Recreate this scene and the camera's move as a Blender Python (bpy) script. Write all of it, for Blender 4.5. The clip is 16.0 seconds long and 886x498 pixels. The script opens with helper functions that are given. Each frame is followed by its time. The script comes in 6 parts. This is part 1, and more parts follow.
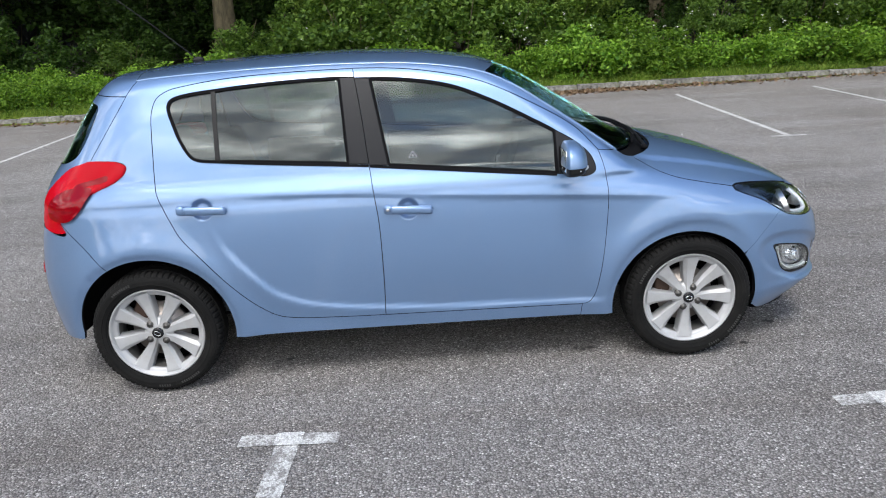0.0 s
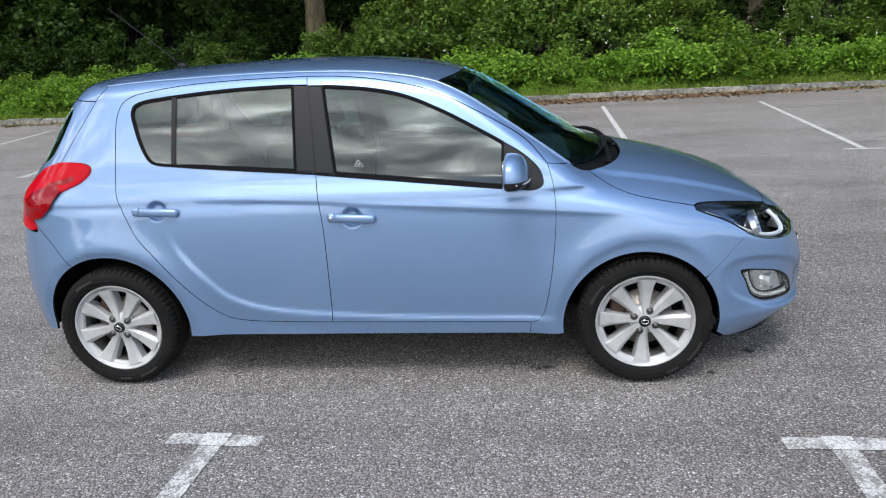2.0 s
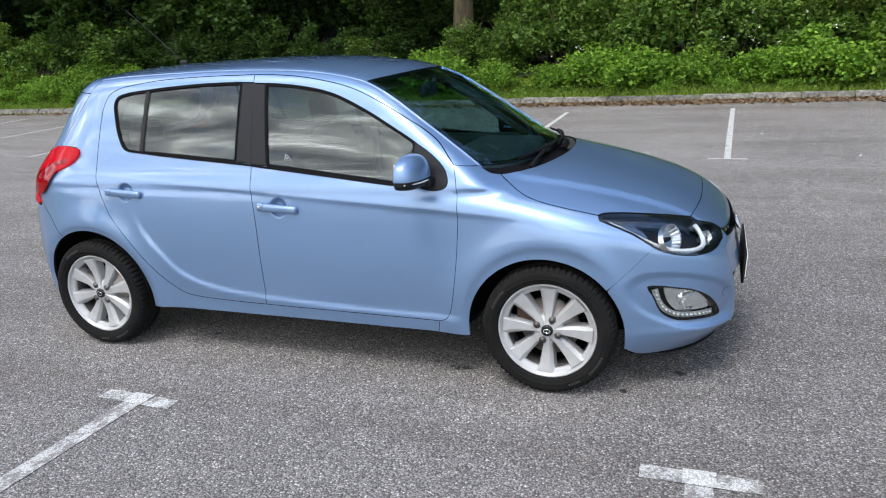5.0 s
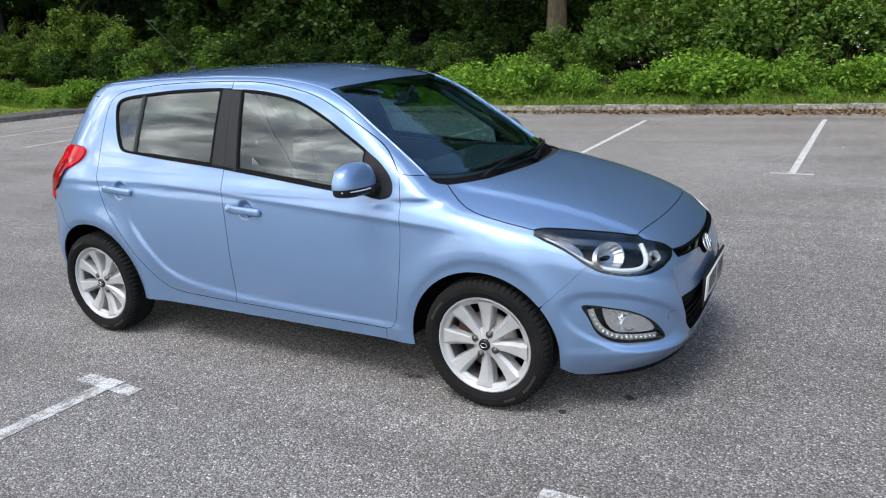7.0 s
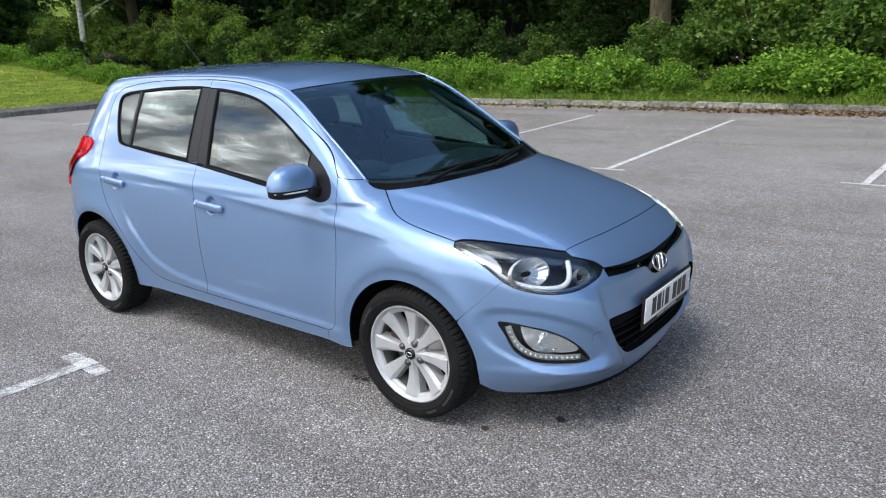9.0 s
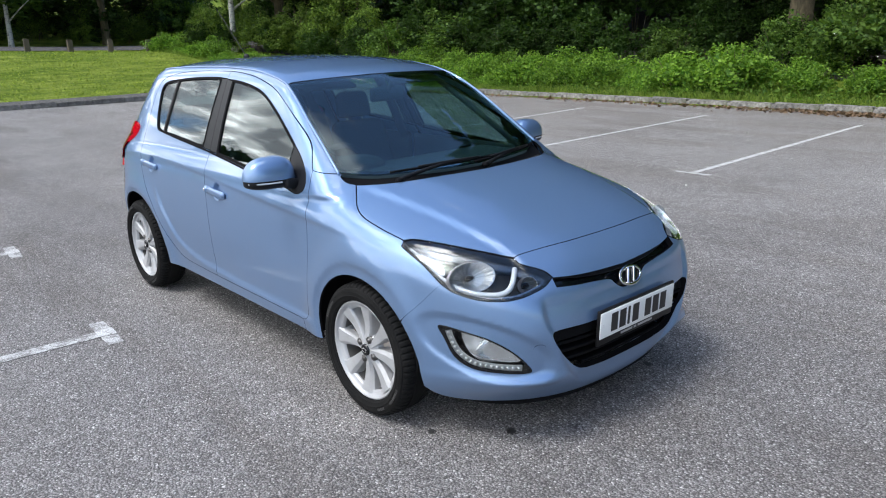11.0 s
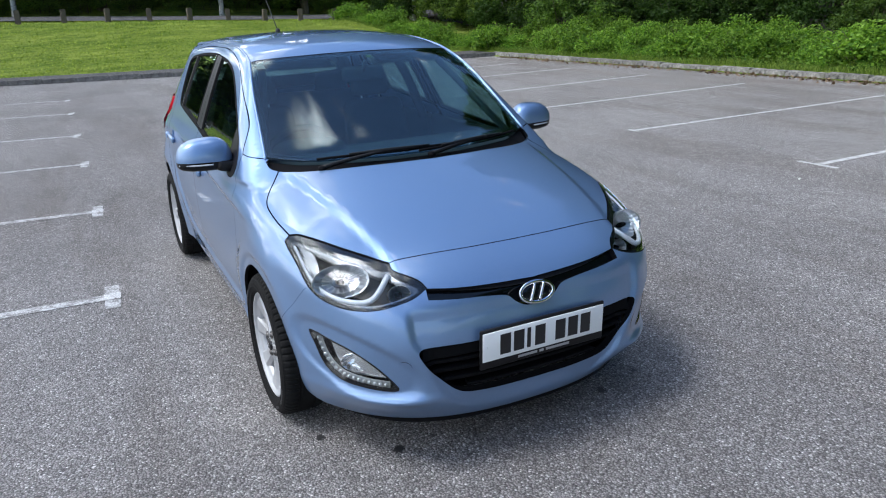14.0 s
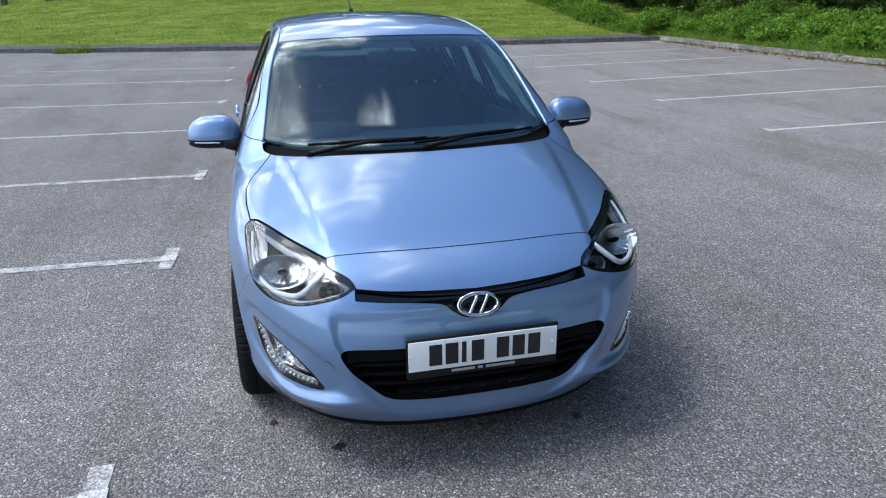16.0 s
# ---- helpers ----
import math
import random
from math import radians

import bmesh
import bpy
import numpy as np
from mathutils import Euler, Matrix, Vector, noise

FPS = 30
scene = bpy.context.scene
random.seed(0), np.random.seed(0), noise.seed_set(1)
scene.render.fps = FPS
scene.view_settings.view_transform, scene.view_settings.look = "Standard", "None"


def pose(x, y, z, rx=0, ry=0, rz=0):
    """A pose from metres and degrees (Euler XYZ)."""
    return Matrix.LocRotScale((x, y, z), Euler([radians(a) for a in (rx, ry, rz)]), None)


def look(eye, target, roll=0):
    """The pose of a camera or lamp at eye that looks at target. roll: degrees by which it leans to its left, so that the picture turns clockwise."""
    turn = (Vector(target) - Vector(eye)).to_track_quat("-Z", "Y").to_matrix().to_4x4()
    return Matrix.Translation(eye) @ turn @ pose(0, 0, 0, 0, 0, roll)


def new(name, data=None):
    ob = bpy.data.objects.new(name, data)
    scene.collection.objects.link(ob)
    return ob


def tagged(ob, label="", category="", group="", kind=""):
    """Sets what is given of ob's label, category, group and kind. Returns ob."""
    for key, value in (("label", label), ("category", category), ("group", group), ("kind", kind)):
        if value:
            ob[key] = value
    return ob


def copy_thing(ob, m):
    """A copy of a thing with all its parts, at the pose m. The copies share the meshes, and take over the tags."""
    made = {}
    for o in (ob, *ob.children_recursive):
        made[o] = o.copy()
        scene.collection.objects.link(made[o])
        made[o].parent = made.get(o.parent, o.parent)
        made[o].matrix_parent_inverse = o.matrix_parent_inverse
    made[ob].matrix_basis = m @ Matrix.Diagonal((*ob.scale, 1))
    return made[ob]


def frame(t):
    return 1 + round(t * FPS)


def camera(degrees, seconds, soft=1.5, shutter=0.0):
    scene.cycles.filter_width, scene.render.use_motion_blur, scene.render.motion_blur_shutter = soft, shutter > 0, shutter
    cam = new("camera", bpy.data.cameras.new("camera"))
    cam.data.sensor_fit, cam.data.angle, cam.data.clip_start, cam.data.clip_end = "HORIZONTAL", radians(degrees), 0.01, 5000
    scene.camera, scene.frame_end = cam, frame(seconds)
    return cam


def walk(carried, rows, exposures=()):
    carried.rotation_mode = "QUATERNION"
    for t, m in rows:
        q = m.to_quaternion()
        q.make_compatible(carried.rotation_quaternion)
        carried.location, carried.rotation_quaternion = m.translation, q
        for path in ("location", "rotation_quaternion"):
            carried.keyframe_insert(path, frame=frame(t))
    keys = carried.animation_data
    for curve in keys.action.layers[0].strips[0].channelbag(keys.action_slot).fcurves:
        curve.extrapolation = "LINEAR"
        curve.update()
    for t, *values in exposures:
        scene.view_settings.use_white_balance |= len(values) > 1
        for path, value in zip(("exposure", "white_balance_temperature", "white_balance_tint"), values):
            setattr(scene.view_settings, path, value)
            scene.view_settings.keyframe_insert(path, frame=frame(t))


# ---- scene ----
cam = camera(61.7, 16.0, soft=1.1)
PATH = [
    (0, (1.283, -4.077, 1.644), (1.33, -2.169, 1.049), -3.3),
    (0.5, (1.498, -4.109, 1.63), (1.484, -2.197, 1.043), -3.2),
    (1, (1.71, -4.102, 1.644), (1.616, -2.194, 1.05), -3.2),
    (1.5, (1.882, -4.028, 1.64), (1.717, -2.124, 1.051), -3.3),
    (2, (2.003, -4.0, 1.636), (1.777, -2.098, 1.059), -3.3),
    (2.5, (2.227, -4.007, 1.62), (1.919, -2.114, 1.053), -3.6),
    (3, (2.432, -4.01, 1.63), (2.04, -2.134, 1.059), -3.7),
    (3.5, (2.602, -3.954, 1.599), (2.135, -2.092, 1.036), -3.7),
    (4, (2.76, -3.893, 1.584), (2.22, -2.047, 1.035), -3.4),
    (4.5, (2.987, -3.849, 1.589), (2.371, -2.028, 1.037), -3.2),
    (4.7, (3.067, -3.839, 1.606), (2.429, -2.028, 1.047), -3.2),
    (7, (3.85, -3.515, 1.595), (2.914, -1.832, 1.053), -3.0),
    (7.5, (3.987, -3.419, 1.598), (2.993, -1.771, 1.053), -2.9),
    (8, (4.122, -3.262, 1.616), (3.068, -1.656, 1.059), -2.9),
    (8.5, (4.286, -3.13, 1.63), (3.165, -1.572, 1.068), -2.9),
    (9, (4.483, -3.035, 1.621), (3.296, -1.523, 1.067), -2.6),
    (9.2, (4.541, -3.002, 1.618), (3.327, -1.508, 1.074), -2.3),
    (11.5, (5.082, -2.304, 1.609), (3.585, -1.108, 1.038), -2.1),
    (12, (5.141, -2.103, 1.612), (3.598, -0.972, 1.029), -2.1),
    (12.5, (5.187, -1.924, 1.624), (3.605, -0.859, 1.022), -2.2),
    (13, (5.288, -1.73, 1.612), (3.666, -0.731, 1.005), -2.2),
    (13.5, (5.36, -1.573, 1.609), (3.696, -0.648, 0.997), -2.3),
    (14, (5.392, -1.401, 1.607), (3.688, -0.557, 0.989), -2.4),
    (14.5, (5.434, -1.227, 1.622), (3.695, -0.466, 0.99), -2.4),
    (15, (5.52, -1.013, 1.629), (3.745, -0.354, 0.983), -2.2),
    (15.5, (5.552, -0.828, 1.636), (3.741, -0.285, 0.983), -2.0),
    (16, (5.514, -0.636, 1.62), (3.675, -0.205, 0.962), -1.1),
]
walk(cam, [(t, look(eye, target, roll)) for t, eye, target, roll in PATH], [(0.0, 0.54, 6230, 10), (9.0, 0.66, 6160, 10), (12.5, 0.59, 5950, 10), (16.0, 0.52, 5770, 10)])

# ---- world, sun, exposure ----
SUN_EL, SUN_AZ = radians(62), radians(190)      # azimuth clockwise from +y
world = bpy.data.worlds.new("world")
scene.world = world
world.use_nodes = True
wn, wl = world.node_tree.nodes, world.node_tree.links
wn.clear()

sky = wn.new("ShaderNodeTexSky")
sky.sky_type = "NISHITA"
sky.sun_disc = False
sky.sun_elevation, sky.sun_rotation = SUN_EL, SUN_AZ
sky.altitude = 50
sky.dust_density, sky.ozone_density = 0.4, 2.2
w_geo = wn.new("ShaderNodeTexCoord")
w_sep = wn.new("ShaderNodeSeparateXYZ")
w_up = wn.new("ShaderNodeMath")
w_up.operation = "ADD"
w_up.inputs[1].default_value = 0.16
w_max = wn.new("ShaderNodeMath")
w_max.operation = "MAXIMUM"
w_max.inputs[1].default_value = 0.10
w_x, w_y = wn.new("ShaderNodeMath"), wn.new("ShaderNodeMath")
w_x.operation = w_y.operation = "DIVIDE"
w_map = wn.new("ShaderNodeCombineXYZ")
wl.new(w_geo.outputs["Generated"], w_sep.inputs[0])
wl.new(w_sep.outputs[2], w_up.inputs[0])
wl.new(w_up.outputs[0], w_max.inputs[0])
for i, n_ in enumerate((w_x, w_y)):
    wl.new(w_sep.outputs[i], n_.inputs[0])
    wl.new(w_max.outputs[0], n_.inputs[1])
    wl.new(n_.outputs[0], w_map.inputs[i])
w_noise = wn.new("ShaderNodeTexNoise")
w_noise.inputs["Scale"].default_value = 2.3
w_noise.inputs["Detail"].default_value = 12
w_noise.inputs["Roughness"].default_value = 0.55
w_noise.inputs["Distortion"].default_value = 0.35
w_ramp = wn.new("ShaderNodeValToRGB")
w_ramp.color_ramp.elements[0].position, w_ramp.color_ramp.elements[1].position = 0.42, 0.70
w_noise2 = wn.new("ShaderNodeTexNoise")
w_noise2.inputs["Scale"].default_value = 4.6
w_noise2.inputs["Detail"].default_value = 11
w_noise2.inputs["Roughness"].default_value = 0.60
w_noise2.inputs["Distortion"].default_value = 0.5
w_shade = wn.new("ShaderNodeValToRGB")
w_shade.color_ramp.elements[0].position, w_shade.color_ramp.elements[1].position = 0.43, 0.55
w_shade.color_ramp.elements[0].color = (4.3, 4.35, 4.5, 1)
w_shade.color_ramp.elements[1].color = (12.6, 12.3, 11.7, 1)
w_peak = w_shade.color_ramp.elements.new(0.66)          # the sunlit edges of the clouds
w_peak.color = (31, 30.2, 28.6, 1)
w_mix = wn.new("ShaderNodeMix")
w_mix.data_type = "RGBA"
w_bg = wn.new("ShaderNodeBackground")
w_bg.inputs["Strength"].default_value = 0.145
w_out = wn.new("ShaderNodeOutputWorld")
w_str = wn.new("ShaderNodeMapping")
w_str.inputs["Scale"].default_value = (0.80, 1.25, 1.0)
w_str.inputs["Rotation"].default_value = (0, 0, 0.25)
w_str.inputs["Location"].default_value = (3.7, 1.3, 0)
wl.new(w_map.outputs[0], w_str.inputs["Vector"])
wl.new(w_str.outputs[0], w_noise.inputs["Vector"])
wl.new(w_str.outputs[0], w_noise2.inputs["Vector"])
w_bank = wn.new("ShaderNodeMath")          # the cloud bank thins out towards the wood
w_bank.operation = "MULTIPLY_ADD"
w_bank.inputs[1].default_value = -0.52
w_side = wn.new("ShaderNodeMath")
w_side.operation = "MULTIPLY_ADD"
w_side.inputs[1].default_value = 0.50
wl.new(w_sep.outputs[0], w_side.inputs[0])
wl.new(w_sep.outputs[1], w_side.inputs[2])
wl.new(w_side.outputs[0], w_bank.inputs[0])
w_gain = wn.new("ShaderNodeMath")          # breaks between the clouds
w_gain.operation = "MULTIPLY_ADD"
w_gain.inputs[1].default_value, w_gain.inputs[2].default_value = 2.2, -0.74
wl.new(w_noise.outputs["Fac"], w_gain.inputs[0])
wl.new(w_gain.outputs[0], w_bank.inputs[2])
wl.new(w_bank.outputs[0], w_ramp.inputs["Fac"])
wl.new(w_noise2.outputs["Fac"], w_shade.inputs["Fac"])
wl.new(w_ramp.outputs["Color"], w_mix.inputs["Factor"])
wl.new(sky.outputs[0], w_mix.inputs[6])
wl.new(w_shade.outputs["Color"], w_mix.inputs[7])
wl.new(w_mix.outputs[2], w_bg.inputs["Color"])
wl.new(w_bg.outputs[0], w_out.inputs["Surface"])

sun = new("sun", bpy.data.lights.new("sun", "SUN"))
sun.data.energy, sun.data.angle, sun.data.color = 1.65, radians(20), (1.0, 0.955, 0.89)
sun_dir = Vector((math.sin(SUN_AZ) * math.cos(SUN_EL), math.cos(SUN_AZ) * math.cos(SUN_EL), math.sin(SUN_EL)))
sun.matrix_world = look(sun_dir * 50, (0, 0, 0))

# ---- materials ----


class Mat:
    """A small wrapper round a node material with one Principled shader."""

    def __init__(self, name, color=(0.5, 0.5, 0.5), rough=0.5, metal=0.0, **kw):
        self.m = bpy.data.materials.new(name)
        self.m.use_nodes = True
        self.n, self.l = self.m.node_tree.nodes, self.m.node_tree.links
        self.b = self.n["Principled BSDF"]
        self.b.inputs["Base Color"].default_value = (*color, 1)
        self.b.inputs["Roughness"].default_value = rough
        self.b.inputs["Metallic"].default_value = metal
        for k, v in kw.items():
            self.b.inputs[k.replace("_", " ")].default_value = v

    def coord(self, which="Object", scale=(1, 1, 1)):
        c = self.n.new("ShaderNodeTexCoord")
        m = self.n.new("ShaderNodeMapping")
        m.inputs["Scale"].default_value = scale
        self.l.new(c.outputs[which], m.inputs["Vector"])
        return m.outputs[0]

    def noise(self, scale, detail=4, rough=0.55, co=None, distort=0.0):
        n = self.n.new("ShaderNodeTexNoise")
        n.inputs["Scale"].default_value = scale
        n.inputs["Detail"].default_value = detail
        n.inputs["Roughness"].default_value = rough
        n.inputs["Distortion"].default_value = distort
        self.l.new(co if co is not None else self.coord(), n.inputs["Vector"])
        return n.outputs["Fac"]

    def voronoi(self, scale, co=None, out="Distance", feature="F1", randomness=1.0):
        n = self.n.new("ShaderNodeTexVoronoi")
        n.feature = feature
        n.inputs["Scale"].default_value = scale
        n.inputs["Randomness"].default_value = randomness
        self.l.new(co if co is not None else self.coord(), n.inputs["Vector"])
        return n.outputs[out]

    def ramp(self, fac, stops):
        r = self.n.new("ShaderNodeValToRGB")
        while len(r.color_ramp.elements) < len(stops):
            r.color_ramp.elements.new(0.5)
        for e, (p, c) in zip(r.color_ramp.elements, stops):
            e.position = p
            e.color = (*c, 1) if isinstance(c, tuple) else (c, c, c, 1)
        self.l.new(fac, r.inputs["Fac"])
        return r.outputs["Color"]

    def mix(self, fac, a, b, mode="MIX"):
        x = self.n.new("ShaderNodeMix")
        x.data_type, x.blend_type = "RGBA", mode
        for i, v in ((0, fac), (6, a), (7, b)):
            if isinstance(v, (int, float)):
                x.inputs[i].default_value = v if i == 0 else (v, v, v, 1)
            elif isinstance(v, tuple):
                x.inputs[i].default_value = (*v, 1)
            else:
                self.l.new(v, x.inputs[i])
        return x.outputs[2]

    def math(self, op, a, b=0.0):
        x = self.n.new("ShaderNodeMath")
        x.operation = op
        for i, v in ((0, a), (1, b)):
            if isinstance(v, (int, float)):
                x.inputs[i].default_value = v
            else:
                self.l.new(v, x.inputs[i])
        return x.outputs[0]

    def bump(self, h, strength=0.3, dist=0.01):
        n = self.n.new("ShaderNodeBump")
        n.inputs["Strength"].default_value = strength
        n.inputs["Distance"].default_value = dist
        self.l.new(h, n.inputs["Height"])
        self.l.new(n.outputs[0], self.b.inputs["Normal"])

    def set(self, name, out):
        self.l.new(out, self.b.inputs[name])

    def random(self):
        return self.n.new("ShaderNodeObjectInfo").outputs["Random"]

    def island(self):
        return self.n.new("ShaderNodeNewGeometry").outputs["Random Per Island"]


def mat_asphalt(name="asphalt", dim=1.0):
    k = Mat(name, rough=0.88)
    co = k.coord()
    warp = k.n.new("ShaderNodeVectorMath")          # splintered chippings of uneven size
    warp.operation = "MULTIPLY_ADD"
    warp.inputs[1].default_value = (0.007, 0.007, 0.007)
    tex = k.n.new("ShaderNodeTexNoise")
    tex.inputs["Scale"].default_value = 60
    k.l.new(co, tex.inputs["Vector"])
    k.l.new(tex.outputs["Color"], warp.inputs[0])
    k.l.new(co, warp.inputs[2])
    cw = warp.outputs[0]
    chips = k.voronoi(120, cw, "Color")
    chipv = k.n.new("ShaderNodeSeparateColor")
    k.l.new(chips, chipv.inputs[0])
    edge = k.voronoi(120, cw, "Distance")
    tone = k.ramp(chipv.outputs[0], [(0.0, (0.135, 0.125, 0.120)), (0.5, (0.262, 0.247, 0.238)), (0.86, (0.335, 0.317, 0.306)), (0.95, (0.47, 0.45, 0.435)), (1.0, (0.66, 0.64, 0.62))])
    binder = k.ramp(edge, [(0.36, 1.04), (0.66, 0.42)])
    c = k.mix(1.0, tone, binder, "MULTIPLY")
    big = k.ramp(k.noise(0.55, 5, 0.6, co), [(0.3, 0.84), (0.7, 1.12)])
    way = k.n.new("ShaderNodeSeparateXYZ")          # the bays by the wood are paler than the aisle
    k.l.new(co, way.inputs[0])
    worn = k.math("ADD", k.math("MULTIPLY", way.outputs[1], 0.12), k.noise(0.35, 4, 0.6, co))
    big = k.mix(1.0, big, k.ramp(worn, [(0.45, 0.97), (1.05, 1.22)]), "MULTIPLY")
    sweep = k.noise(0.9, 6, 0.68, k.coord("Object", (0.22, 1.3, 1.0)), 0.5)     # long sweeps left by tyres and washed-in dirt
    big = k.mix(1.0, big, k.ramp(sweep, [(0.34, (0.80, 0.775, 0.75)), (0.50, (1.0, 1.0, 1.0)), (0.66, (1.10, 1.10, 1.10))]), "MULTIPLY")
    near = k.n.new("ShaderNodeMapRange")            # brown silt towards the woodland kerb
    near.inputs["From Min"].default_value, near.inputs["From Max"].default_value = 6.0, 11.5
    k.l.new(way.outputs[1], near.inputs["Value"])
    silt = k.math("MULTIPLY", near.outputs[0], k.ramp(k.noise(0.8, 6, 0.7, k.coord("Object", (0.35, 1.4, 1.0))), [(0.42, 0.0), (0.62, 0.55)]))
    mid = k.ramp(k.noise(7, 5, 0.65, co), [(0.3, 0.90), (0.7, 1.09)])
    c = k.mix(1.0, k.mix(1.0, c, big, "MULTIPLY"), mid, "MULTIPLY")
    c = k.mix(silt, c, (0.155, 0.128, 0.105))
    k.set("Base Color", k.mix(1.0, c, (dim, dim, dim), "MULTIPLY"))
    h = k.math("ADD", k.math("MULTIPLY", edge, -1.0), k.math("MULTIPLY", k.noise(30, 4, 0.6, co), 0.30))
    k.bump(h, 0.9, 0.0075)
    return k.m


def mat_line(name, cover, white):
    """White road paint worn down to the stones; cover is the share that is left."""
    k = Mat(name, rough=0.75)
    co = k.coord()
    wear = k.math("ADD", k.math("MULTIPLY", k.noise(11, 6, 0.7, co), 0.55), k.math("MULTIPLY", k.noise(75, 4, 0.7, co), 0.45))
    wear = k.ramp(wear, [(0.56 - 0.17 * cover, 0.0), (0.64 - 0.17 * cover, 1.0)])
    speck = k.ramp(k.voronoi(120, co), [(0.3, 1.0), (0.7, 0.62)])
    c = k.mix(wear, (0.25, 0.238, 0.23), white)
    k.set("Base Color", k.mix(1.0, c, speck, "MULTIPLY"))
    k.bump(k.voronoi(120, co), 0.6, 0.004)
    return k.m


def mat_line_far():
    k = Mat("thin_worn_white_line", rough=0.8)
    wear = k.ramp(k.noise(9, 7, 0.72), [(0.36, 0.0), (0.52, 1.0)])
    k.set("Base Color", k.mix(wear, (0.26, 0.25, 0.245), (0.56, 0.56, 0.55)))
    return k.m


def mat_stone(name, a, b, scale=9.0):
    k = Mat(name, rough=0.9)
    co = k.coord()
    c = k.mix(k.ramp(k.noise(scale, 7, 0.72, co), [(0.36, 0.0), (0.64, 1.0)]), a, b)
    tint = k.ramp(k.random(), [(0.0, 0.75), (1.0, 1.2)])
    c = k.mix(1.0, c, tint, "MULTIPLY")
    moss = k.ramp(k.noise(3.2, 5, 0.6, co), [(0.55, 0.0), (0.72, 0.7)])
    k.set("Base Color", k.mix(moss, c, (0.09, 0.10, 0.045)))
    k.bump(k.noise(40, 6, 0.7, co), 0.6, 0.012)
    return k.m


def mat_grass_ground():
    k = Mat("grass_ground", rough=0.95, Specular_IOR_Level=0.15)
    co = k.coord()
    long = k.coord("Object", (1.0, 0.38, 1.0))
    c = k.mix(k.ramp(k.noise(0.9, 6, 0.65, long), [(0.35, 0.0), (0.65, 1.0)]), (0.17, 0.25, 0.022), (0.37, 0.44, 0.075))
    c = k.mix(k.ramp(k.noise(2.6, 7, 0.72, long), [(0.44, 0.0), (0.60, 0.75)]), c, (0.10, 0.165, 0.012))
    c = k.mix(k.ramp(k.noise(20, 6, 0.7, co), [(0.40, 0.0), (0.65, 0.6)]), c, (0.065, 0.11, 0.01))
    straw = k.ramp(k.noise(6.0, 6, 0.7, long), [(0.60, 0.0), (0.70, 0.5)])
    k.set("Base Color", k.mix(straw, c, (0.46, 0.46, 0.12)))
    h = k.math("ADD", k.math("MULTIPLY", k.noise(4.5, 5, 0.7, long), 2.0), k.math("MULTIPLY", k.noise(55, 5, 0.75, co), 0.6))
    k.bump(h, 1.0, 0.10)
    return k.m


def mat_leaf(name, dark, light, trans=0.35):
    k = Mat(name, rough=0.58)
    r = k.island()
    c = k.mix(r, dark, light)
    o = k.ramp(k.random(), [(0.0, 0.72), (1.0, 1.22)])
    c = k.mix(1.0, c, o, "MULTIPLY")
    k.set("Base Color", c)
    k.b.inputs["Specular IOR Level"].default_value = 0.2
    t = k.n.new("ShaderNodeBsdfTranslucent")
    k.l.new(k.mix(1.0, c, (1.1, 1.2, 0.5), "MULTIPLY"), t.inputs["Color"])
    x = k.n.new("ShaderNodeMixShader")
    x.inputs[0].default_value = trans
    out = k.n["Material Output"]
    k.l.new(k.b.outputs[0], x.inputs[1])
    k.l.new(t.outputs[0], x.inputs[2])
    k.l.new(x.outputs[0], out.inputs["Surface"])
    return k.m


def mat_bark():
    k = Mat("bark", rough=0.95)
    co = k.coord("Object", (1, 1, 0.25))
    n = k.noise(14, 7, 0.7, co, 0.6)
    c = k.ramp(n, [(0.3, (0.035, 0.029, 0.017)), (0.6, (0.15, 0.122, 0.07)), (0.8, (0.22, 0.195, 0.11))])
    k.set("Base Color", c)
    k.bump(n, 0.9, 0.04)
    return k.m


def mat_birch():
    k = Mat("pale_bark", rough=0.8)
    co = k.coord("Object", (1, 1, 3.0))
    c = k.ramp(k.noise(5, 6, 0.7, co), [(0.35, (0.10, 0.095, 0.085)), (0.5, (0.5, 0.48, 0.44))])
    k.set("Base Color", c)
    return k.m


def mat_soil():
    k = Mat("shade_dark_soil", rough=0.95)
    # earth brown lowered to near black, so the colour carries the shade
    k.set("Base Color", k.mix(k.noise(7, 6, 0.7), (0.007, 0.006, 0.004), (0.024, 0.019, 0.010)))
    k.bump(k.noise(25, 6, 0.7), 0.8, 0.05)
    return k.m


def mat_wood_post():
    k = Mat("weathered_post_wood", rough=0.9)
    co = k.coord("Object", (6, 6, 0.6))
    k.set("Base Color", k.mix(k.noise(6, 6, 0.65, co), (0.055, 0.045, 0.032), (0.16, 0.13, 0.095)))
    k.bump(k.noise(9, 6, 0.65, co), 0.5, 0.01)
    return k.m


def mat_paint():
    k = Mat("blue_metallic_paint", (0.22, 0.33, 0.50), 0.40, 0.56, Coat_Weight=1.0, Coat_Roughness=0.025, Coat_IOR=1.58)
    co = k.coord()
    flake = k.voronoi(1400, co, "Color")
    sep = k.n.new("ShaderNodeSeparateColor")
    k.l.new(flake, sep.inputs[0])
    dirt = k.noise(3.0, 6, 0.65, co)
    c = k.mix(sep.outputs[0], (0.141, 0.239, 0.420), (0.191, 0.300, 0.500))
    dust = k.ramp(dirt, [(0.45, 0.0), (0.8, 0.05)])
    k.set("Base Color", k.mix(dust, c, (0.40, 0.38, 0.35)))
    return k.m


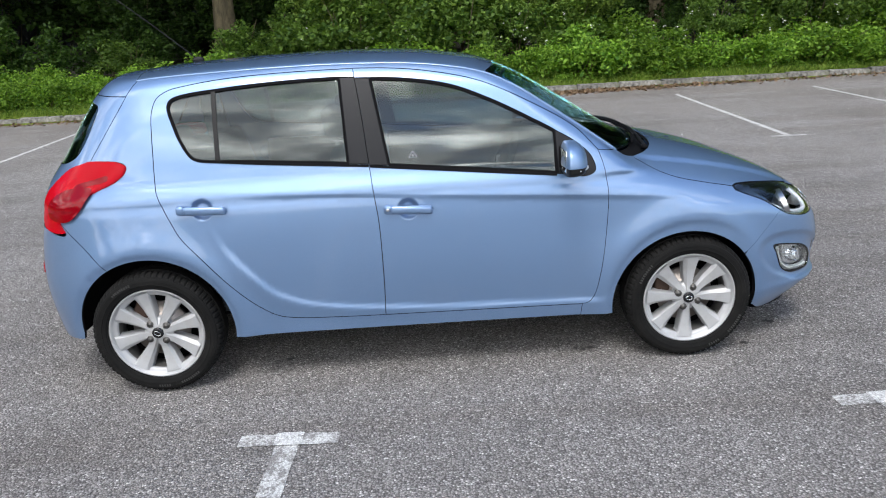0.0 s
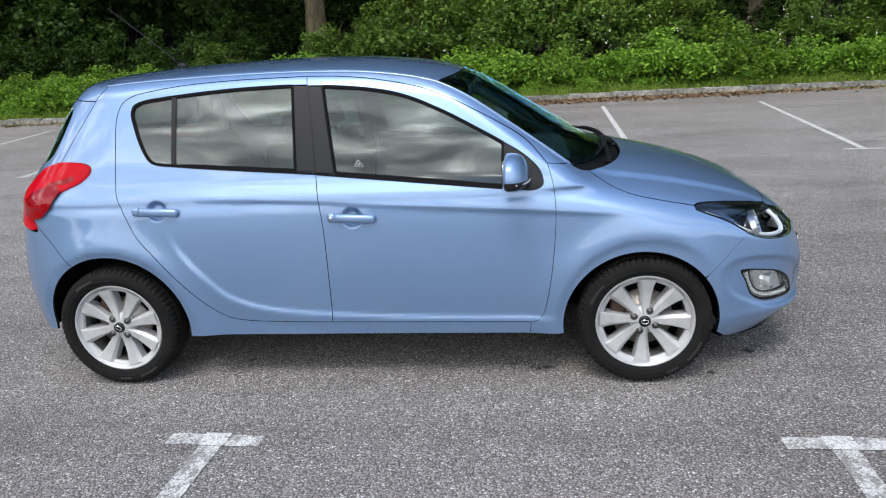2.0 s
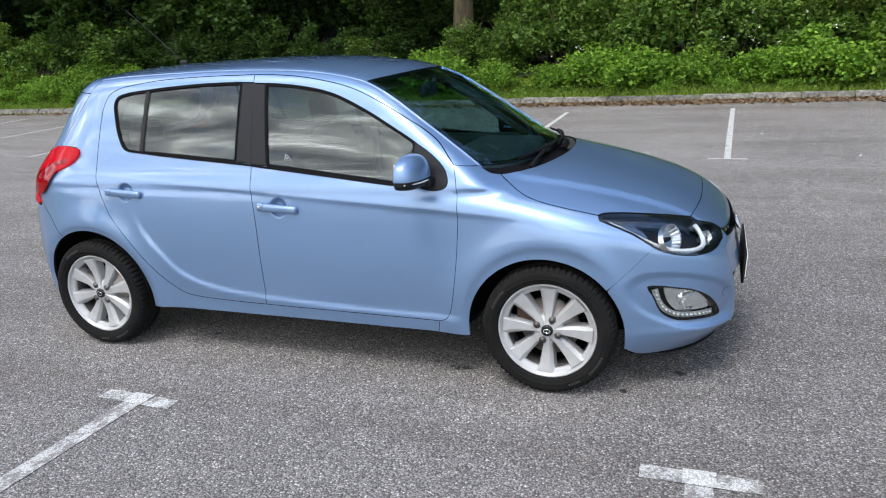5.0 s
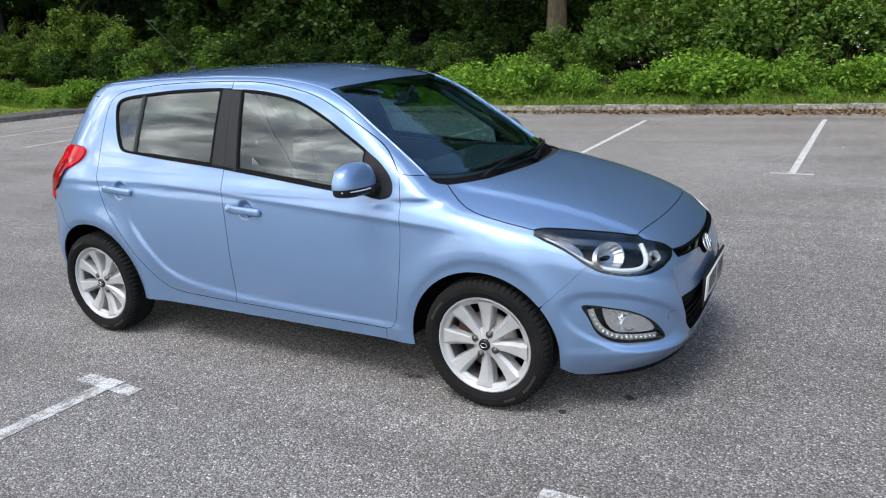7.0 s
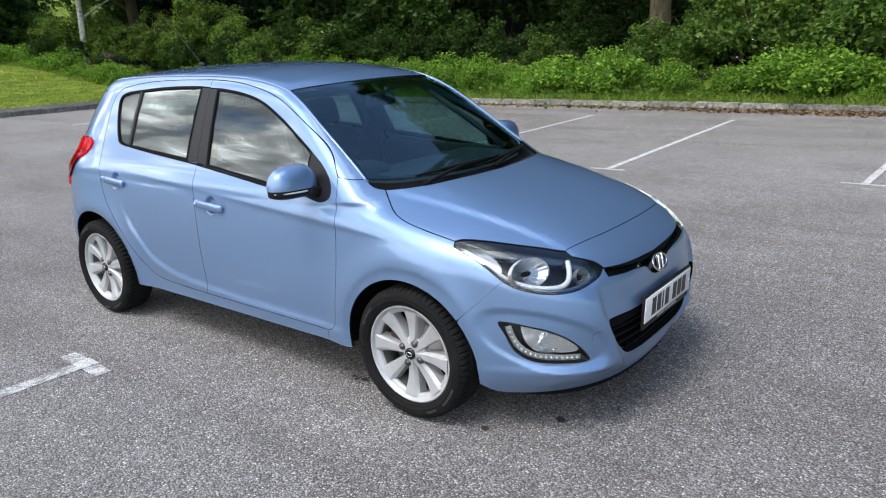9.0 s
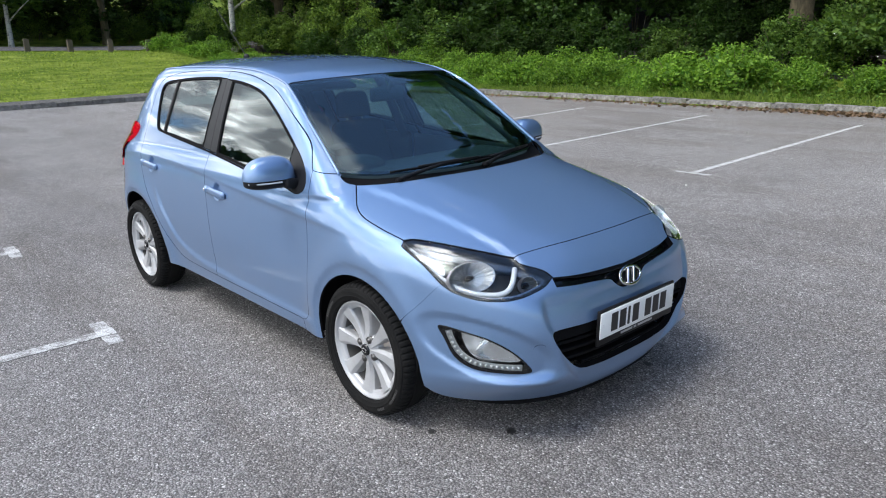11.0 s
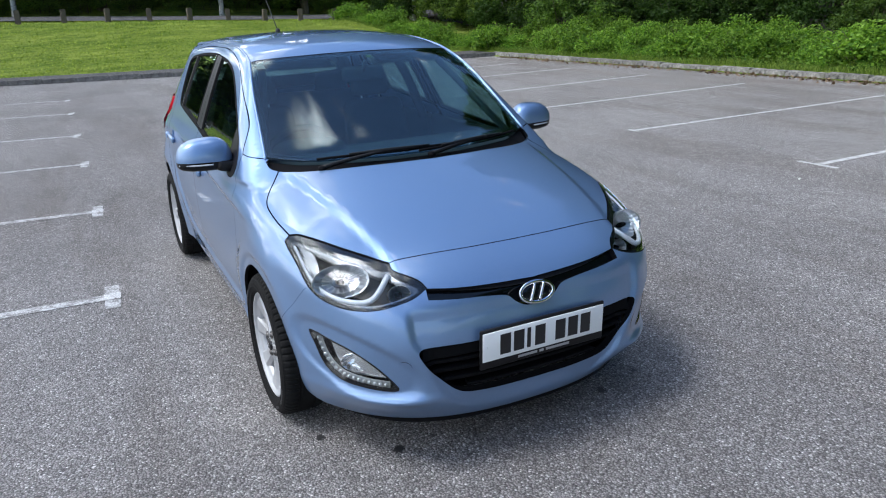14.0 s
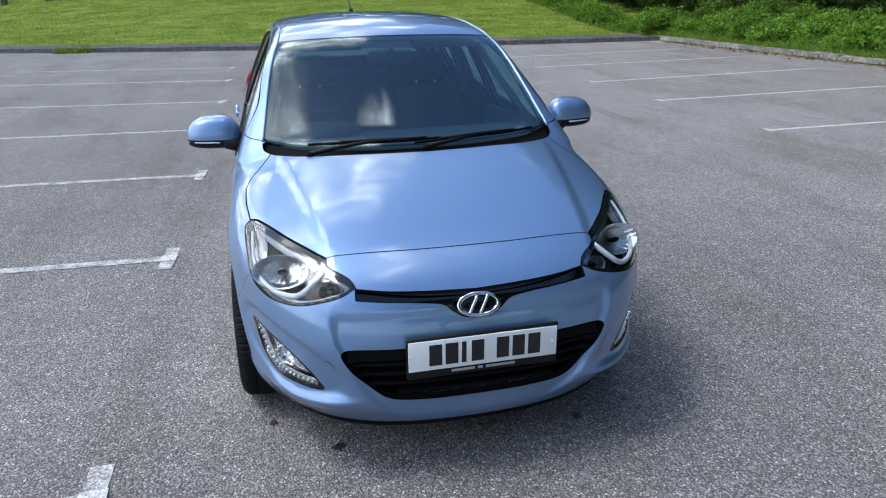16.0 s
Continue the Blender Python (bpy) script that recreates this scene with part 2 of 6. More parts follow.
def mat_glass(name, tint, ior=1.5):
    """A clear pane: tinted see-through, with mirror gloss that grows towards grazing angles."""
    k = Mat(name, tint)
    r0 = ((ior - 1) / (ior + 1)) ** 2
    lw = k.n.new("ShaderNodeLayerWeight")
    lw.inputs["Blend"].default_value = 0.5
    gloss = k.math("ADD", k.math("MULTIPLY", k.math("POWER", lw.outputs["Facing"], 5.0), 1 - r0), r0)
    col = k.n.new("ShaderNodeCombineColor")
    for i in range(3):
        k.l.new(gloss, col.inputs[i])
    see = k.n.new("ShaderNodeBsdfTransparent")
    see.inputs["Color"].default_value = (*tint, 1)
    shine = k.n.new("ShaderNodeBsdfGlossy")
    shine.inputs["Roughness"].default_value = 0.012
    k.l.new(col.outputs[0], shine.inputs["Color"])
    add = k.n.new("ShaderNodeAddShader")
    k.l.new(see.outputs[0], add.inputs[0])
    k.l.new(shine.outputs[0], add.inputs[1])
    k.l.new(add.outputs[0], k.n["Material Output"].inputs["Surface"])
    return k.m


def mat_tyre():
    k = Mat("tyre_rubber", (0.012, 0.012, 0.012), 0.8, 0.0, Specular_IOR_Level=0.14)
    c = k.mix(k.ramp(k.noise(6, 6, 0.65), [(0.4, 0.0), (0.75, 0.5)]), (0.007, 0.007, 0.007), (0.022, 0.021, 0.020))
    k.set("Base Color", c)
    k.bump(k.noise(120, 3, 0.6), 0.2, 0.002)
    return k.m


def mat_alloy():
    k = Mat("silver_alloy", (0.58, 0.57, 0.55), 0.48, 0.30, Coat_Weight=0.35, Coat_Roughness=0.2)
    dirt = k.ramp(k.noise(9, 6, 0.7), [(0.5, 0.0), (0.85, 0.35)])
    k.set("Base Color", k.mix(dirt, (0.42, 0.425, 0.435), (0.21, 0.18, 0.155)))
    return k.m


def mat_cloth(name, color):
    k = Mat(name, color, 0.85)
    k.set("Base Color", k.mix(k.noise(14, 5, 0.6), color, tuple(1.6 * v for v in color)))
    return k.m


def mat_facets():
    k = Mat("faceted_fog_reflector", (0.80, 0.81, 0.83), 0.12, 0.9)
    k.bump(k.voronoi(75, k.coord("Object", (1.0, 1.0, 0.6)), "Color", randomness=0.6), 0.75, 0.012)
    return k.m


M = {
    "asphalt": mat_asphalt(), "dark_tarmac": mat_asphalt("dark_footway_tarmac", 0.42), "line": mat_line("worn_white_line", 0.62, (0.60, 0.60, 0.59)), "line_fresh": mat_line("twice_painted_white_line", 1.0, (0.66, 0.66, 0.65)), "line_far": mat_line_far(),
    "kerb": mat_stone("granite_kerb", (0.035, 0.034, 0.030), (0.36, 0.345, 0.315), 8.0),
    "kerb_dark": mat_stone("dark_concrete_kerb", (0.07, 0.068, 0.065), (0.2, 0.195, 0.185)),
    "grass": mat_grass_ground(),
    "leaf_bramble": mat_leaf("bramble_leaf", (0.048, 0.125, 0.015), (0.255, 0.410, 0.055), 0.42),
    "leaf_wall": mat_leaf("hazel_leaf", (0.032, 0.078, 0.012), (0.240, 0.345, 0.064)),
    # tree and tall-shrub leaf, lowered in colour to stand for woodland shade
    "leaf_shaded": mat_leaf("shade_dark_leaf", (0.010, 0.028, 0.005), (0.052, 0.100, 0.017)),
    "leaf_hedge": mat_leaf("hedge_leaf", (0.024, 0.062, 0.010), (0.150, 0.240, 0.045)),
    "blade": mat_leaf("grass_blade", (0.11, 0.185, 0.018), (0.38, 0.45, 0.075), 0.3),
    "verge_blade": mat_leaf("verge_grass_blade", (0.075, 0.135, 0.016), (0.235, 0.315, 0.055), 0.3),
    "dead_leaf": mat_leaf("dead_leaf", (0.10, 0.062, 0.036), (0.30, 0.205, 0.13), 0.1),
    "flower": Mat("white_blossom", (0.55, 0.55, 0.50), 0.7).m,
    "bark": mat_bark(), "birch": mat_birch(), "soil": mat_soil(), "post": mat_wood_post(),
    "paint": mat_paint(),
    "black": Mat("black_plastic", (0.008, 0.008, 0.009), 0.45, 0.0, Specular_IOR_Level=0.25).m,
    "gloss_black": Mat("gloss_black_plastic", (0.006, 0.007, 0.009), 0.08).m,
    "pillar": Mat("satin_black_pillar_film", (0.012, 0.0125, 0.015), 0.42, 0.0, Specular_IOR_Level=0.2).m,
    "chrome": Mat("chrome", (0.78, 0.78, 0.79), 0.07, 1.0).m,
    "glass": mat_glass("tinted_window_glass", (0.54, 0.63, 0.63), 1.75),
    "screen_glass": mat_glass("windscreen_glass", (0.58, 0.72, 0.74), 1.75),
    "lens": mat_glass("clear_lamp_lens", (0.97, 0.98, 0.98), 1.28),
    "tyre_print": Mat("worn_sidewall_rubber", (0.035, 0.034, 0.033), 0.7).m,
    "tyre": mat_tyre(), "alloy": mat_alloy(),
    "red": Mat("red_lamp_plastic", (0.40, 0.002, 0.010), 0.10, 0.0, Specular_IOR_Level=0.10).m,
    "silver": Mat("satin_silver_plastic", (0.50, 0.51, 0.52), 0.38, 0.8).m,
    "guide": Mat("pale_light_guide", (0.48, 0.50, 0.54), 0.35).m,
    "red_dark": Mat("dark_red_lamp_plastic", (0.20, 0.0012, 0.006), 0.08, 0.0, Specular_IOR_Level=0.28).m,
    "matt_black": Mat("matt_black_plastic", (0.005, 0.005, 0.006), 0.8, 0.0, Specular_IOR_Level=0.10).m,
    "bowl": Mat("satin_lamp_chrome", (0.30, 0.31, 0.33), 0.25, 1.0).m,
    "fog_silver": mat_facets(),
    "reflector": Mat("bright_lamp_reflector", (0.55, 0.56, 0.58), 0.30, 1.0).m,
    "white": Mat("white_lamp_plastic", (0.82, 0.83, 0.84), 0.25).m,
    "plate": Mat("white_plate_acrylic", (0.80, 0.81, 0.80), 0.22).m,
    "ink": Mat("black_plate_ink", (0.012, 0.012, 0.014), 0.35).m,
    "cloth": mat_cloth("dark_seat_cloth", (0.028, 0.031, 0.037)),
    "trim": mat_cloth("dark_dash_plastic", (0.026, 0.029, 0.034)),
    # silver of the inner rim, darkened for the shade behind the spokes
    "shaded_alloy": Mat("shade_dark_alloy", (0.16, 0.155, 0.15), 0.55, 0.5).m,
    "bolt": Mat("dull_wheel_bolt_steel", (0.13, 0.125, 0.12), 0.4, 0.9).m,
    "disc": Mat("brake_disc_steel", (0.28, 0.25, 0.23), 0.4, 0.9).m,
    "rust": Mat("rusty_brake_iron", (0.06, 0.035, 0.025), 0.8, 0.3).m,
    "mirror": Mat("mirror_glass", (0.9, 0.9, 0.9), 0.02, 1.0).m,
    "oil": Mat("dark_oil", (0.035, 0.034, 0.034), 0.5).m,
    "dark": Mat("underseal_and_gap_shade", (0.006, 0.006, 0.007), 0.95, 0.0, Specular_IOR_Level=0.06).m,
}

# ---- setting ----


def mesh_from(name, verts, faces, material=None, smooth=False):
    me = bpy.data.meshes.new(name)
    me.from_pydata([tuple(v) for v in verts], [], [tuple(f) for f in faces])
    me.validate()
    if smooth:
        me.polygons.foreach_set("use_smooth", [True] * len(me.polygons))
    if material is not None:
        me.materials.append(material)
    me.update()
    return me


def grid_mesh(name, xs, ys, height, material, smooth=True):
    nx, ny = len(xs), len(ys)
    verts = [(x, y, height(x, y)) for y in ys for x in xs]
    faces = [(j * nx + i, j * nx + i + 1, (j + 1) * nx + i + 1, (j + 1) * nx + i) for j in range(ny - 1) for i in range(nx - 1)]
    return mesh_from(name, verts, faces, material, smooth)


def smooth01(a):
    a = min(1.0, max(0.0, a))
    return a * a * (3 - 2 * a)


KERB_Y = 11.75                       # woodland kerb runs along x
CORNER_X = -16.6                     # where it meets the grass kerb


def grass_edge(y):
    """x of the face of the grass-side kerb."""
    return CORNER_X - 0.009 * max(0.0, 11.7 - y) ** 2 - 0.045 * max(0.0, 11.7 - y)


def land(x, y):
    """Height of the ground: flat under the car park, a bank of grass to the rear, a wooded bank beside it."""
    z = -0.06
    e = grass_edge(y) - 1.9
    if x < e:
        d = e - x
        top = 1.55 - 0.036 * max(-18.0, min(13.0, y - 1.0))
        # the 0.30 slope is an added hill beyond the hedge, closing off the sky
        z = 0.05 + top * smooth01(d / 14.0) + 0.012 * max(0.0, d - 15.0) + 0.30 * max(0.0, min(-50.0 - x, 30.0))
        z += 0.05 * noise.noise((x * 0.35, y * 0.35, 0.0))
    if y > KERB_Y + 0.2:
        d = y - KERB_Y - 0.2
        # the 0.34 slope is an added hill that blocks sky behind the wood
        zz = 0.10 + 0.45 * smooth01(d / 3.0) + 0.9 * smooth01((d - 2.0) / 14.0) + 0.34 * max(0.0, min(d, 40.0) - 13.0) + 0.06 * noise.noise((x * 0.5, y * 0.5, 3.0))
        z = max(z, zz) if x < CORNER_X - 1 else zz
    return z


def spaced(lo, hi, fine, out, step, growth=1.35):
    a = list(np.arange(lo, hi + 1e-6, fine))
    s, b = step, [a[-1]]
    while b[-1] < out:
        b.append(b[-1] + s)
        s *= growth
    s, c = step, [a[0]]
    while c[-1] > -out:
        c.append(c[-1] - s)
        s *= growth
    return c[:0:-1] + a + b[1:]


ground = new("ground", grid_mesh("ground", spaced(-48, 24, 0.5, 900, 1.0), spaced(-30, 30, 0.5, 900, 1.0), land, M["grass"]))
tagged(ground, "green grassy ground rising into a mown bank", "ground", kind="structure")

# leaf mould under the trees, coloured near black for the canopy's shade
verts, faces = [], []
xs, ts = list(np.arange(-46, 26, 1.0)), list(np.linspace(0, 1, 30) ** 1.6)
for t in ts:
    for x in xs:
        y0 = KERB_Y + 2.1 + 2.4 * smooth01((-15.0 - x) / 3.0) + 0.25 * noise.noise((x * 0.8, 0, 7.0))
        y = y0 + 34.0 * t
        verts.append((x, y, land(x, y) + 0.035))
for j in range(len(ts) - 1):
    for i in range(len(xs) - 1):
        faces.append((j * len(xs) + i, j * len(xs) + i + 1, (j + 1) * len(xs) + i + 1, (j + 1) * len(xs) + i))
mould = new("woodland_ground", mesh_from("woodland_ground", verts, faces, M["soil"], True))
tagged(mould, "brown leaf mould under the trees, darkened for canopy shade", "soil", kind="structure")

# tarmac sheet of the car park, following the curved grass kerb
ys = list(np.arange(-60, KERB_Y + 0.01, 0.75)) + [KERB_Y + 0.05]
verts, faces = [], []
for y in ys:
    verts += [(grass_edge(y) - 0.02, y, 0.0), (70.0, y, 0.0)]
for i in range(len(ys) - 1):
    faces.append((2 * i, 2 * i + 1, 2 * i + 3, 2 * i + 2))
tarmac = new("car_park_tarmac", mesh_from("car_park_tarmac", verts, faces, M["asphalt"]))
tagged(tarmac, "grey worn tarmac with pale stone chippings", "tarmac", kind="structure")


def slab(name, cx, cy, lx, ly, material, z=0.004, turn=0.0):
    """A thin painted strip on the ground, with softly uneven edges."""
    n = max(2, int(max(lx, ly) / 0.06))
    vs, fs = [], []
    c, s = math.cos(turn), math.sin(turn)
    for i in range(n + 1):
        for side in (-1, 1):
            if lx >= ly:
                px, py = -lx / 2 + lx * i / n, side * (ly / 2 + 0.006 * noise.noise((i * 0.9 + cx * 7, side * 3.1, cy)))
            else:
                px, py = side * (lx / 2 + 0.006 * noise.noise((i * 0.9 + cy * 7, side * 3.1, cx))), -ly / 2 + ly * i / n
            vs.append((cx + c * px - s * py, cy + s * px + c * py, z))
    for i in range(n):
        q = (2 * i, 2 * i + 2, 2 * i + 3, 2 * i + 1) if lx >= ly else (2 * i, 2 * i + 1, 2 * i + 3, 2 * i + 2)
        fs.append(q)
    return mesh_from(name, vs, fs, material)


def bay_mark(x, y, length, way, width, bar, material, turn=0.0, foot=0.09):
    """One painted bay line with its T-shaped end at (x, y); it runs along y by length in the direction way."""
    root = new("bay_marking")
    tagged(root, "worn white T-ended bay line on tarmac", "bay marking", "bay markings", "structure")
    a = new("bay_line", slab("bay_line", 0, way * (length / 2 + foot / 2 + 0.001), width, length, material))
    b = new("bay_end_bar", slab("bay_end_bar", 0, 0, bar, foot, material))
    c = new("paint_patch", slab("paint_patch", 0, 0, width + 0.02, foot + 0.012, M["line_fresh"] if width > 0.08 else material, 0.008))
    for o in (a, b, c):
        o.parent = root
    root.matrix_world = pose(x, y, 0, 0, 0, math.degrees(turn))
    return root


for x, turn in ((3.19, 0.0), (0.665, -0.045), (-1.74, -0.06), (-4.35, -0.08), (-7.0, -0.15), (-10.2, -0.18), (-13.0, -0.2)):
    bay_mark(x, -1.335 if x > 0 else -1.29, 4.9, -1, 0.095, 0.42, M["line"], turn, 0.085)
for x, y, tx in ((8.5, 5.0, 0.38), (5.9, 5.0, 0.34), (3.34, 5.3, 0.14), (0.66, 5.07, -0.08), (-2.05, 5.1, -0.05), (-4.68, 5.15, -0.22), (-7.2, 5.2, -0.45), (-10.15, 5.3, -0.4), (-12.8, 5.4, -0.5)):
    bay_mark(x, y, 5.1, 1, 0.075, 0.44 if x > 0 else 0.2, M["line_far"], -math.atan2(tx, 5.1), 0.06)


def kerb_stone(lx, ly, lz):
    """A kerb stone with rounded worn edges, its top face at lz."""
    bm = bmesh.new()
    bmesh.ops.create_cube(bm, size=1.0, matrix=Matrix.Translation((0, 0, lz / 2 - 0.03)) @ Matrix.Diagonal((lx - 0.012, ly, lz + 0.06, 1)))
    bmesh.ops.bevel(bm, geom=[e for e in bm.edges if all(v.co.z > 0 for v in e.verts)], offset=0.02, segments=2, affect="EDGES")
    for v in bm.verts:
        v.co += Vector((0, noise.noise(v.co * 5) * 0.012, noise.noise(v.co * 7) * 0.012))
    return bm


def build_kerb(name, label, material, points, height, wide):
    """Kerb stones laid end to end along a line of points."""
    root = new(name)
    tagged(root, label, "kerb", kind="structure")
    shared = []
    for i in range(4):
        bm = kerb_stone(0.9, wide, height)
        me = bpy.data.meshes.new("kerb_stone")
        bm.to_mesh(me)
        bm.free()
        me.materials.append(material)
        shared.append(me)
    for (x0, y0), (x1, y1) in zip(points, points[1:]):
        o = new("kerb_stone", shared[random.randrange(4)])
        o.parent = root
        d = math.hypot(x1 - x0, y1 - y0)
        o.matrix_world = pose((x0 + x1) / 2, (y0 + y1) / 2, random.uniform(-0.012, 0.008), 0, 0, math.degrees(math.atan2(y1 - y0, x1 - x0)) + random.uniform(-0.8, 0.8)) @ Matrix.Diagonal((d / 0.9, 1, 1, 1))
    return root


build_kerb("kerb_woodland", "weathered granite kerb edging the tarmac below undergrowth", M["kerb"], [(x, KERB_Y + 0.1) for x in np.arange(CORNER_X - 0.3, 30, 0.9)], 0.12, 0.2)
pts, y = [], KERB_Y + 0.2
while y > -28:
    pts.append((grass_edge(y) - 0.1, y))
    y -= 0.86
build_kerb("kerb_grass", "dark low kerb between tarmac and mown grass", M["kerb_dark"], pts, 0.13, 0.18)
vs, fs = [], []
for i, (x, y) in enumerate(pts):
    vs += [(x - 1.9, y, 0.11), (x - 0.09, y, 0.10)]
    if i:
        fs.append((2 * i - 2, 2 * i - 1, 2 * i + 1, 2 * i))
strip = new("pavement", mesh_from("pavement", vs, fs, M["dark_tarmac"]))
tagged(strip, "dark narrow tarmac margin behind the kerb", "pavement", kind="structure")

# road beyond the crest
vs, fs = [], []
for i, y in enumerate(np.arange(-120, 60, 4.0)):
    a = -37.0 - 0.0006 * (y - 5) ** 2
    vs += [(a - 7.5, y, land(a - 7.5, y) + 0.22), (a, y, land(a, y) + 0.06)]
    if i:
        fs.append((2 * i - 2, 2 * i - 1, 2 * i + 1, 2 * i))
road = new("road", mesh_from("road", vs, fs, M["dark_tarmac"]))
tagged(road, "grey tarmac lane beyond the grass bank", "road", kind="structure")


def bollard():
    bm = bmesh.new()
    bmesh.ops.create_cube(bm, size=1.0, matrix=Matrix.Translation((0, 0, 0.06)) @ Matrix.Diagonal((0.22, 0.22, 0.96, 1)))
    bmesh.ops.bevel(bm, geom=list(bm.edges), offset=0.025, segments=2, affect="EDGES")
    me = bpy.data.meshes.new("bollard")
    bm.to_mesh(me)
    bm.free()
    me.materials.append(M["post"])
    return me


post_mesh = bollard()
for i in range(20):
    y = 11.9 - 1.80 * i
    x = -33.0
    o = new("wooden_bollard", post_mesh)
    o.matrix_world = pose(x, y, land(x, y) + 0.05, random.uniform(-2, 2), random.uniform(-3, 3), random.uniform(-8, 8))
    tagged(o, "weathered square timber post at the grass edge", "bollard", "timber posts along the lane")
from mathutils import geometry


# ---- car: one smooth skin from which all panels are cut ----
# x forward from the rear axle, y to the left, z up; the skin is where body(x, y, z) = 0


def spline(xs, ys):
    """Natural smooth curve through a few knots (monotone Hermite)."""
    xs, ys = np.array(xs, float), np.array(ys, float)
    h = np.diff(xs)
    d = np.diff(ys) / h
    m = np.zeros(len(xs))
    m[0], m[-1] = d[0], d[-1]
    for i in range(1, len(xs) - 1):
        m[i] = 0 if d[i - 1] * d[i] <= 0 else (h[i - 1] + h[i]) / (h[i] / d[i - 1] + h[i - 1] / d[i])

    def f(x):
        x = np.asarray(x, float)
        i = np.clip(np.searchsorted(xs, x) - 1, 0, len(xs) - 2)
        t = (np.clip(x, xs[0], xs[-1]) - xs[i]) / h[i]
        t2, t3 = t * t, t * t * t
        return (2 * t3 - 3 * t2 + 1) * ys[i] + (t3 - 2 * t2 + t) * h[i] * m[i] + (3 * t2 - 2 * t3) * ys[i + 1] + (t3 - t2) * h[i] * m[i + 1]
    return f


def smax(a, b, k):
    h = np.clip(0.5 + 0.5 * (a - b) / k, 0, 1)
    return b * (1 - h) + a * h + k * h * (1 - h)


def smin(a, b, k):
    return -smax(-a, -b, k)


def step01(a, b, x):
    t = np.clip((x - a) / (b - a), 0, 1)
    return t * t * (3 - 2 * t)


nose_x = spline([0.10, 0.20, 0.32, 0.48, 0.60, 0.70, 0.80, 1.0], [3.22, 3.285, 3.335, 3.345, 3.322, 3.28, 3.18, 2.9])
tail_x = spline([0.15, 0.30, 0.50, 0.70, 0.85, 1.00, 1.15, 1.30, 1.45], [-0.59, -0.63, -0.65, -0.625, -0.582, -0.53, -0.44, -0.345, -0.22])
half_w = spline([0.12, 0.20, 0.32, 0.45, 0.60, 0.75, 0.87, 0.95, 1.02, 1.12], [0.755, 0.775, 0.790, 0.805, 0.815, 0.818, 0.812, 0.793, 0.76, 0.70])
bonnet_z = spline([1.6, 2.0, 2.3, 2.6, 2.85, 3.05, 3.20, 3.30, 3.4], [1.06, 1.045, 1.005, 0.945, 0.88, 0.81, 0.735, 0.66, 0.55])
roof_z = spline([-0.7, -0.4, -0.1, 0.3, 0.8, 1.2, 1.5, 1.75, 2.0], [1.34, 1.425, 1.472, 1.498, 1.508, 1.497, 1.463, 1.412, 1.34])
WHEELS = ((0.0, 0.302), (2.525, 0.302))


def plan(x, y, z, w, front, rear, xa, ra, nf, nr):
    """Distance-like measure from a rounded plan outline."""
    df = np.maximum(x - xa, 0) / np.maximum(front - xa, 0.05)
    dr = np.maximum(ra - x, 0) / np.maximum(ra - rear, 0.05)
    v = np.abs(y) / w
    return w * (((v ** nf + df ** nf) ** (1 / nf)) * (x >= 1.2) + ((v ** nr + dr ** nr) ** (1 / nr)) * (x < 1.2) - 1)


scallop_z = spline([0.30, 0.38, 0.49, 0.606, 0.757, 1.07, 1.66, 2.10], [0.86, 0.72, 0.58, 0.471, 0.416, 0.378, 0.352, 0.345])
mouth_y = spline([0.20, 0.27, 0.33, 0.47, 0.54, 0.585, 0.62, 0.66], [0.24, 0.33, 0.385, 0.45, 0.485, 0.488, 0.488, 0.488])
HANDLES = ((1.217, 0.826), (0.292, 0.880))


def crease_z(x):
    """Height of the shoulder crease; it falls away over the rear wing."""
    return 0.974 - 0.0665 * x - 0.60 * np.minimum(x - 0.05, 0.0) ** 2


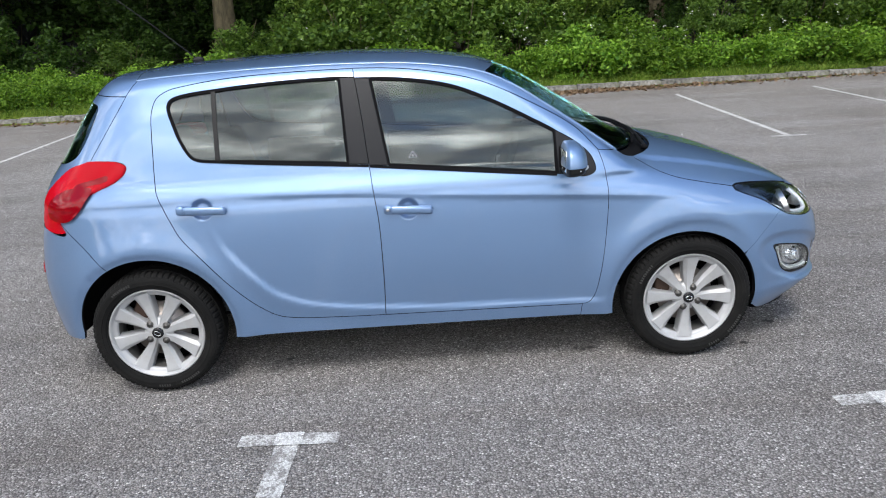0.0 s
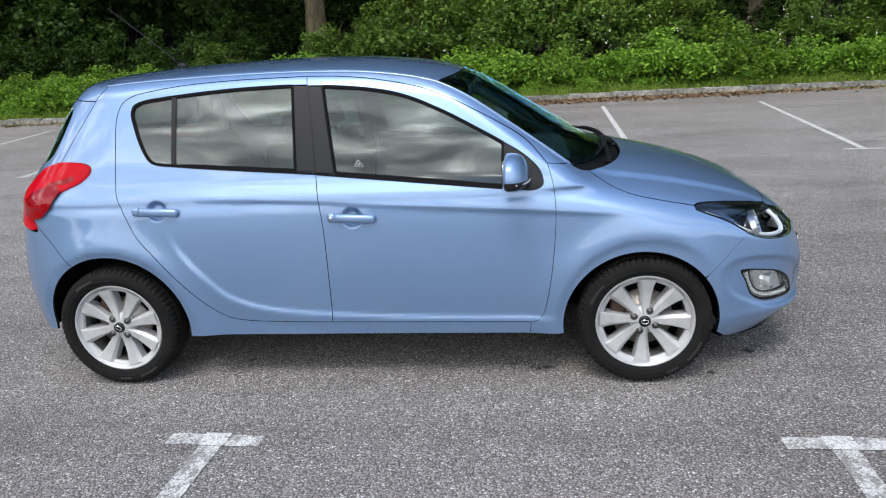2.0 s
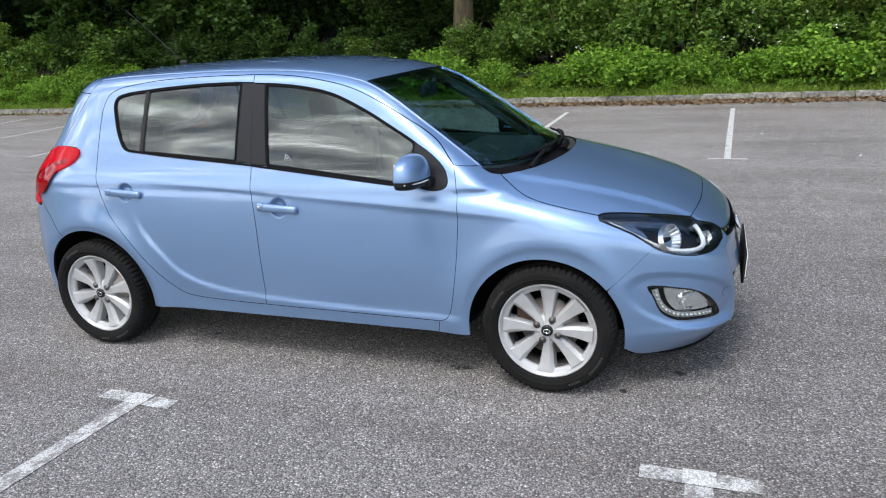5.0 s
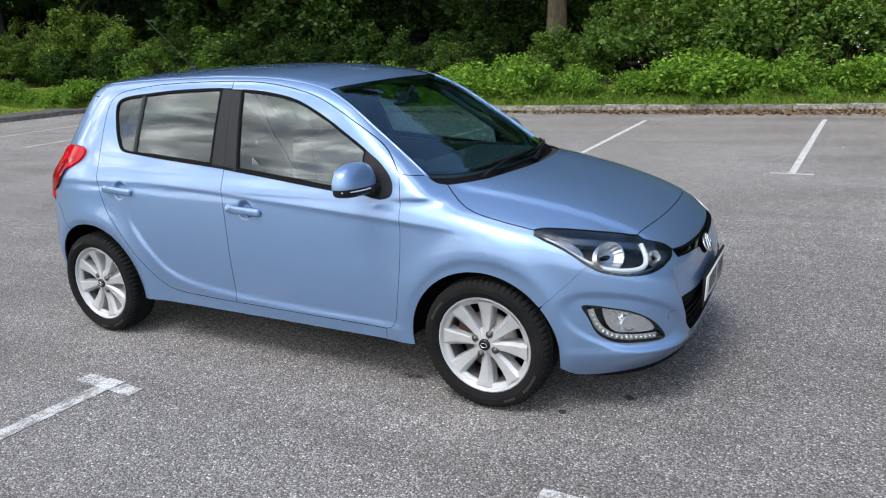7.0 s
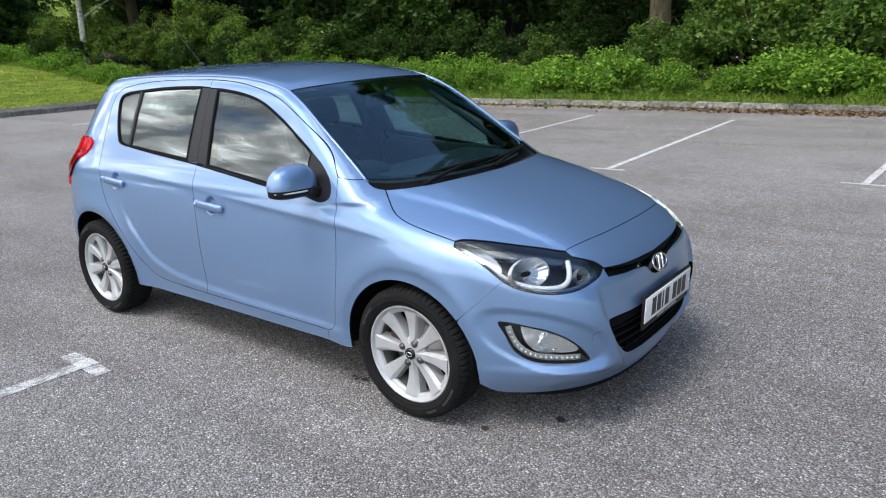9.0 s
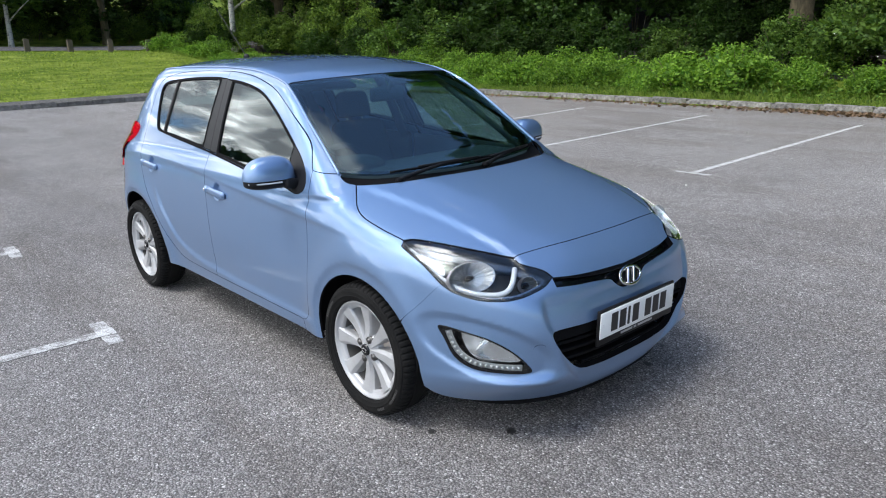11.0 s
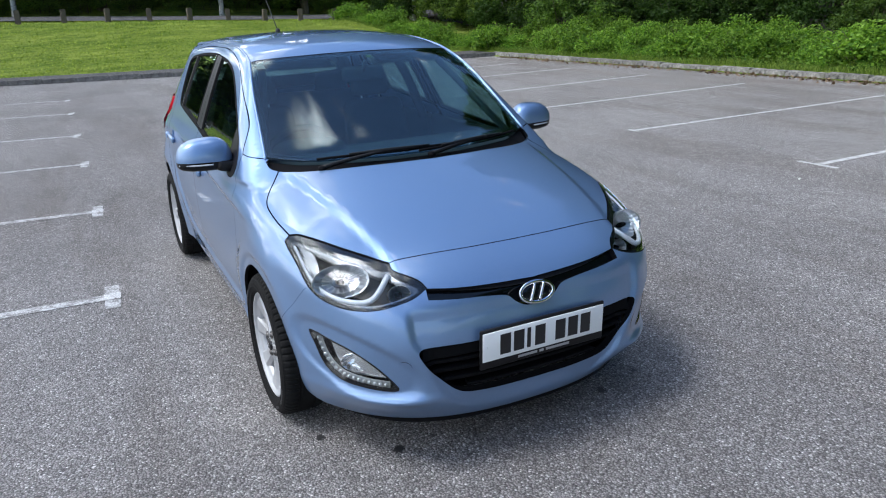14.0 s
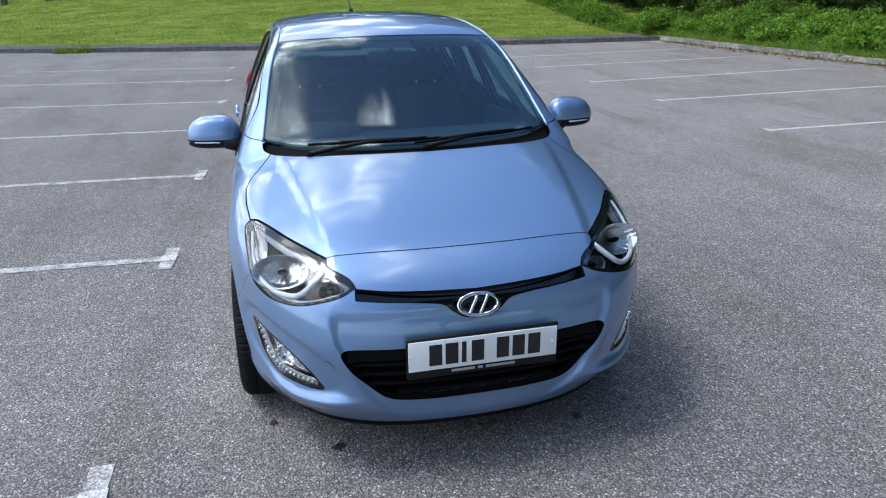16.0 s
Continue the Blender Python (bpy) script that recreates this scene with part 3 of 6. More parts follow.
def body(x, y, z):
    y = np.abs(y)
    w = half_w(z)
    for wx, wz in WHEELS:
        r = np.hypot(x - wx, z - wz)
        lip = np.where(r < 0.398, 0.55 + 0.45 * np.exp(-((r - 0.398) / 0.020) ** 2), np.exp(-((r - 0.398) / 0.085) ** 2))
        soft = step01(0.12, 0.34, x - wx) if wx > 1 else 0.0          # the flare fades out on the bumper
        w = w + (0.019 * lip * (1 - soft) + 0.020 * np.exp(-((r - 0.35) / 0.085) ** 2) * soft) * (z > 0.1)
    # shoulder crease with a shallow hollow below it
    crease = crease_z(x)
    w = w - 0.008 * step01(-0.004, 0.026, crease - z) * step01(0.36, 0.0, crease - z) * step01(-0.48, -0.25, x) * step01(2.65, 2.2, x)
    # scalloped lower doors
    slope = (scallop_z(x + 0.01) - scallop_z(x - 0.01)) / 0.02
    s = (scallop_z(x) - z) / np.sqrt(1 + slope * slope)
    w = w + 0.010 * (step01(0.0, 0.040, s) - 0.6 * step01(0.03, 0.12, s)) * step01(0.30, 0.42, x) * step01(2.16, 2.05, x)
    nose = nose_x(z) - 0.019 * step01(0.018, -0.024, y - mouth_y(z)) * step01(0.20, 0.28, z) * step01(0.665, 0.59, z)
    nose = nose - 0.13 * step01(0.285, 0.15, z) * (y / 0.7) ** 2 + 0.022 * np.exp(-((z - 0.300) / 0.022) ** 2) * step01(0.36, 0.50, y)
    low = plan(x, y, z, w, nose, tail_x(z), 2.2, 0.15, 3.6, 3.6)
    edge = 0.47 + 0.16 * np.clip(3.1 - x, 0, 1)
    top = z - (bonnet_z(x) - 0.092 * (y / 0.73) ** 3.2 + 0.012 * step01(0.034, -0.014, y - edge) * step01(2.1, 2.4, x))
    f = smax(low, top * 0.93, 0.08)
    f = smax(f, 0.155 - z, 0.03)
    # hollow round the fog lamps
    u = np.arctan2(y, np.maximum(x - 2.3, 0.01))
    q = np.hypot((u - 0.690) / 0.27, (z - 0.437 - 0.25 * (u - 0.690)) / 0.125)
    f = f + 0.010 * step01(1.05, 0.80, q) * (x > 2.4)
    # greenhouse
    wg = 0.750 - 0.40 * (z - 1.01) - 0.16 * (z - 1.01) ** 2
    g = plan(x, y, z, np.maximum(wg, 0.2), 9.0 + 0 * z, tail_x(z), 2.2, 0.15, 2.6, 3.4)
    screen = 2.375 - 1.47 * (z - 1.0) - 0.22 * (z - 1.0) ** 2 - 0.19 * (y / 0.72) ** 2.0
    g = smax(g, (x - screen) * 0.55, 0.05)
    g = smax(g, z - (roof_z(x) - 0.05 * (y / 0.58) ** 2.4), 0.06)
    g = smax(g, 0.93 - z, 0.02)
    return smin(f, g, 0.05)


def cast(o, d, far=2.5, near=0.0):
    """First place on the skin along rays from o (outside) in the direction d."""
    n = 50 if far < 3 else 300
    ts = np.linspace(near, far, n)
    lo = np.full(len(o), near)
    hi = np.full(len(o), np.nan)
    todo = np.arange(len(o))
    for t in ts[1:]:
        if not len(todo):
            break
        hit = body(*(o[todo] + d[todo] * t).T) < 0
        hi[todo[hit]] = t
        lo[todo[hit]] = t - (far - near) / (n - 1)
        todo = todo[~hit]
    bad = np.isnan(hi)
    hi[bad] = lo[bad] = far
    for _ in range(17):
        mid = (lo + hi) / 2
        inside = body(*(o + d * mid[:, None]).T) < 0
        hi, lo = np.where(inside, mid, hi), np.where(inside, lo, mid)
    p = o + d * ((lo + hi) / 2)[:, None]
    return p, bad


def skin_normal(p, e=0.0015):
    g = np.stack([body(*(p + e * a).T) - body(*(p - e * a).T) for a in np.eye(3)], 1)
    return g / np.linalg.norm(g, axis=1, keepdims=True)


# charts: places on the skin are named by two numbers in one of four projections
def chart_rays(chart, uv):
    u, v = uv[:, 0], uv[:, 1]
    o = np.zeros((len(uv), 3))
    d = np.zeros((len(uv), 3))
    if chart == "side":
        o[:] = np.stack([u, np.full(len(u), -1.3), v], 1)
        d[:, 1] = 1
    elif chart == "top":
        o[:] = np.stack([u, v, np.full(len(u), 1.9)], 1)
        d[:, 2] = -1
    else:
        ax, sg = (2.3, 1.0) if chart == "front" else (0.25, -1.0)
        c, s = np.cos(u), -np.sin(u)
        o[:] = np.stack([ax + sg * 1.5 * c, 1.5 * s, v], 1)
        d[:] = np.stack([-sg * c, -s, 0 * c], 1)
    return o, d


def on_skin(chart, uv):
    p, bad = cast(*chart_rays(chart, np.asarray(uv, float)), 1.6)
    return p


def to_chart(chart, p):
    p = np.asarray(p, float)
    if chart == "side":
        return p[:, [0, 2]]
    if chart == "top":
        return p[:, [0, 1]]
    ax, sg = (2.3, 1.0) if chart == "front" else (0.25, -1.0)
    return np.stack([np.arctan2(-p[:, 1], sg * (p[:, 0] - ax)), p[:, 2]], 1)


def curve(pts, step=0.012, closed=False):
    """A smooth line through a few points (centripetal Catmull-Rom), evenly stepped."""
    p = np.array(pts, float)
    n = len(p)
    if n == 2:
        k = max(2, int(np.linalg.norm(p[1] - p[0]) / step) + 1)
        return p[0] + (p[1] - p[0]) * np.linspace(0, 1, k)[:, None]
    ext = np.vstack([p[-1:], p, p[:2]]) if closed else np.vstack([2 * p[:1] - p[1:2], p, 2 * p[-1:] - p[-2:-1]])
    out = []
    for i in range(1, len(ext) - 2):
        p0, p1, p2, p3 = ext[i - 1:i + 3]
        t1 = max(np.linalg.norm(p1 - p0), 1e-6) ** 0.5
        t2 = t1 + max(np.linalg.norm(p2 - p1), 1e-6) ** 0.5
        t3 = t2 + max(np.linalg.norm(p3 - p2), 1e-6) ** 0.5
        k = max(2, int(np.linalg.norm(p2 - p1) / step) + 1)
        t = np.linspace(t1, t2, k, endpoint=False)[:, None]
        a1 = p0 + (p1 - p0) * t / t1
        a2 = p1 + (p2 - p1) * (t - t1) / (t2 - t1)
        a3 = p2 + (p3 - p2) * (t - t2) / (t3 - t2)
        b1 = a1 + (a2 - a1) * t / t2
        b2 = a2 + (a3 - a2) * (t - t1) / (t3 - t1)
        out.append(b1 + (b2 - b1) * (t - t1) / (t2 - t1))
    if not closed:
        out.append(p[-1:])
    return np.vstack(out)


def loop(*pieces):
    """One closed outline from pieces laid end to end."""
    p = np.vstack(pieces)
    keep = np.linalg.norm(p - np.roll(p, 1, 0), axis=1) > 0.0015
    return p[keep]


def area2(p):
    q = np.roll(p, -1, 0)
    return float(np.sum(p[:, 0] * q[:, 1] - q[:, 0] * p[:, 1]))


def shrink(p, d):
    """Moves a closed outline inwards by d."""
    if d == 0:
        return p
    a, b = np.roll(p, 1, 0), np.roll(p, -1, 0)
    t = b - a
    t /= np.maximum(np.linalg.norm(t, axis=1, keepdims=True), 1e-9)
    nrm = np.stack([-t[:, 1], t[:, 0]], 1) * (1 if area2(p) > 0 else -1)
    return p + nrm * d


def inside(p, poly):
    x, y = p[:, 0], p[:, 1]
    r = np.zeros(len(p), bool)
    q = np.roll(poly, -1, 0)
    for (x0, y0), (x1, y1) in zip(poly, q):
        c = ((y0 > y) != (y1 > y))
        if c.any():
            r ^= c & (x < (x1 - x0) * (y - y0) / (y1 - y0 if y1 != y0 else 1e-12) + x0)
    return r


def edge_gap(p, poly):
    """Distance of points from an outline."""
    best = np.full(len(p), 9.0)
    q = np.roll(poly, -1, 0)
    for a, b in zip(poly, q):
        ab = b - a
        t = np.clip(((p - a) @ ab) / max(ab @ ab, 1e-12), 0, 1)
        best = np.minimum(best, np.linalg.norm(p - a - t[:, None] * ab, axis=1))
    return best



def triangulate(outline, holes, step, extra=None):
    lines = [outline] + list(holes)
    lo, hi = outline.min(0), outline.max(0)
    gx, gy = np.meshgrid(np.arange(lo[0] + step / 2, hi[0], step), np.arange(lo[1] + step / 2, hi[1], step))
    gx = gx + (np.arange(gx.shape[0]) % 2)[:, None] * step / 2
    g = np.stack([gx.ravel(), gy.ravel()], 1)
    g = g[inside(g, outline)]
    if extra is not None:
        for rows in extra:
            mid = np.interp(g[:, 0], rows[:, 0], rows[:, 1], np.nan, np.nan)
            g = g[~((np.abs(g[:, 1] - mid + 0.008) < 0.022))]
            for off in (0.010, 0.003, 0.0, -0.004, -0.008, -0.012, -0.016, -0.023):
                e = rows + (0, off)
                g = np.vstack([g, e[inside(e, outline)]])
    for h in holes:
        g = g[~inside(g, h)]
    for l in lines:
        if len(g):
            g = g[edge_gap(g, l) > (step * 0.45 if extra is None else 0.004)]
    pts, edges, base = [], [], 0
    for l in lines:
        pts.append(l)
        edges += [(base + i, base + (i + 1) % len(l)) for i in range(len(l))]
        base += len(l)
    pts = np.vstack(pts + [g])
    vo, eo, fo, *_ = geometry.delaunay_2d_cdt([Vector(v) for v in pts], edges, [], 0, 1e-5)
    v = np.array([(a.x, a.y) for a in vo])
    f = np.array([t for t in fo if len(t) == 3])
    c = v[f].mean(1)
    ok = inside(c, outline)
    for h in holes:
        ok &= ~inside(c, h)
    return v, f[ok]


def rim_edges(f):
    count = {}
    for t in f:
        for i in range(3):
            a, b = int(t[i]), int(t[(i + 1) % 3])
            count[(a, b)] = count.get((a, b), 0) + 1
    return [(a, b) for a, b in count if (b, a) not in count]


def skin_shape(chart, outline, holes=(), offset=0.0, skirt=0.014, gap=0.0018, step=0.02, slab=0.0):
    """A panel of the skin inside an outline: its face, turned-in edges, and for glass a second face."""
    outline = shrink(np.asarray(outline, float), gap)
    holes = [shrink(np.asarray(h, float), -gap) for h in holes]
    xs = np.arange(-0.34, 2.66, 0.012)
    rows = [np.stack([xs, crease_z(xs)], 1)] if chart == "side" and step < 0.018 else None
    uv, f = triangulate(outline, holes, step, rows)
    p = on_skin(chart, uv)
    n = skin_normal(p)
    tri = p[f]
    wrong = np.einsum("ij,ij->i", np.cross(tri[:, 1] - tri[:, 0], tri[:, 2] - tri[:, 0]), n[f].mean(1)) < 0
    f[wrong] = f[wrong][:, ::-1]
    p = p + n * offset
    verts, norms, faces = [p], [n], [tuple(t) for t in f]
    k = len(p)
    rim = rim_edges(f)
    if slab:
        verts.append(p - n * slab)
        norms.append(-n)
        faces += [(a + k, c + k, b + k) for a, b, c in faces[:]]
        faces += [(b, a, a + k, b + k) for a, b in rim]
    elif skirt:
        ids = sorted({a for e in rim for a in e})
        at = {v: k + i for i, v in enumerate(ids)}
        verts.append(p[ids] - n[ids] * skirt)
        norms.append(n[ids])
        faces += [(b, a, at[a], at[b]) for a, b in rim]
    return np.vstack(verts), np.vstack(norms), faces


def shape_mesh(name, shape, material, flip=False):
    v, nn, faces = shape
    edge = material is M["paint"]
    if flip:
        v, nn = v * (1, -1, 1), nn * (1, -1, 1)
        faces = [t[::-1] for t in faces]
    me = bpy.data.meshes.new(name)
    me.from_pydata(v.tolist(), [], faces)
    me.polygons.foreach_set("use_smooth", [True] * len(me.polygons))
    me.materials.append(material)
    # turned-in edges of painted panels are coloured dark, as shade in the shut lines
    if edge:
        me.materials.append(M["dark"])
        me.polygons.foreach_set("material_index", [int(len(t) == 4) for t in faces])
    me.update()
    me.normals_split_custom_set_from_vertices(nn.tolist())
    return me


def skin_mesh(name, chart, outline, holes=(), material=None, **kw):
    return shape_mesh(name, skin_shape(chart, outline, holes, **kw), material)


def part(name, data, parent, label="", m=None):
    """Links a mesh (or a bmesh with its material) as one part under a thing or a part."""
    o = new(name, data)
    o.parent = parent
    if m is not None:
        o.matrix_world = m
    if label:
        o["label"] = label
    return o


def bm_mesh(name, bm, material, smooth=True, mirror=False):
    if mirror:
        bmesh.ops.scale(bm, vec=(1, -1, 1), verts=bm.verts)
        bmesh.ops.reverse_faces(bm, faces=bm.faces)
    me = bpy.data.meshes.new(name)
    bm.to_mesh(me)
    bm.free()
    if smooth:
        me.polygons.foreach_set("use_smooth", [True] * len(me.polygons))
    me.materials.append(material)
    return me


def rounded_box(size, at=(0, 0, 0), bevel=0.02, seg=3, turn=None, taper=None):
    bm = bmesh.new()
    bmesh.ops.create_cube(bm, size=1.0, matrix=Matrix.Diagonal((*size, 1)))
    if taper:
        for v in bm.verts:
            if v.co.z > 0:
                v.co.x *= taper[0]
                v.co.y *= taper[1]
    bmesh.ops.bevel(bm, geom=list(bm.edges), offset=bevel, segments=seg, affect="EDGES", profile=0.5)
    m = Matrix.Translation(at) @ (turn if turn is not None else Matrix())
    bmesh.ops.transform(bm, matrix=m, verts=bm.verts)
    return bm


def ellipsoid(size, at, e=2.0, seg=40, rings=24, shape=None):
    """A superellipsoid of full size, optionally reshaped point by point."""
    bm = bmesh.new()
    bmesh.ops.create_uvsphere(bm, u_segments=seg, v_segments=rings, radius=1.0)
    for v in bm.verts:
        c = [math.copysign(abs(a) ** (2.0 / e), a) for a in v.co]
        v.co = Vector((c[0] * size[0] / 2, c[1] * size[1] / 2, c[2] * size[2] / 2))
        if shape:
            v.co = Vector(shape(v.co))
        v.co += Vector(at)
    return bm


def revolve(profile, n=96, shift=None):
    """Turns a profile of (radius, depth) round the y axis."""
    bm = bmesh.new()
    rows = []
    for i in range(n):
        a = 2 * math.pi * i / n
        row = []
        for j, (r, y) in enumerate(profile):
            rr = r + (shift(i, j) if shift else 0.0)
            row.append(bm.verts.new((rr * math.cos(a), y, rr * math.sin(a))))
        rows.append(row)
    for i in range(n):
        a, b = rows[i], rows[(i + 1) % n]
        for j in range(len(profile) - 1):
            bm.faces.new((a[j], a[j + 1], b[j + 1], b[j]))
    bmesh.ops.recalc_face_normals(bm, faces=bm.faces)
    return bm


def tube(pts, radius, seg=10, caps=True):
    bm = bmesh.new()
    pts = [Vector(p) for p in pts]
    rows = []
    for i, p in enumerate(pts):
        t = (pts[min(i + 1, len(pts) - 1)] - pts[max(i - 1, 0)]).normalized()
        u = t.orthogonal().normalized() if i == 0 else (u - t * u.dot(t)).normalized()
        w = t.cross(u)
        r = radius(i / (len(pts) - 1)) if callable(radius) else radius
        rows.append([bm.verts.new(p + r * (math.cos(a) * u + math.sin(a) * w)) for a in [2 * math.pi * k / seg for k in range(seg)]])
    for a, b in zip(rows, rows[1:]):
        for k in range(seg):
            bm.faces.new((a[k], a[(k + 1) % seg], b[(k + 1) % seg], b[k]))
    if caps:
        bm.faces.new(rows[0][::-1])
        bm.faces.new(rows[-1])
    return bm


def band(u0, u1, low, high, offset, depth, n=48):
    """A bar swept across the nose between two heights, following the skin."""
    u = np.linspace(u0, u1, n)
    a, b = (on_skin("front", np.stack([u, f(u)], 1)) for f in (low, high))
    out = np.stack([np.cos(u), -np.sin(u), 0 * u], 1)
    rows = [b + out * (offset - 0.003), b + out * offset - (0, 0, 0.003), a + out * offset + (0, 0, 0.003), a + out * (offset - 0.003), a + out * (offset - depth), b + out * (offset - depth)]
    bm = bmesh.new()
    vs = [[bm.verts.new(p) for p in r] for r in zip(*rows)]
    for p, q in zip(vs, vs[1:]):
        for j in range(6):
            bm.faces.new((p[j], p[(j + 1) % 6], q[(j + 1) % 6], q[j]))
    bm.faces.new(vs[0][::-1])
    bm.faces.new(vs[-1])
    bmesh.ops.recalc_face_normals(bm, faces=bm.faces)
    return bm


# shared shut lines and edges, on the car's right side
DOOR_TOP_R = curve([(1.0, 1.443), (0.66, 1.441), (0.41, 1.430), (0.236, 1.410), (0.15, 1.392), (0.10, 1.360), (0.079, 1.303), (0.076, 1.257)])
DOOR_BACK = curve([(0.076, 1.257), (0.082, 1.13), (0.092, 0.968), (0.101, 0.940), (0.148, 0.829), (0.181, 0.76), (0.25, 0.673), (0.37, 0.526), (0.488, 0.403), (0.569, 0.348), (0.644, 0.330), (0.9, 0.318), (1.076, 0.315)])
B_GAP = curve([(1.076, 0.315), (1.082, 0.50), (1.080, 0.769), (1.067, 0.897), (1.053, 1.016), (1.031, 1.225), (1.0, 1.443)])
DOOR_TOP_F = curve([(1.0, 1.443), (1.15, 1.436), (1.334, 1.415), (1.58, 1.358), (1.823, 1.244), (2.005, 1.132), (2.100, 1.030)])
DOOR_FRONT = curve([(2.100, 1.030), (2.12, 0.954), (2.132, 0.834), (2.122, 0.647), (2.098, 0.461), (2.07, 0.345), (2.046, 0.315), (2.014, 0.304)])
DOOR_SILL = curve([(2.014, 0.304), (1.5, 0.310), (1.076, 0.315)])
WIN_R = curve([(1.006, 1.406), (0.94, 1.408), (0.66, 1.404), (0.41, 1.389), (0.20, 1.366), (0.162, 1.350), (0.150, 1.322), (0.174, 1.24), (0.208, 1.163), (0.249, 1.103), (0.279, 1.086), (0.523, 1.067), (0.967, 1.034), (1.051, 1.028)])
WIN_F = curve([(1.006, 1.402), (1.065, 1.400), (1.269, 1.382), (1.454, 1.345), (1.636, 1.271), (1.80, 1.186), (1.898, 1.132), (2.005, 1.066), (2.066, 1.003), (2.078, 0.944), (2.035, 0.923), (1.908, 0.940), (1.145, 1.017), (1.051, 1.024)])
FRONT_ARCH = (2.51, 0.287, 0.350)
REAR_ARCH = (0.0, 0.302, 0.364)


def arc(c, a0, a1, n=40):
    a = np.radians(np.linspace(a0, a1, n))
    return np.stack([c[0] + c[2] * np.cos(a), c[1] + c[2] * np.sin(a)], 1)


GUTTER = on_skin("top", curve([(0.0, -0.512), (0.4, -0.512), (0.9, -0.512), (1.2, -0.516), (1.42, -0.527), (1.61, -0.545)]))
SCREEN_SIDE = on_skin("top", curve([(1.61, -0.545), (1.86, -0.603), (2.04, -0.633), (2.20, -0.660)]))
SCREEN_FOOT = on_skin("top", curve([(2.20, -0.660), (2.25, -0.655), (2.285, -0.630)]))
SEAM_A = on_skin("side", curve([(2.205, 1.012), (2.100, 1.030)]))
BONNET_SIDE = on_skin("top", curve([(2.285, -0.630), (2.33, -0.663), (2.40, -0.712), (2.47, -0.738), (2.60, -0.742), (2.736, -0.730)]))
LAMP_TOP = on_skin("top", curve([(2.736, -0.730), (2.76, -0.706), (2.82, -0.672), (2.963, -0.590), (3.106, -0.480)]))
LAMP_NOSE = on_skin("front", to_chart("front", curve([(3.106, -0.480, 0.752), (3.185, -0.405, 0.716), (3.208, -0.388, 0.694)])))
LAMP_LOW = on_skin("front", to_chart("front", curve([(3.208, -0.388, 0.694), (3.222, -0.442, 0.670), (3.205, -0.520, 0.648), (3.174, -0.587, 0.637), (3.092, -0.663, 0.640), (3.005, -0.712, 0.662), (2.962, -0.728, 0.684)])))
LAMP_BACK = on_skin("front", to_chart("front", curve([(2.962, -0.728, 0.684), (2.865, -0.735, 0.745), (2.78, -0.741, 0.782), (2.736, -0.738, 0.800)])))
WING_GAP = on_skin("side", curve([(2.962, 0.684), (2.88, 0.598), (2.800, 0.522)]))
BONNET_LIP = on_skin("top", curve([(3.106, -0.480), (3.122, -0.373), (3.138, -0.2), (3.142, 0.0)]))
SCREEN_TOP = on_skin("top", curve([(1.61, -0.545), (1.655, -0.38), (1.685, -0.2), (1.695, 0.0)]))
COWL = on_skin("top", curve([(2.285, -0.630), (2.36, -0.55), (2.43, -0.42), (2.475, -0.22), (2.490, 0.0)]))
GLASS_FOOT = on_skin("top", curve([(2.20, -0.645), (2.30, -0.50), (2.36, -0.36), (2.405, -0.18), (2.415, 0.0)]))
TAIL_TOP = on_skin("side", curve([(-0.213, 1.105), (-0.153, 1.106), (-0.07, 1.098), (-0.042, 1.082), (-0.046, 1.056), (-0.091, 1.018), (-0.17, 0.985), (-0.246, 0.948), (-0.314, 0.892), (-0.375, 0.842)]))
TAIL_GAP = on_skin("side", curve([(-0.375, 0.842), (-0.248, 0.713), (-0.172, 0.622)]))
HATCH_GAP = on_skin("side", curve([(-0.213, 1.105), (-0.088, 1.299), (-0.02, 1.41), (0.0, 1.438)]))


def both(name, chart, outline, parent_of, label="", holes=(), material=None, **kw):
    """The panel and its mirror image, on the car's two sides."""
    shape = skin_shape(chart, outline, holes, **kw)
    return [part(name, shape_mesh(name, shape, material, flip), parent_of[k] if isinstance(parent_of, (list, tuple)) else parent_of, label) for k, flip in enumerate((False, True))]


def side(p):
    return to_chart("side", p)


def sym(p):
    """A line on the right side that ends on the centre line, carried on over to the left side."""
    return np.vstack([p, (p * (1, -1, 1))[::-1][1:]])


car = new("car")
tagged(car, "light blue metallic five-door hatchback parked on tarmac", "car")
PAINT = M["paint"]

# doors


def handle_ring(i, r=0.052):
    a = np.linspace(0, 2 * math.pi, 40, endpoint=False)
    return np.stack([HANDLES[i][0] + r * np.cos(a), HANDLES[i][1] + r * np.sin(a)], 1)


def handle_cup(i):
    """The round hollow behind a door handle."""
    bm = bmesh.new()
    rows = []
    for r in np.linspace(0.057, 0.002, 12):
        p = on_skin("side", handle_ring(i, r))
        d = 0.0006 + 0.019 * step01(0.052, 0.026, r)
        rows.append([bm.verts.new(q) for q in p - skin_normal(p) * d])
    for a, b in zip(rows, rows[1:]):
        for j in range(40):
            bm.faces.new((a[j], a[(j + 1) % 40], b[(j + 1) % 40], b[j]))
    bm.faces.new(rows[-1])
    bmesh.ops.recalc_face_normals(bm, faces=bm.faces)
    return bm


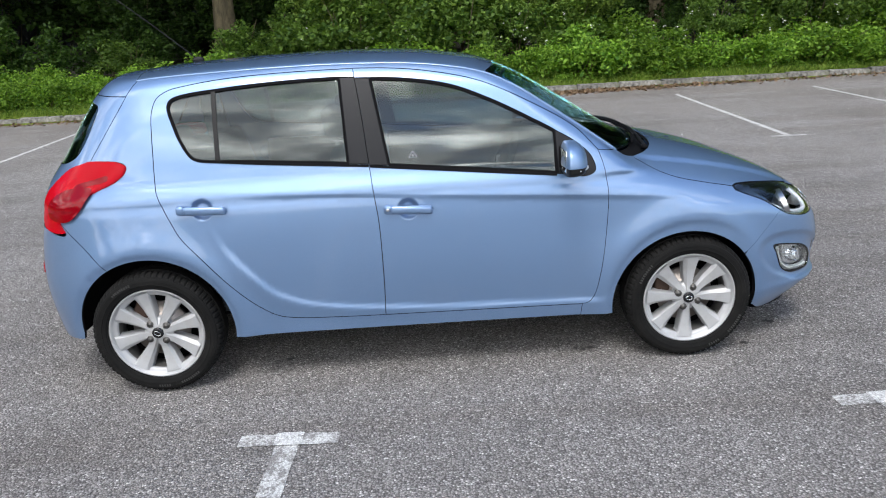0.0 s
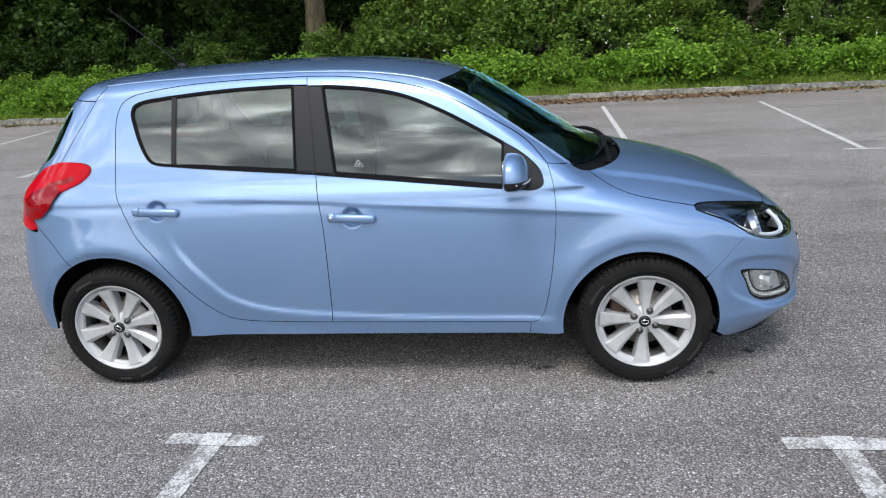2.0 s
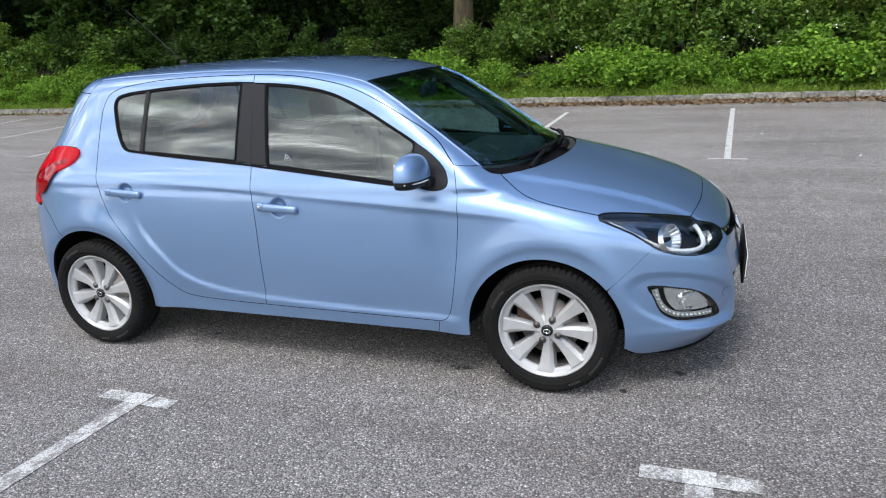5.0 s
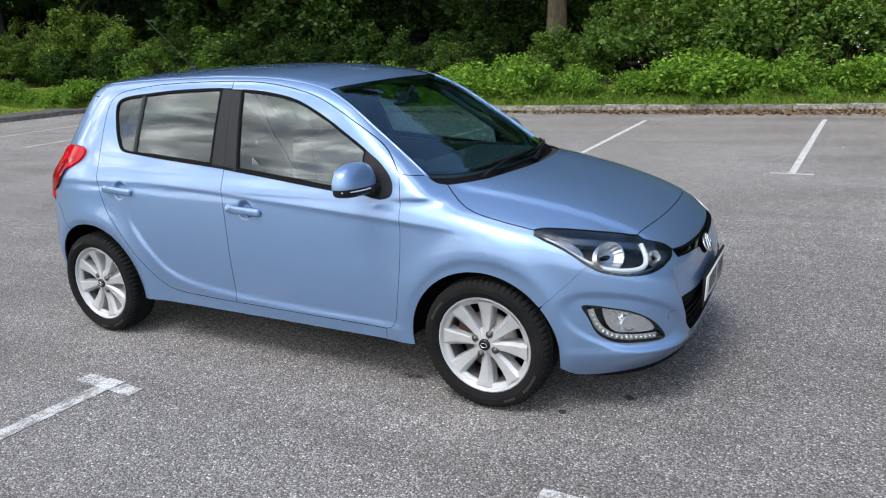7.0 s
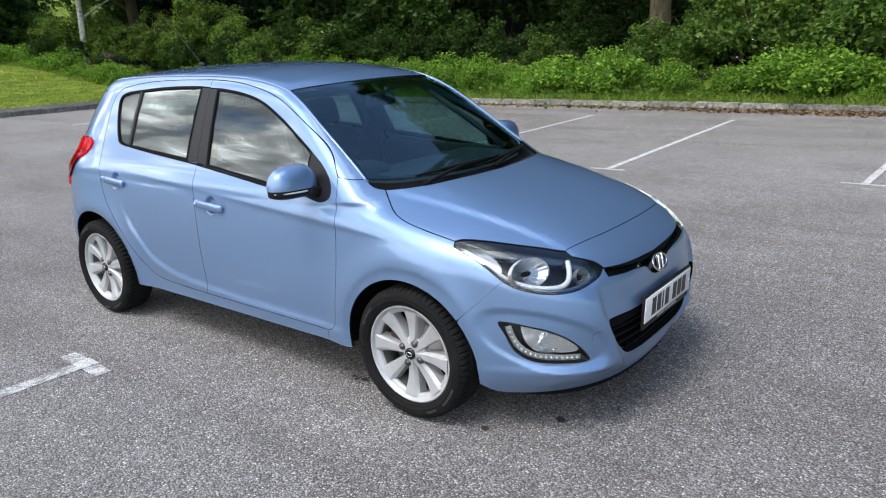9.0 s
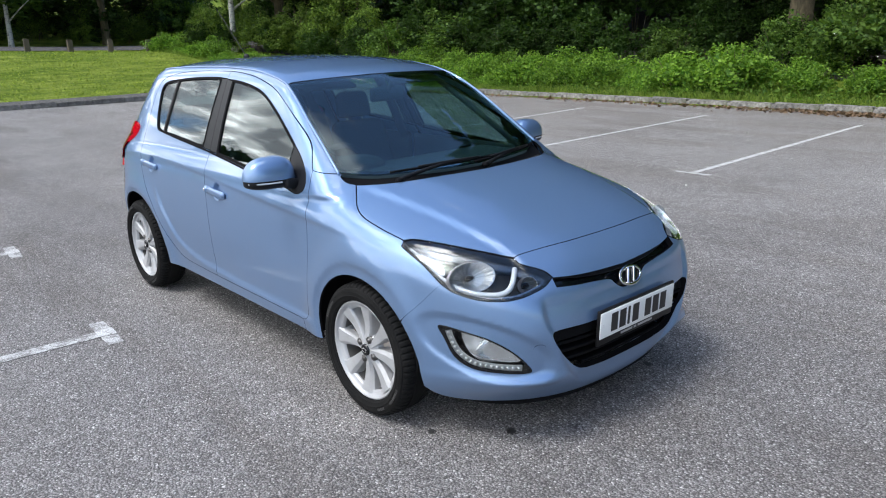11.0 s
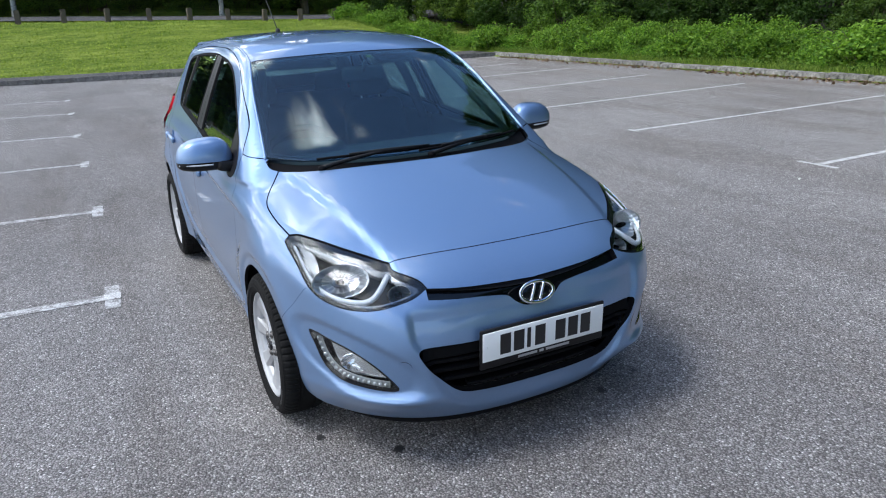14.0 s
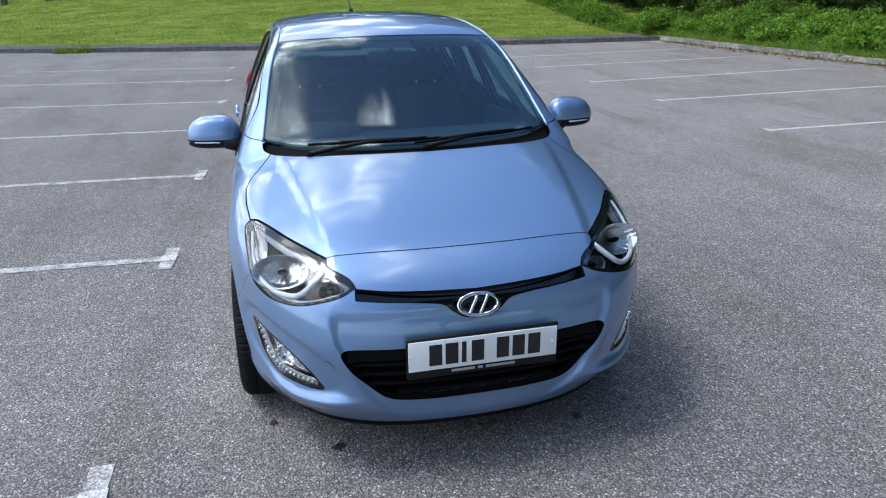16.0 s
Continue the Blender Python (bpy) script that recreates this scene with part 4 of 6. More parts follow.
rear_doors = both("rear_door", "side", loop(DOOR_TOP_R, DOOR_BACK[1:], B_GAP[B_GAP[:, 1] < 1.028][1:], WIN_R[::-1], B_GAP[B_GAP[:, 1] > 1.406]), car, holes=[handle_ring(1)], material=PAINT, step=0.016)
front_doors = both("front_door", "side", loop(B_GAP[B_GAP[:, 1] > 1.402], DOOR_TOP_F[1:], DOOR_FRONT[1:], DOOR_SILL[1:], B_GAP[B_GAP[:, 1] < 1.024], WIN_F[::-1]), car, holes=[handle_ring(0)], material=PAINT, step=0.016)

# side frame: sill, rear wing and roof rail round the doors; front wing
arch_r = arc(REAR_ARCH, 115, -9)
side_frame = loop(side(GUTTER), side(SCREEN_SIDE)[1:], side(SEAM_A)[1:], DOOR_TOP_F[::-1][1:], DOOR_TOP_R[1:], DOOR_BACK[1:], DOOR_SILL[::-1][1:],
                  curve([(2.014, 0.304), (2.008, 0.243)])[1:], curve([(2.008, 0.243), (1.2, 0.248), (0.362, 0.250)])[1:], arch_r[::-1], side(TAIL_GAP)[::-1], side(TAIL_TOP)[::-1][1:], side(HATCH_GAP)[1:])
both("side_frame", "side", side_frame, car, material=PAINT, step=0.016)
arch_f = arc(FRONT_ARCH, 39.0, 187)
wing = loop(side(SEAM_A)[::-1], side(SCREEN_FOOT)[1:], side(BONNET_SIDE)[1:], side(LAMP_BACK)[::-1], side(WING_GAP)[1:], arch_f, curve([(2.158, 0.243), (2.008, 0.243)]), curve([(2.008, 0.243), (2.014, 0.304)])[1:], DOOR_FRONT[::-1][1:])
both("front_wing", "side", wing, car, material=PAINT, step=0.016, gap=0.0009)

# bonnet, roof, spoiler
top_of = lambda p: to_chart("top", p)
part("bonnet", skin_mesh("bonnet", "top", loop(top_of(sym(BONNET_LIP)), top_of(LAMP_TOP * (1, -1, 1))[::-1], top_of(BONNET_SIDE * (1, -1, 1))[::-1][1:], top_of(sym(COWL))[::-1], top_of(BONNET_SIDE)[1:], top_of(LAMP_TOP)[1:]), material=PAINT, step=0.018, gap=0.003), car)
HATCH_TOP = on_skin("top", curve([(0.0, -0.512), (-0.03, -0.3), (-0.04, 0.0)]))
part("roof", skin_mesh("roof", "top", loop(top_of(sym(SCREEN_TOP)), top_of(GUTTER * (1, -1, 1))[::-1][1:], top_of(sym(HATCH_TOP))[::-1][1:], top_of(GUTTER)[1:]), material=PAINT, step=0.022), car)
rear_of = lambda p: to_chart("rear", p)
GAP_LOW, GAP_HIGH = HATCH_GAP[HATCH_GAP[:, 2] <= 1.385], HATCH_GAP[HATCH_GAP[:, 2] > 1.385]
corner = tuple(rear_of(GAP_LOW)[-1])
SPOIL = on_skin("rear", curve([corner, (0.55, 1.389), (0.0, 1.392)], 0.03))
part("spoiler", skin_mesh("spoiler", "top", loop(top_of(sym(HATCH_TOP)), top_of(GAP_HIGH * (1, -1, 1))[::-1], top_of(sym(SPOIL))[::-1], top_of(GAP_HIGH)), material=PAINT, step=0.022), car, "blue rear roof spoiler")

# tailgate and rear bumper
RW = curve([(0.90, 1.322), (0.82, 1.346), (0.40, 1.355), (0.0, 1.358), (-0.40, 1.355), (-0.82, 1.346), (-0.90, 1.322), (-0.87, 1.14), (-0.80, 1.10), (-0.3, 1.07), (0.3, 1.07), (0.80, 1.10), (0.87, 1.14)], 0.03, True)
TAIL_IN = curve([rear_of(TAIL_TOP)[0], (0.83, 1.06), (0.73, 0.95), (0.73, 0.82)], 0.02)
hatch_edge = np.vstack([rear_of(sym(SPOIL))[len(SPOIL) - 1:], rear_of(GAP_LOW * (1, -1, 1))[::-1][1:], (TAIL_IN * (-1, 1))[1:], curve([(-0.73, 0.82), (-0.4, 0.803), (0.0, 0.80)], 0.03)[1:]])
hatch = loop(hatch_edge, (hatch_edge * (-1, 1))[::-1][1:-1])
tailgate = part("tailgate", skin_mesh("tailgate", "rear", hatch, [RW], material=PAINT, step=0.03), car)
part("rear_window", skin_mesh("rear_window", "rear", RW, material=M["glass"], offset=-0.004, slab=0.004, gap=0.004, step=0.04), tailgate, "tinted rear window")
part("rear_window_border", skin_mesh("rear_window_border", "rear", RW, [shrink(RW, 0.10)], material=M["gloss_black"], offset=-0.011, gap=0.004, skirt=0, step=0.03), tailgate, "black enamel border")
tail = loop(rear_of(TAIL_TOP), curve([rear_of(TAIL_TOP)[-1], (0.90, 0.80), (0.74, 0.825), (0.73, 0.95), (0.83, 1.06), rear_of(TAIL_TOP)[0]], 0.02)[1:])
tails = both("tail_lamp", "rear", tail, car, material=M["red"], step=0.02, offset=0.012, skirt=0.026, label="glossy red tail lamp")
both("tail_lamp_facet", "rear", curve([(1.03, 0.985), (0.90, 0.985), (0.80, 0.93), (0.80, 0.87), (0.92, 0.85), (0.99, 0.90)], 0.015, True), tails, material=M["red_dark"], offset=0.0135, gap=0, skirt=0.002, step=0.02, label="dark red lower lens")
bump_r = loop(rear_of(TAIL_GAP), rear_of(on_skin("side", arc(REAR_ARCH, 118, 180)))[1:], curve([(0.87, 0.268), (0.6, 0.25), (0.0, 0.24), (-0.6, 0.25), (-0.87, 0.268)], 0.03), rear_of(on_skin("side", arc(REAR_ARCH, 118, 180)) * (1, -1, 1))[::-1], rear_of(TAIL_GAP * (1, -1, 1))[::-1][1:],
              curve([rear_of(TAIL_GAP * (1, -1, 1))[0], (-0.90, 0.79), (-0.72, 0.805), (0.0, 0.79), (0.72, 0.805), (0.90, 0.79), rear_of(TAIL_GAP)[0]], 0.03)[1:-1])
both("tail_lamp_band", "rear", curve([(1.10, 1.040), (1.02, 1.026), (0.93, 1.000), (0.93, 0.985), (1.02, 1.004), (1.10, 1.022)], 0.015, True), tails, material=M["red_dark"], offset=0.0135, gap=0, skirt=0.002, step=0.02, label="dark red band in the lens")
rear_bumper = part("rear_bumper", skin_mesh("rear_bumper", "rear", bump_r, material=PAINT, step=0.03), car)
both("bumper_reflector", "rear", curve([(0.42, 0.595), (0.42, 0.565), (0.62, 0.57), (0.62, 0.60)], 0.01, True), rear_bumper, material=M["red"], offset=0.003, gap=0, label="red bumper reflector")

# front bumper with its openings
fr = lambda p: to_chart("front", p)
GRILLE_UP = fr(on_skin("front", fr(curve([(3.206, -0.393, 0.693), (3.235, -0.29, 0.682), (3.252, -0.175, 0.675), (3.262, 0.0, 0.668)]))))
GRILLE_UP = np.vstack([GRILLE_UP, (GRILLE_UP * (-1, 1))[::-1][1:]])
half_low = curve([(0.0, 0.577), (0.05, 0.583), (0.085, 0.603), (0.115, 0.628), (0.19, 0.641), (0.30, 0.650), (0.402, 0.660)], 0.01)
GRILLE_LO = np.vstack([half_low * (-1, 1), ])[::-1]
GRILLE_LO = np.vstack([GRILLE_LO, half_low[1:]])
GRILLE = loop(GRILLE_UP[::-1], GRILLE_LO[::-1] * (1, 1))
MOUTH_R = curve([(0.0, 0.497), (0.25, 0.497), (0.415, 0.499), (0.440, 0.492), (0.415, 0.43), (0.35, 0.345), (0.30, 0.306), (0.18, 0.288), (0.0, 0.283)], 0.012)
MOUTH = loop(MOUTH_R, (MOUTH_R * (-1, 1))[::-1][1:-1])
FOG = fr(np.array([(2.945, -0.746, 0.517), (2.980, -0.733, 0.520), (3.05, -0.700, 0.508), (3.129, -0.655, 0.486), (3.195, -0.595, 0.437), (3.232, -0.542, 0.372), (3.240, -0.528, 0.342), (3.150, -0.622, 0.340), (3.057, -0.684, 0.354), (3.002, -0.715, 0.393), (2.968, -0.736, 0.468)]))
FOG = curve(FOG, 0.012, True)
arch_nose = fr(on_skin("side", arc(FRONT_ARCH, 39.0, -10)))
LIP = curve([arch_nose[-1], (0.85, 0.185), (0.5, 0.178), (0.0, 0.176)], 0.02)
right_edge = np.vstack([fr(BONNET_LIP)[::-1], fr(LAMP_NOSE)[1:], fr(LAMP_LOW)[1:], fr(WING_GAP)[1:], arch_nose[1:], LIP[1:]])
bump_f = loop(right_edge, (right_edge * (-1, 1))[::-1][1:-1])
front_bumper = part("front_bumper", skin_mesh("front_bumper", "front", bump_f, [GRILLE, MOUTH, FOG, FOG * (-1, 1)], material=PAINT, step=0.011, skirt=0.03, gap=0.0003), car)

# glass
screen_line = loop(top_of(sym(SCREEN_TOP)), top_of(SCREEN_SIDE * (1, -1, 1))[1:], top_of(sym(GLASS_FOOT))[::-1], top_of(SCREEN_SIDE)[::-1][1:])
windscreen = part("windscreen", skin_mesh("windscreen", "top", screen_line, material=M["screen_glass"], slab=0.005, gap=0.006, step=0.02), car, "wide tinted windscreen")
part("screen_border", skin_mesh("screen_border", "top", screen_line, [shrink(screen_line, 0.03)], material=M["gloss_black"], offset=-0.008, gap=0.001, skirt=0, step=0.02), windscreen, "black enamel border")
scuttle = part("scuttle", skin_mesh("scuttle", "top", loop(top_of(sym(GLASS_FOOT)), top_of(SCREEN_FOOT * (1, -1, 1)), top_of(sym(COWL))[::-1], top_of(SCREEN_FOOT)[::-1][1:]), material=M["matt_black"], offset=-0.022, skirt=0.03, step=0.02), car, "black plastic scuttle panel")

win_r = loop(WIN_R)
win_f = loop(WIN_F)
rear_pillar = loop(curve([(1.004, 1.404), (0.935, 1.405), (0.962, 1.036), (1.050, 1.030)][:2]), curve([(0.935, 1.405), (0.962, 1.036)])[1:], curve([(0.962, 1.036), (1.050, 1.030)])[1:], B_GAP[(B_GAP[:, 1] > 1.03) & (B_GAP[:, 1] < 1.404)])
front_pillar = loop(curve([(1.006, 1.401), (1.072, 1.396)]), curve([(1.072, 1.396), (1.140, 1.020)])[1:], curve([(1.140, 1.020), (1.052, 1.026)])[1:], B_GAP[(B_GAP[:, 1] > 1.026) & (B_GAP[:, 1] < 1.400)])
both("pillar_trim", "side", rear_pillar, rear_doors, material=M["pillar"], step=0.03, label="satin black pillar trim")
both("pillar_trim", "side", front_pillar, front_doors, material=M["pillar"], step=0.03, label="satin black pillar trim")

glass_r = loop(WIN_R[(WIN_R[:, 0] < 0.940) | ((WIN_R[:, 0] < 0.962) & (WIN_R[:, 1] < 1.2))], curve([(0.962, 1.036), (0.938, 1.406)])[1:-1])
glass_f = loop(WIN_F[(WIN_F[:, 0] < 1.910) & (WIN_F[:, 0] > 1.075) & (WIN_F[:, 1] > 1.10)], curve([(1.910, 1.125), (1.906, 0.941)])[1:], WIN_F[(WIN_F[:, 0] < 1.905) & (WIN_F[:, 0] > 1.140) & (WIN_F[:, 1] < 1.10)], curve([(1.140, 1.018), (1.075, 1.398)])[1:-1])
sail = loop(WIN_F[(WIN_F[:, 0] > 1.905)])
both("window_glass", "side", glass_r, rear_doors, material=M["glass"], offset=-0.005, slab=0.004, gap=0.004, step=0.02, label="reflective tinted window glass")
both("window_glass", "side", glass_f, front_doors, material=M["glass"], offset=-0.005, slab=0.004, gap=0.004, step=0.02, label="reflective tinted window glass")
both("window_seal", "side", glass_r, rear_doors, holes=[shrink(glass_r, 0.007)], material=M["matt_black"], offset=0.002, gap=-0.003, step=0.03, skirt=0.012, label="black rubber window seal")
both("window_seal", "side", glass_f, front_doors, holes=[shrink(glass_f, 0.007)], material=M["matt_black"], offset=0.002, gap=-0.003, step=0.03, skirt=0.012, label="black rubber window seal")
both("mirror_triangle", "side", sail, front_doors, material=M["pillar"], offset=0.002, step=0.03, label="black plastic mirror mounting triangle")
both("quarter_bar", "side", loop(curve([(0.349, 1.376), (0.367, 1.378)]), curve([(0.367, 1.378), (0.380, 1.084)])[1:], curve([(0.380, 1.084), (0.361, 1.085)])[1:], curve([(0.361, 1.085), (0.349, 1.376)])[1:-1]), rear_doors, material=M["black"], offset=0.003, gap=0, step=0.02, label="black window divider")
# waist rail seals under the windows
both("waist_seal", "side", loop(curve([(0.305, 1.083), (0.523, 1.066), (1.050, 1.025)]), curve([(1.050, 1.016), (0.523, 1.057), (0.305, 1.078)])), rear_doors, material=M["matt_black"], offset=0.004, gap=0, step=0.03, label="black waist seal")
both("waist_seal", "side", loop(curve([(1.056, 1.023), (1.145, 1.014), (1.90, 0.940)]), curve([(1.90, 0.931), (1.145, 1.005), (1.056, 1.014)])), front_doors, material=M["matt_black"], offset=0.004, gap=0, step=0.03, label="black waist seal")


# door handles
for doors, (hx, hz) in ((front_doors, HANDLES[0]), (rear_doors, HANDLES[1])):
    for k, d in enumerate(doors):
        y0 = -float(half_w(hz)) - 0.012
        lean = Matrix.Rotation(0.055, 4, "Y")
        bm = rounded_box((0.222, 0.030, 0.040), (hx, y0, hz), 0.0145, 4, lean)
        for v in bm.verts:
            e = (v.co.x - hx) / 0.11
            v.co.y += 0.012 * e * e * (1 if v.co.y < y0 else 0.4)
            v.co.z -= 0.003 * e * e
        part("door_handle", bm_mesh("door_handle", bm, PAINT, True, k == 1), d)
        part("handle_cup", bm_mesh("handle_cup", handle_cup(0 if hx > 1 else 1), PAINT, True, k == 1), d)
        bm = rounded_box((0.040, 0.028, 0.041), (hx - 0.088 if hx > 1 else hx - 0.090, y0 + 0.004, hz + 0.005), 0.0125, 3, lean)
        if hx > 1:
            bm2 = revolve([(0.0, -0.003), (0.0075, -0.003), (0.0085, 0.002)], 20)
            part("key_cylinder", bm_mesh("key_cylinder", bm2, M["silver"], True), d, "round steel lock", pose(hx - 0.092, (y0 - 0.0095) * (1 if k == 0 else -1), hz + 0.006, 0, 0, 0 if k == 0 else 180))
        part("handle_cap", bm_mesh("handle_cap", bm, PAINT, True, k == 1), d)


# wheels
def tyre_shift(i, j):
    if j in (11, 12, 13, 14) and i % 4 == 0:
        return -0.0065
    if j in (22, 23, 24, 25) and i % 4 == 0:
        return -0.0065
    return 0.0


TYRE = [(0.2215, -0.073), (0.2245, -0.084), (0.2310, -0.0885), (0.2320, -0.0910), (0.2355, -0.0915), (0.250, -0.0965), (0.2655, -0.0960), (0.2670, -0.0945), (0.2685, -0.0955), (0.279, -0.0915), (0.2815, -0.0870), (0.2885, -0.0835), (0.2945, -0.076), (0.2985, -0.066), (0.3005, -0.038), (0.2950, -0.036), (0.2950, -0.028), (0.3012, -0.026),
        (0.3015, 0.026), (0.2950, 0.028), (0.2950, 0.036), (0.3005, 0.038), (0.3005, 0.05), (0.2985, 0.064), (0.2945, 0.075), (0.286, 0.085), (0.250, 0.097), (0.2215, 0.075)]
tyre_me = bm_mesh("tyre", revolve(TYRE, 272, tyre_shift), M["tyre"], False)
SIDEWALL = bm_mesh("sidewall_band", revolve([(0.2475, -0.0966), (0.2485, -0.0982), (0.2505, -0.0982), (0.2515, -0.0966)], 96), M["tyre"])
rim_me = bm_mesh("rim", revolve([(0.2125, -0.072), (0.2125, -0.080), (0.2085, -0.0825), (0.2045, -0.081), (0.2010, -0.074), (0.1960, -0.0660), (0.1860, -0.0630), (0.1800, -0.0600), (0.1785, -0.045)], 120), M["alloy"])
# the well's dark colour stands in for shadow on plain silver
well_me = bm_mesh("rim_well", revolve([(0.1785, -0.046), (0.1790, -0.02), (0.1800, 0.06), (0.190, 0.075)], 96), M["shaded_alloy"])
disc_me = bm_mesh("brake_disc", revolve([(0.03, -0.020), (0.075, -0.020), (0.078, -0.006), (0.128, -0.006), (0.128, 0.012), (0.03, 0.012)], 64), M["disc"])
barrel_me = bm_mesh("rim_back", revolve([(0.0, 0.045), (0.187, 0.045), (0.187, 0.055)], 48), M["dark"])
hub_me = bm_mesh("hub", revolve([(0.0, -0.062), (0.030, -0.062), (0.042, -0.058), (0.060, -0.050), (0.066, -0.044), (0.068, -0.02)], 64), M["alloy"])
cap_me = bm_mesh("centre_cap", revolve([(0.0, -0.0765), (0.019, -0.076), (0.0245, -0.0738), (0.0262, -0.060)], 48), M["gloss_black"])


def cap_mark():
    bm = revolve([(0.0130, -0.0780), (0.0145, -0.0792), (0.0160, -0.0780)], 40)
    bmesh.ops.scale(bm, vec=(1.0, 1, 0.62), verts=bm.verts)
    return bm


mark_me = bm_mesh("cap_mark", cap_mark(), M["chrome"])
bolt_me = bm_mesh("wheel_bolt", revolve([(0.0, -0.0715), (0.0075, -0.0715), (0.0100, -0.067), (0.0110, -0.062), (0.0150, -0.0665), (0.0170, -0.052)], 18), M["bolt"])


def spoke():
    """One flat spoke, flaring evenly towards the rim, with a chamfer along each side and deep flanks."""
    bm = bmesh.new()
    nr, rows = 7, []
    for i in range(nr):
        t = i / (nr - 1)
        r = 0.020 + 0.172 * t
        h = 0.0125 + 0.0240 * t ** 1.1 + 0.006 * max(0.0, t - 0.85) / 0.15
        y = -0.0665 + 0.011 * math.sin(math.pi * min(1.0, t * 1.05)) - 0.004 * t
        row = []
        for q, dy in ((-1.12, 0.055), (-1.04, 0.010), (-0.90, 0.0015), (-0.84, 0.0), (0.50, -0.001), (0.58, 0.0005), (1.02, 0.012), (1.12, 0.055)):
            row.append(bm.verts.new((r, y + dy, q * h)))
        rows.append(row)
    for a, b in zip(rows, rows[1:]):
        for j in range(len(a) - 1):
            bm.faces.new((a[j], a[j + 1], b[j + 1], b[j]))
    bmesh.ops.recalc_face_normals(bm, faces=bm.faces)
    if sum(f.normal.y for f in bm.faces) > 0:
        bmesh.ops.reverse_faces(bm, faces=bm.faces)
    return bm


def print_bars():
    """Short raised bars round the sidewall, in two runs."""
    bm = bmesh.new()
    for a0, cnt in ((0.35, 9), (0.95, 5), (3.5, 9)):
        for i in range(cnt):
            a = a0 + i * 0.045
            m = Matrix.Rotation(a, 4, "Y") @ Matrix.Translation((0.262, -0.0968, 0))
            bmesh.ops.create_cube(bm, size=1.0, matrix=m @ Matrix.Diagonal((0.011, 0.0022, 0.0065, 1)))
    return bm


print_me = bm_mesh("sidewall_print", print_bars(), M["tyre_print"], False)
spoke_me = bm_mesh("spoke", spoke(), M["alloy"], False)


def build_wheel(x, s, turn, name):
    base = part(name, tyre_me, car, "black tyre on silver eight-spoke alloy wheel")
    base.matrix_world = pose(x, s * -0.735, 0.3015, 0, turn, 0 if s > 0 else 180)
    m = base.matrix_world.copy()
    part("sidewall_band", SIDEWALL, base, "", m)
    part("sidewall_print", print_me, base, "small moulded bars", m)["kind"] = "stuff"
    m = m @ Matrix.Diagonal((1.045, 1.0, 1.045, 1.0))
    for nm, me, lab in (("rim", rim_me, "silver alloy rim"), ("rim_well", well_me, "inner rim, silver darkened to stand for shade"), ("brake_disc", disc_me, "worn steel brake disc"), ("rim_back", barrel_me, ""), ("hub", hub_me, "silver alloy hub"), ("centre_cap", cap_me, "glossy black centre cap"), ("cap_mark", mark_me, "small chrome oval mark")):
        part(nm, me, base, lab, m)
    for i in range(8):
        part("spoke", spoke_me, base, "broad silver spoke", m @ Matrix.Rotation(i * math.pi / 4, 4, "Y"))
    for i in range(4):
        a = i * math.pi / 2 + 3 * math.pi / 8
        part("wheel_bolt", bolt_me, base, "", m @ Matrix.Translation((0.050 * math.cos(a), 0, 0.050 * math.sin(a))))
    cal = rounded_box((0.07, 0.05, 0.12), (-0.11, 0.0, 0.03), 0.012)
    part("brake_caliper", bm_mesh("brake_caliper", cal, M["rust"]), base, "rusty brake caliper", m)
    return base


build_wheel(2.525, 1, 2, "front_wheel")
build_wheel(2.525, -1, 10, "front_wheel")
build_wheel(0.0, 1, 30.5, "rear_wheel")
build_wheel(0.0, -1, 5, "rear_wheel")


# wheel arch liners and underbody
def liner(c):
    bm = bmesh.new()
    n, rows = 36, []
    line = arc(c, -6, 182, n + 1)
    lip = on_skin("side", line)[:, 1] + 0.012
    for (x, z), y0 in zip(line, lip):
        a = math.atan2(z - c[1], x - c[0])
        rows.append([bm.verts.new((c[0] + q * math.cos(a), y, c[1] + q * math.sin(a))) for q, y in ((c[2] + 0.003, max(y0, -0.83)), (c[2] + 0.02, max(y0, -0.83) + 0.03), (c[2] + 0.014, -0.52), (0.05, -0.50))])
    for a, b in zip(rows, rows[1:]):
        for j in range(3):
            bm.faces.new((a[j], a[j + 1], b[j + 1], b[j]))
    return bm


for c in (FRONT_ARCH, REAR_ARCH):
    for k in (False, True):
        part("arch_liner", bm_mesh("arch_liner", liner(c), M["dark"], True, k), car, "black wheel arch liner")
part("underbody", bm_mesh("underbody", rounded_box((1.60, 1.36, 0.10), (1.26, 0, 0.25), 0.02), M["dark"]), car, "dark underbody")
part("underbody", bm_mesh("underbody", rounded_box((0.42, 0.98, 0.12), (2.9, 0, 0.26), 0.02), M["dark"]), car, "dark underbody")
part("bulkhead", bm_mesh("bulkhead", rounded_box((0.05, 1.30, 0.66), (2.12, 0, 0.58), 0.02), M["dark"]), car)
part("engine_cover", bm_mesh("engine_cover", rounded_box((0.75, 0.95, 0.40), (2.62, 0, 0.50), 0.03), M["dark"]), car)
part("boot_floor", bm_mesh("boot_floor", rounded_box((0.9, 1.0, 0.35), (-0.05, 0, 0.42), 0.03), M["dark"]), car)

# door mirrors


def mirror_shape(v):
    x, y, z = v
    out = 0.5 - y / 0.246            # 0 at the inner end, 1 at the outer tip
    z *= 1.42 if z > 0 else 0.45     # a dome over a shallow tray
    z *= 1.0 - 0.12 * out
    x -= 0.022 * out
    if x < -0.02:
        x = -0.02 + (x + 0.02) * 0.3
    return x, y, z


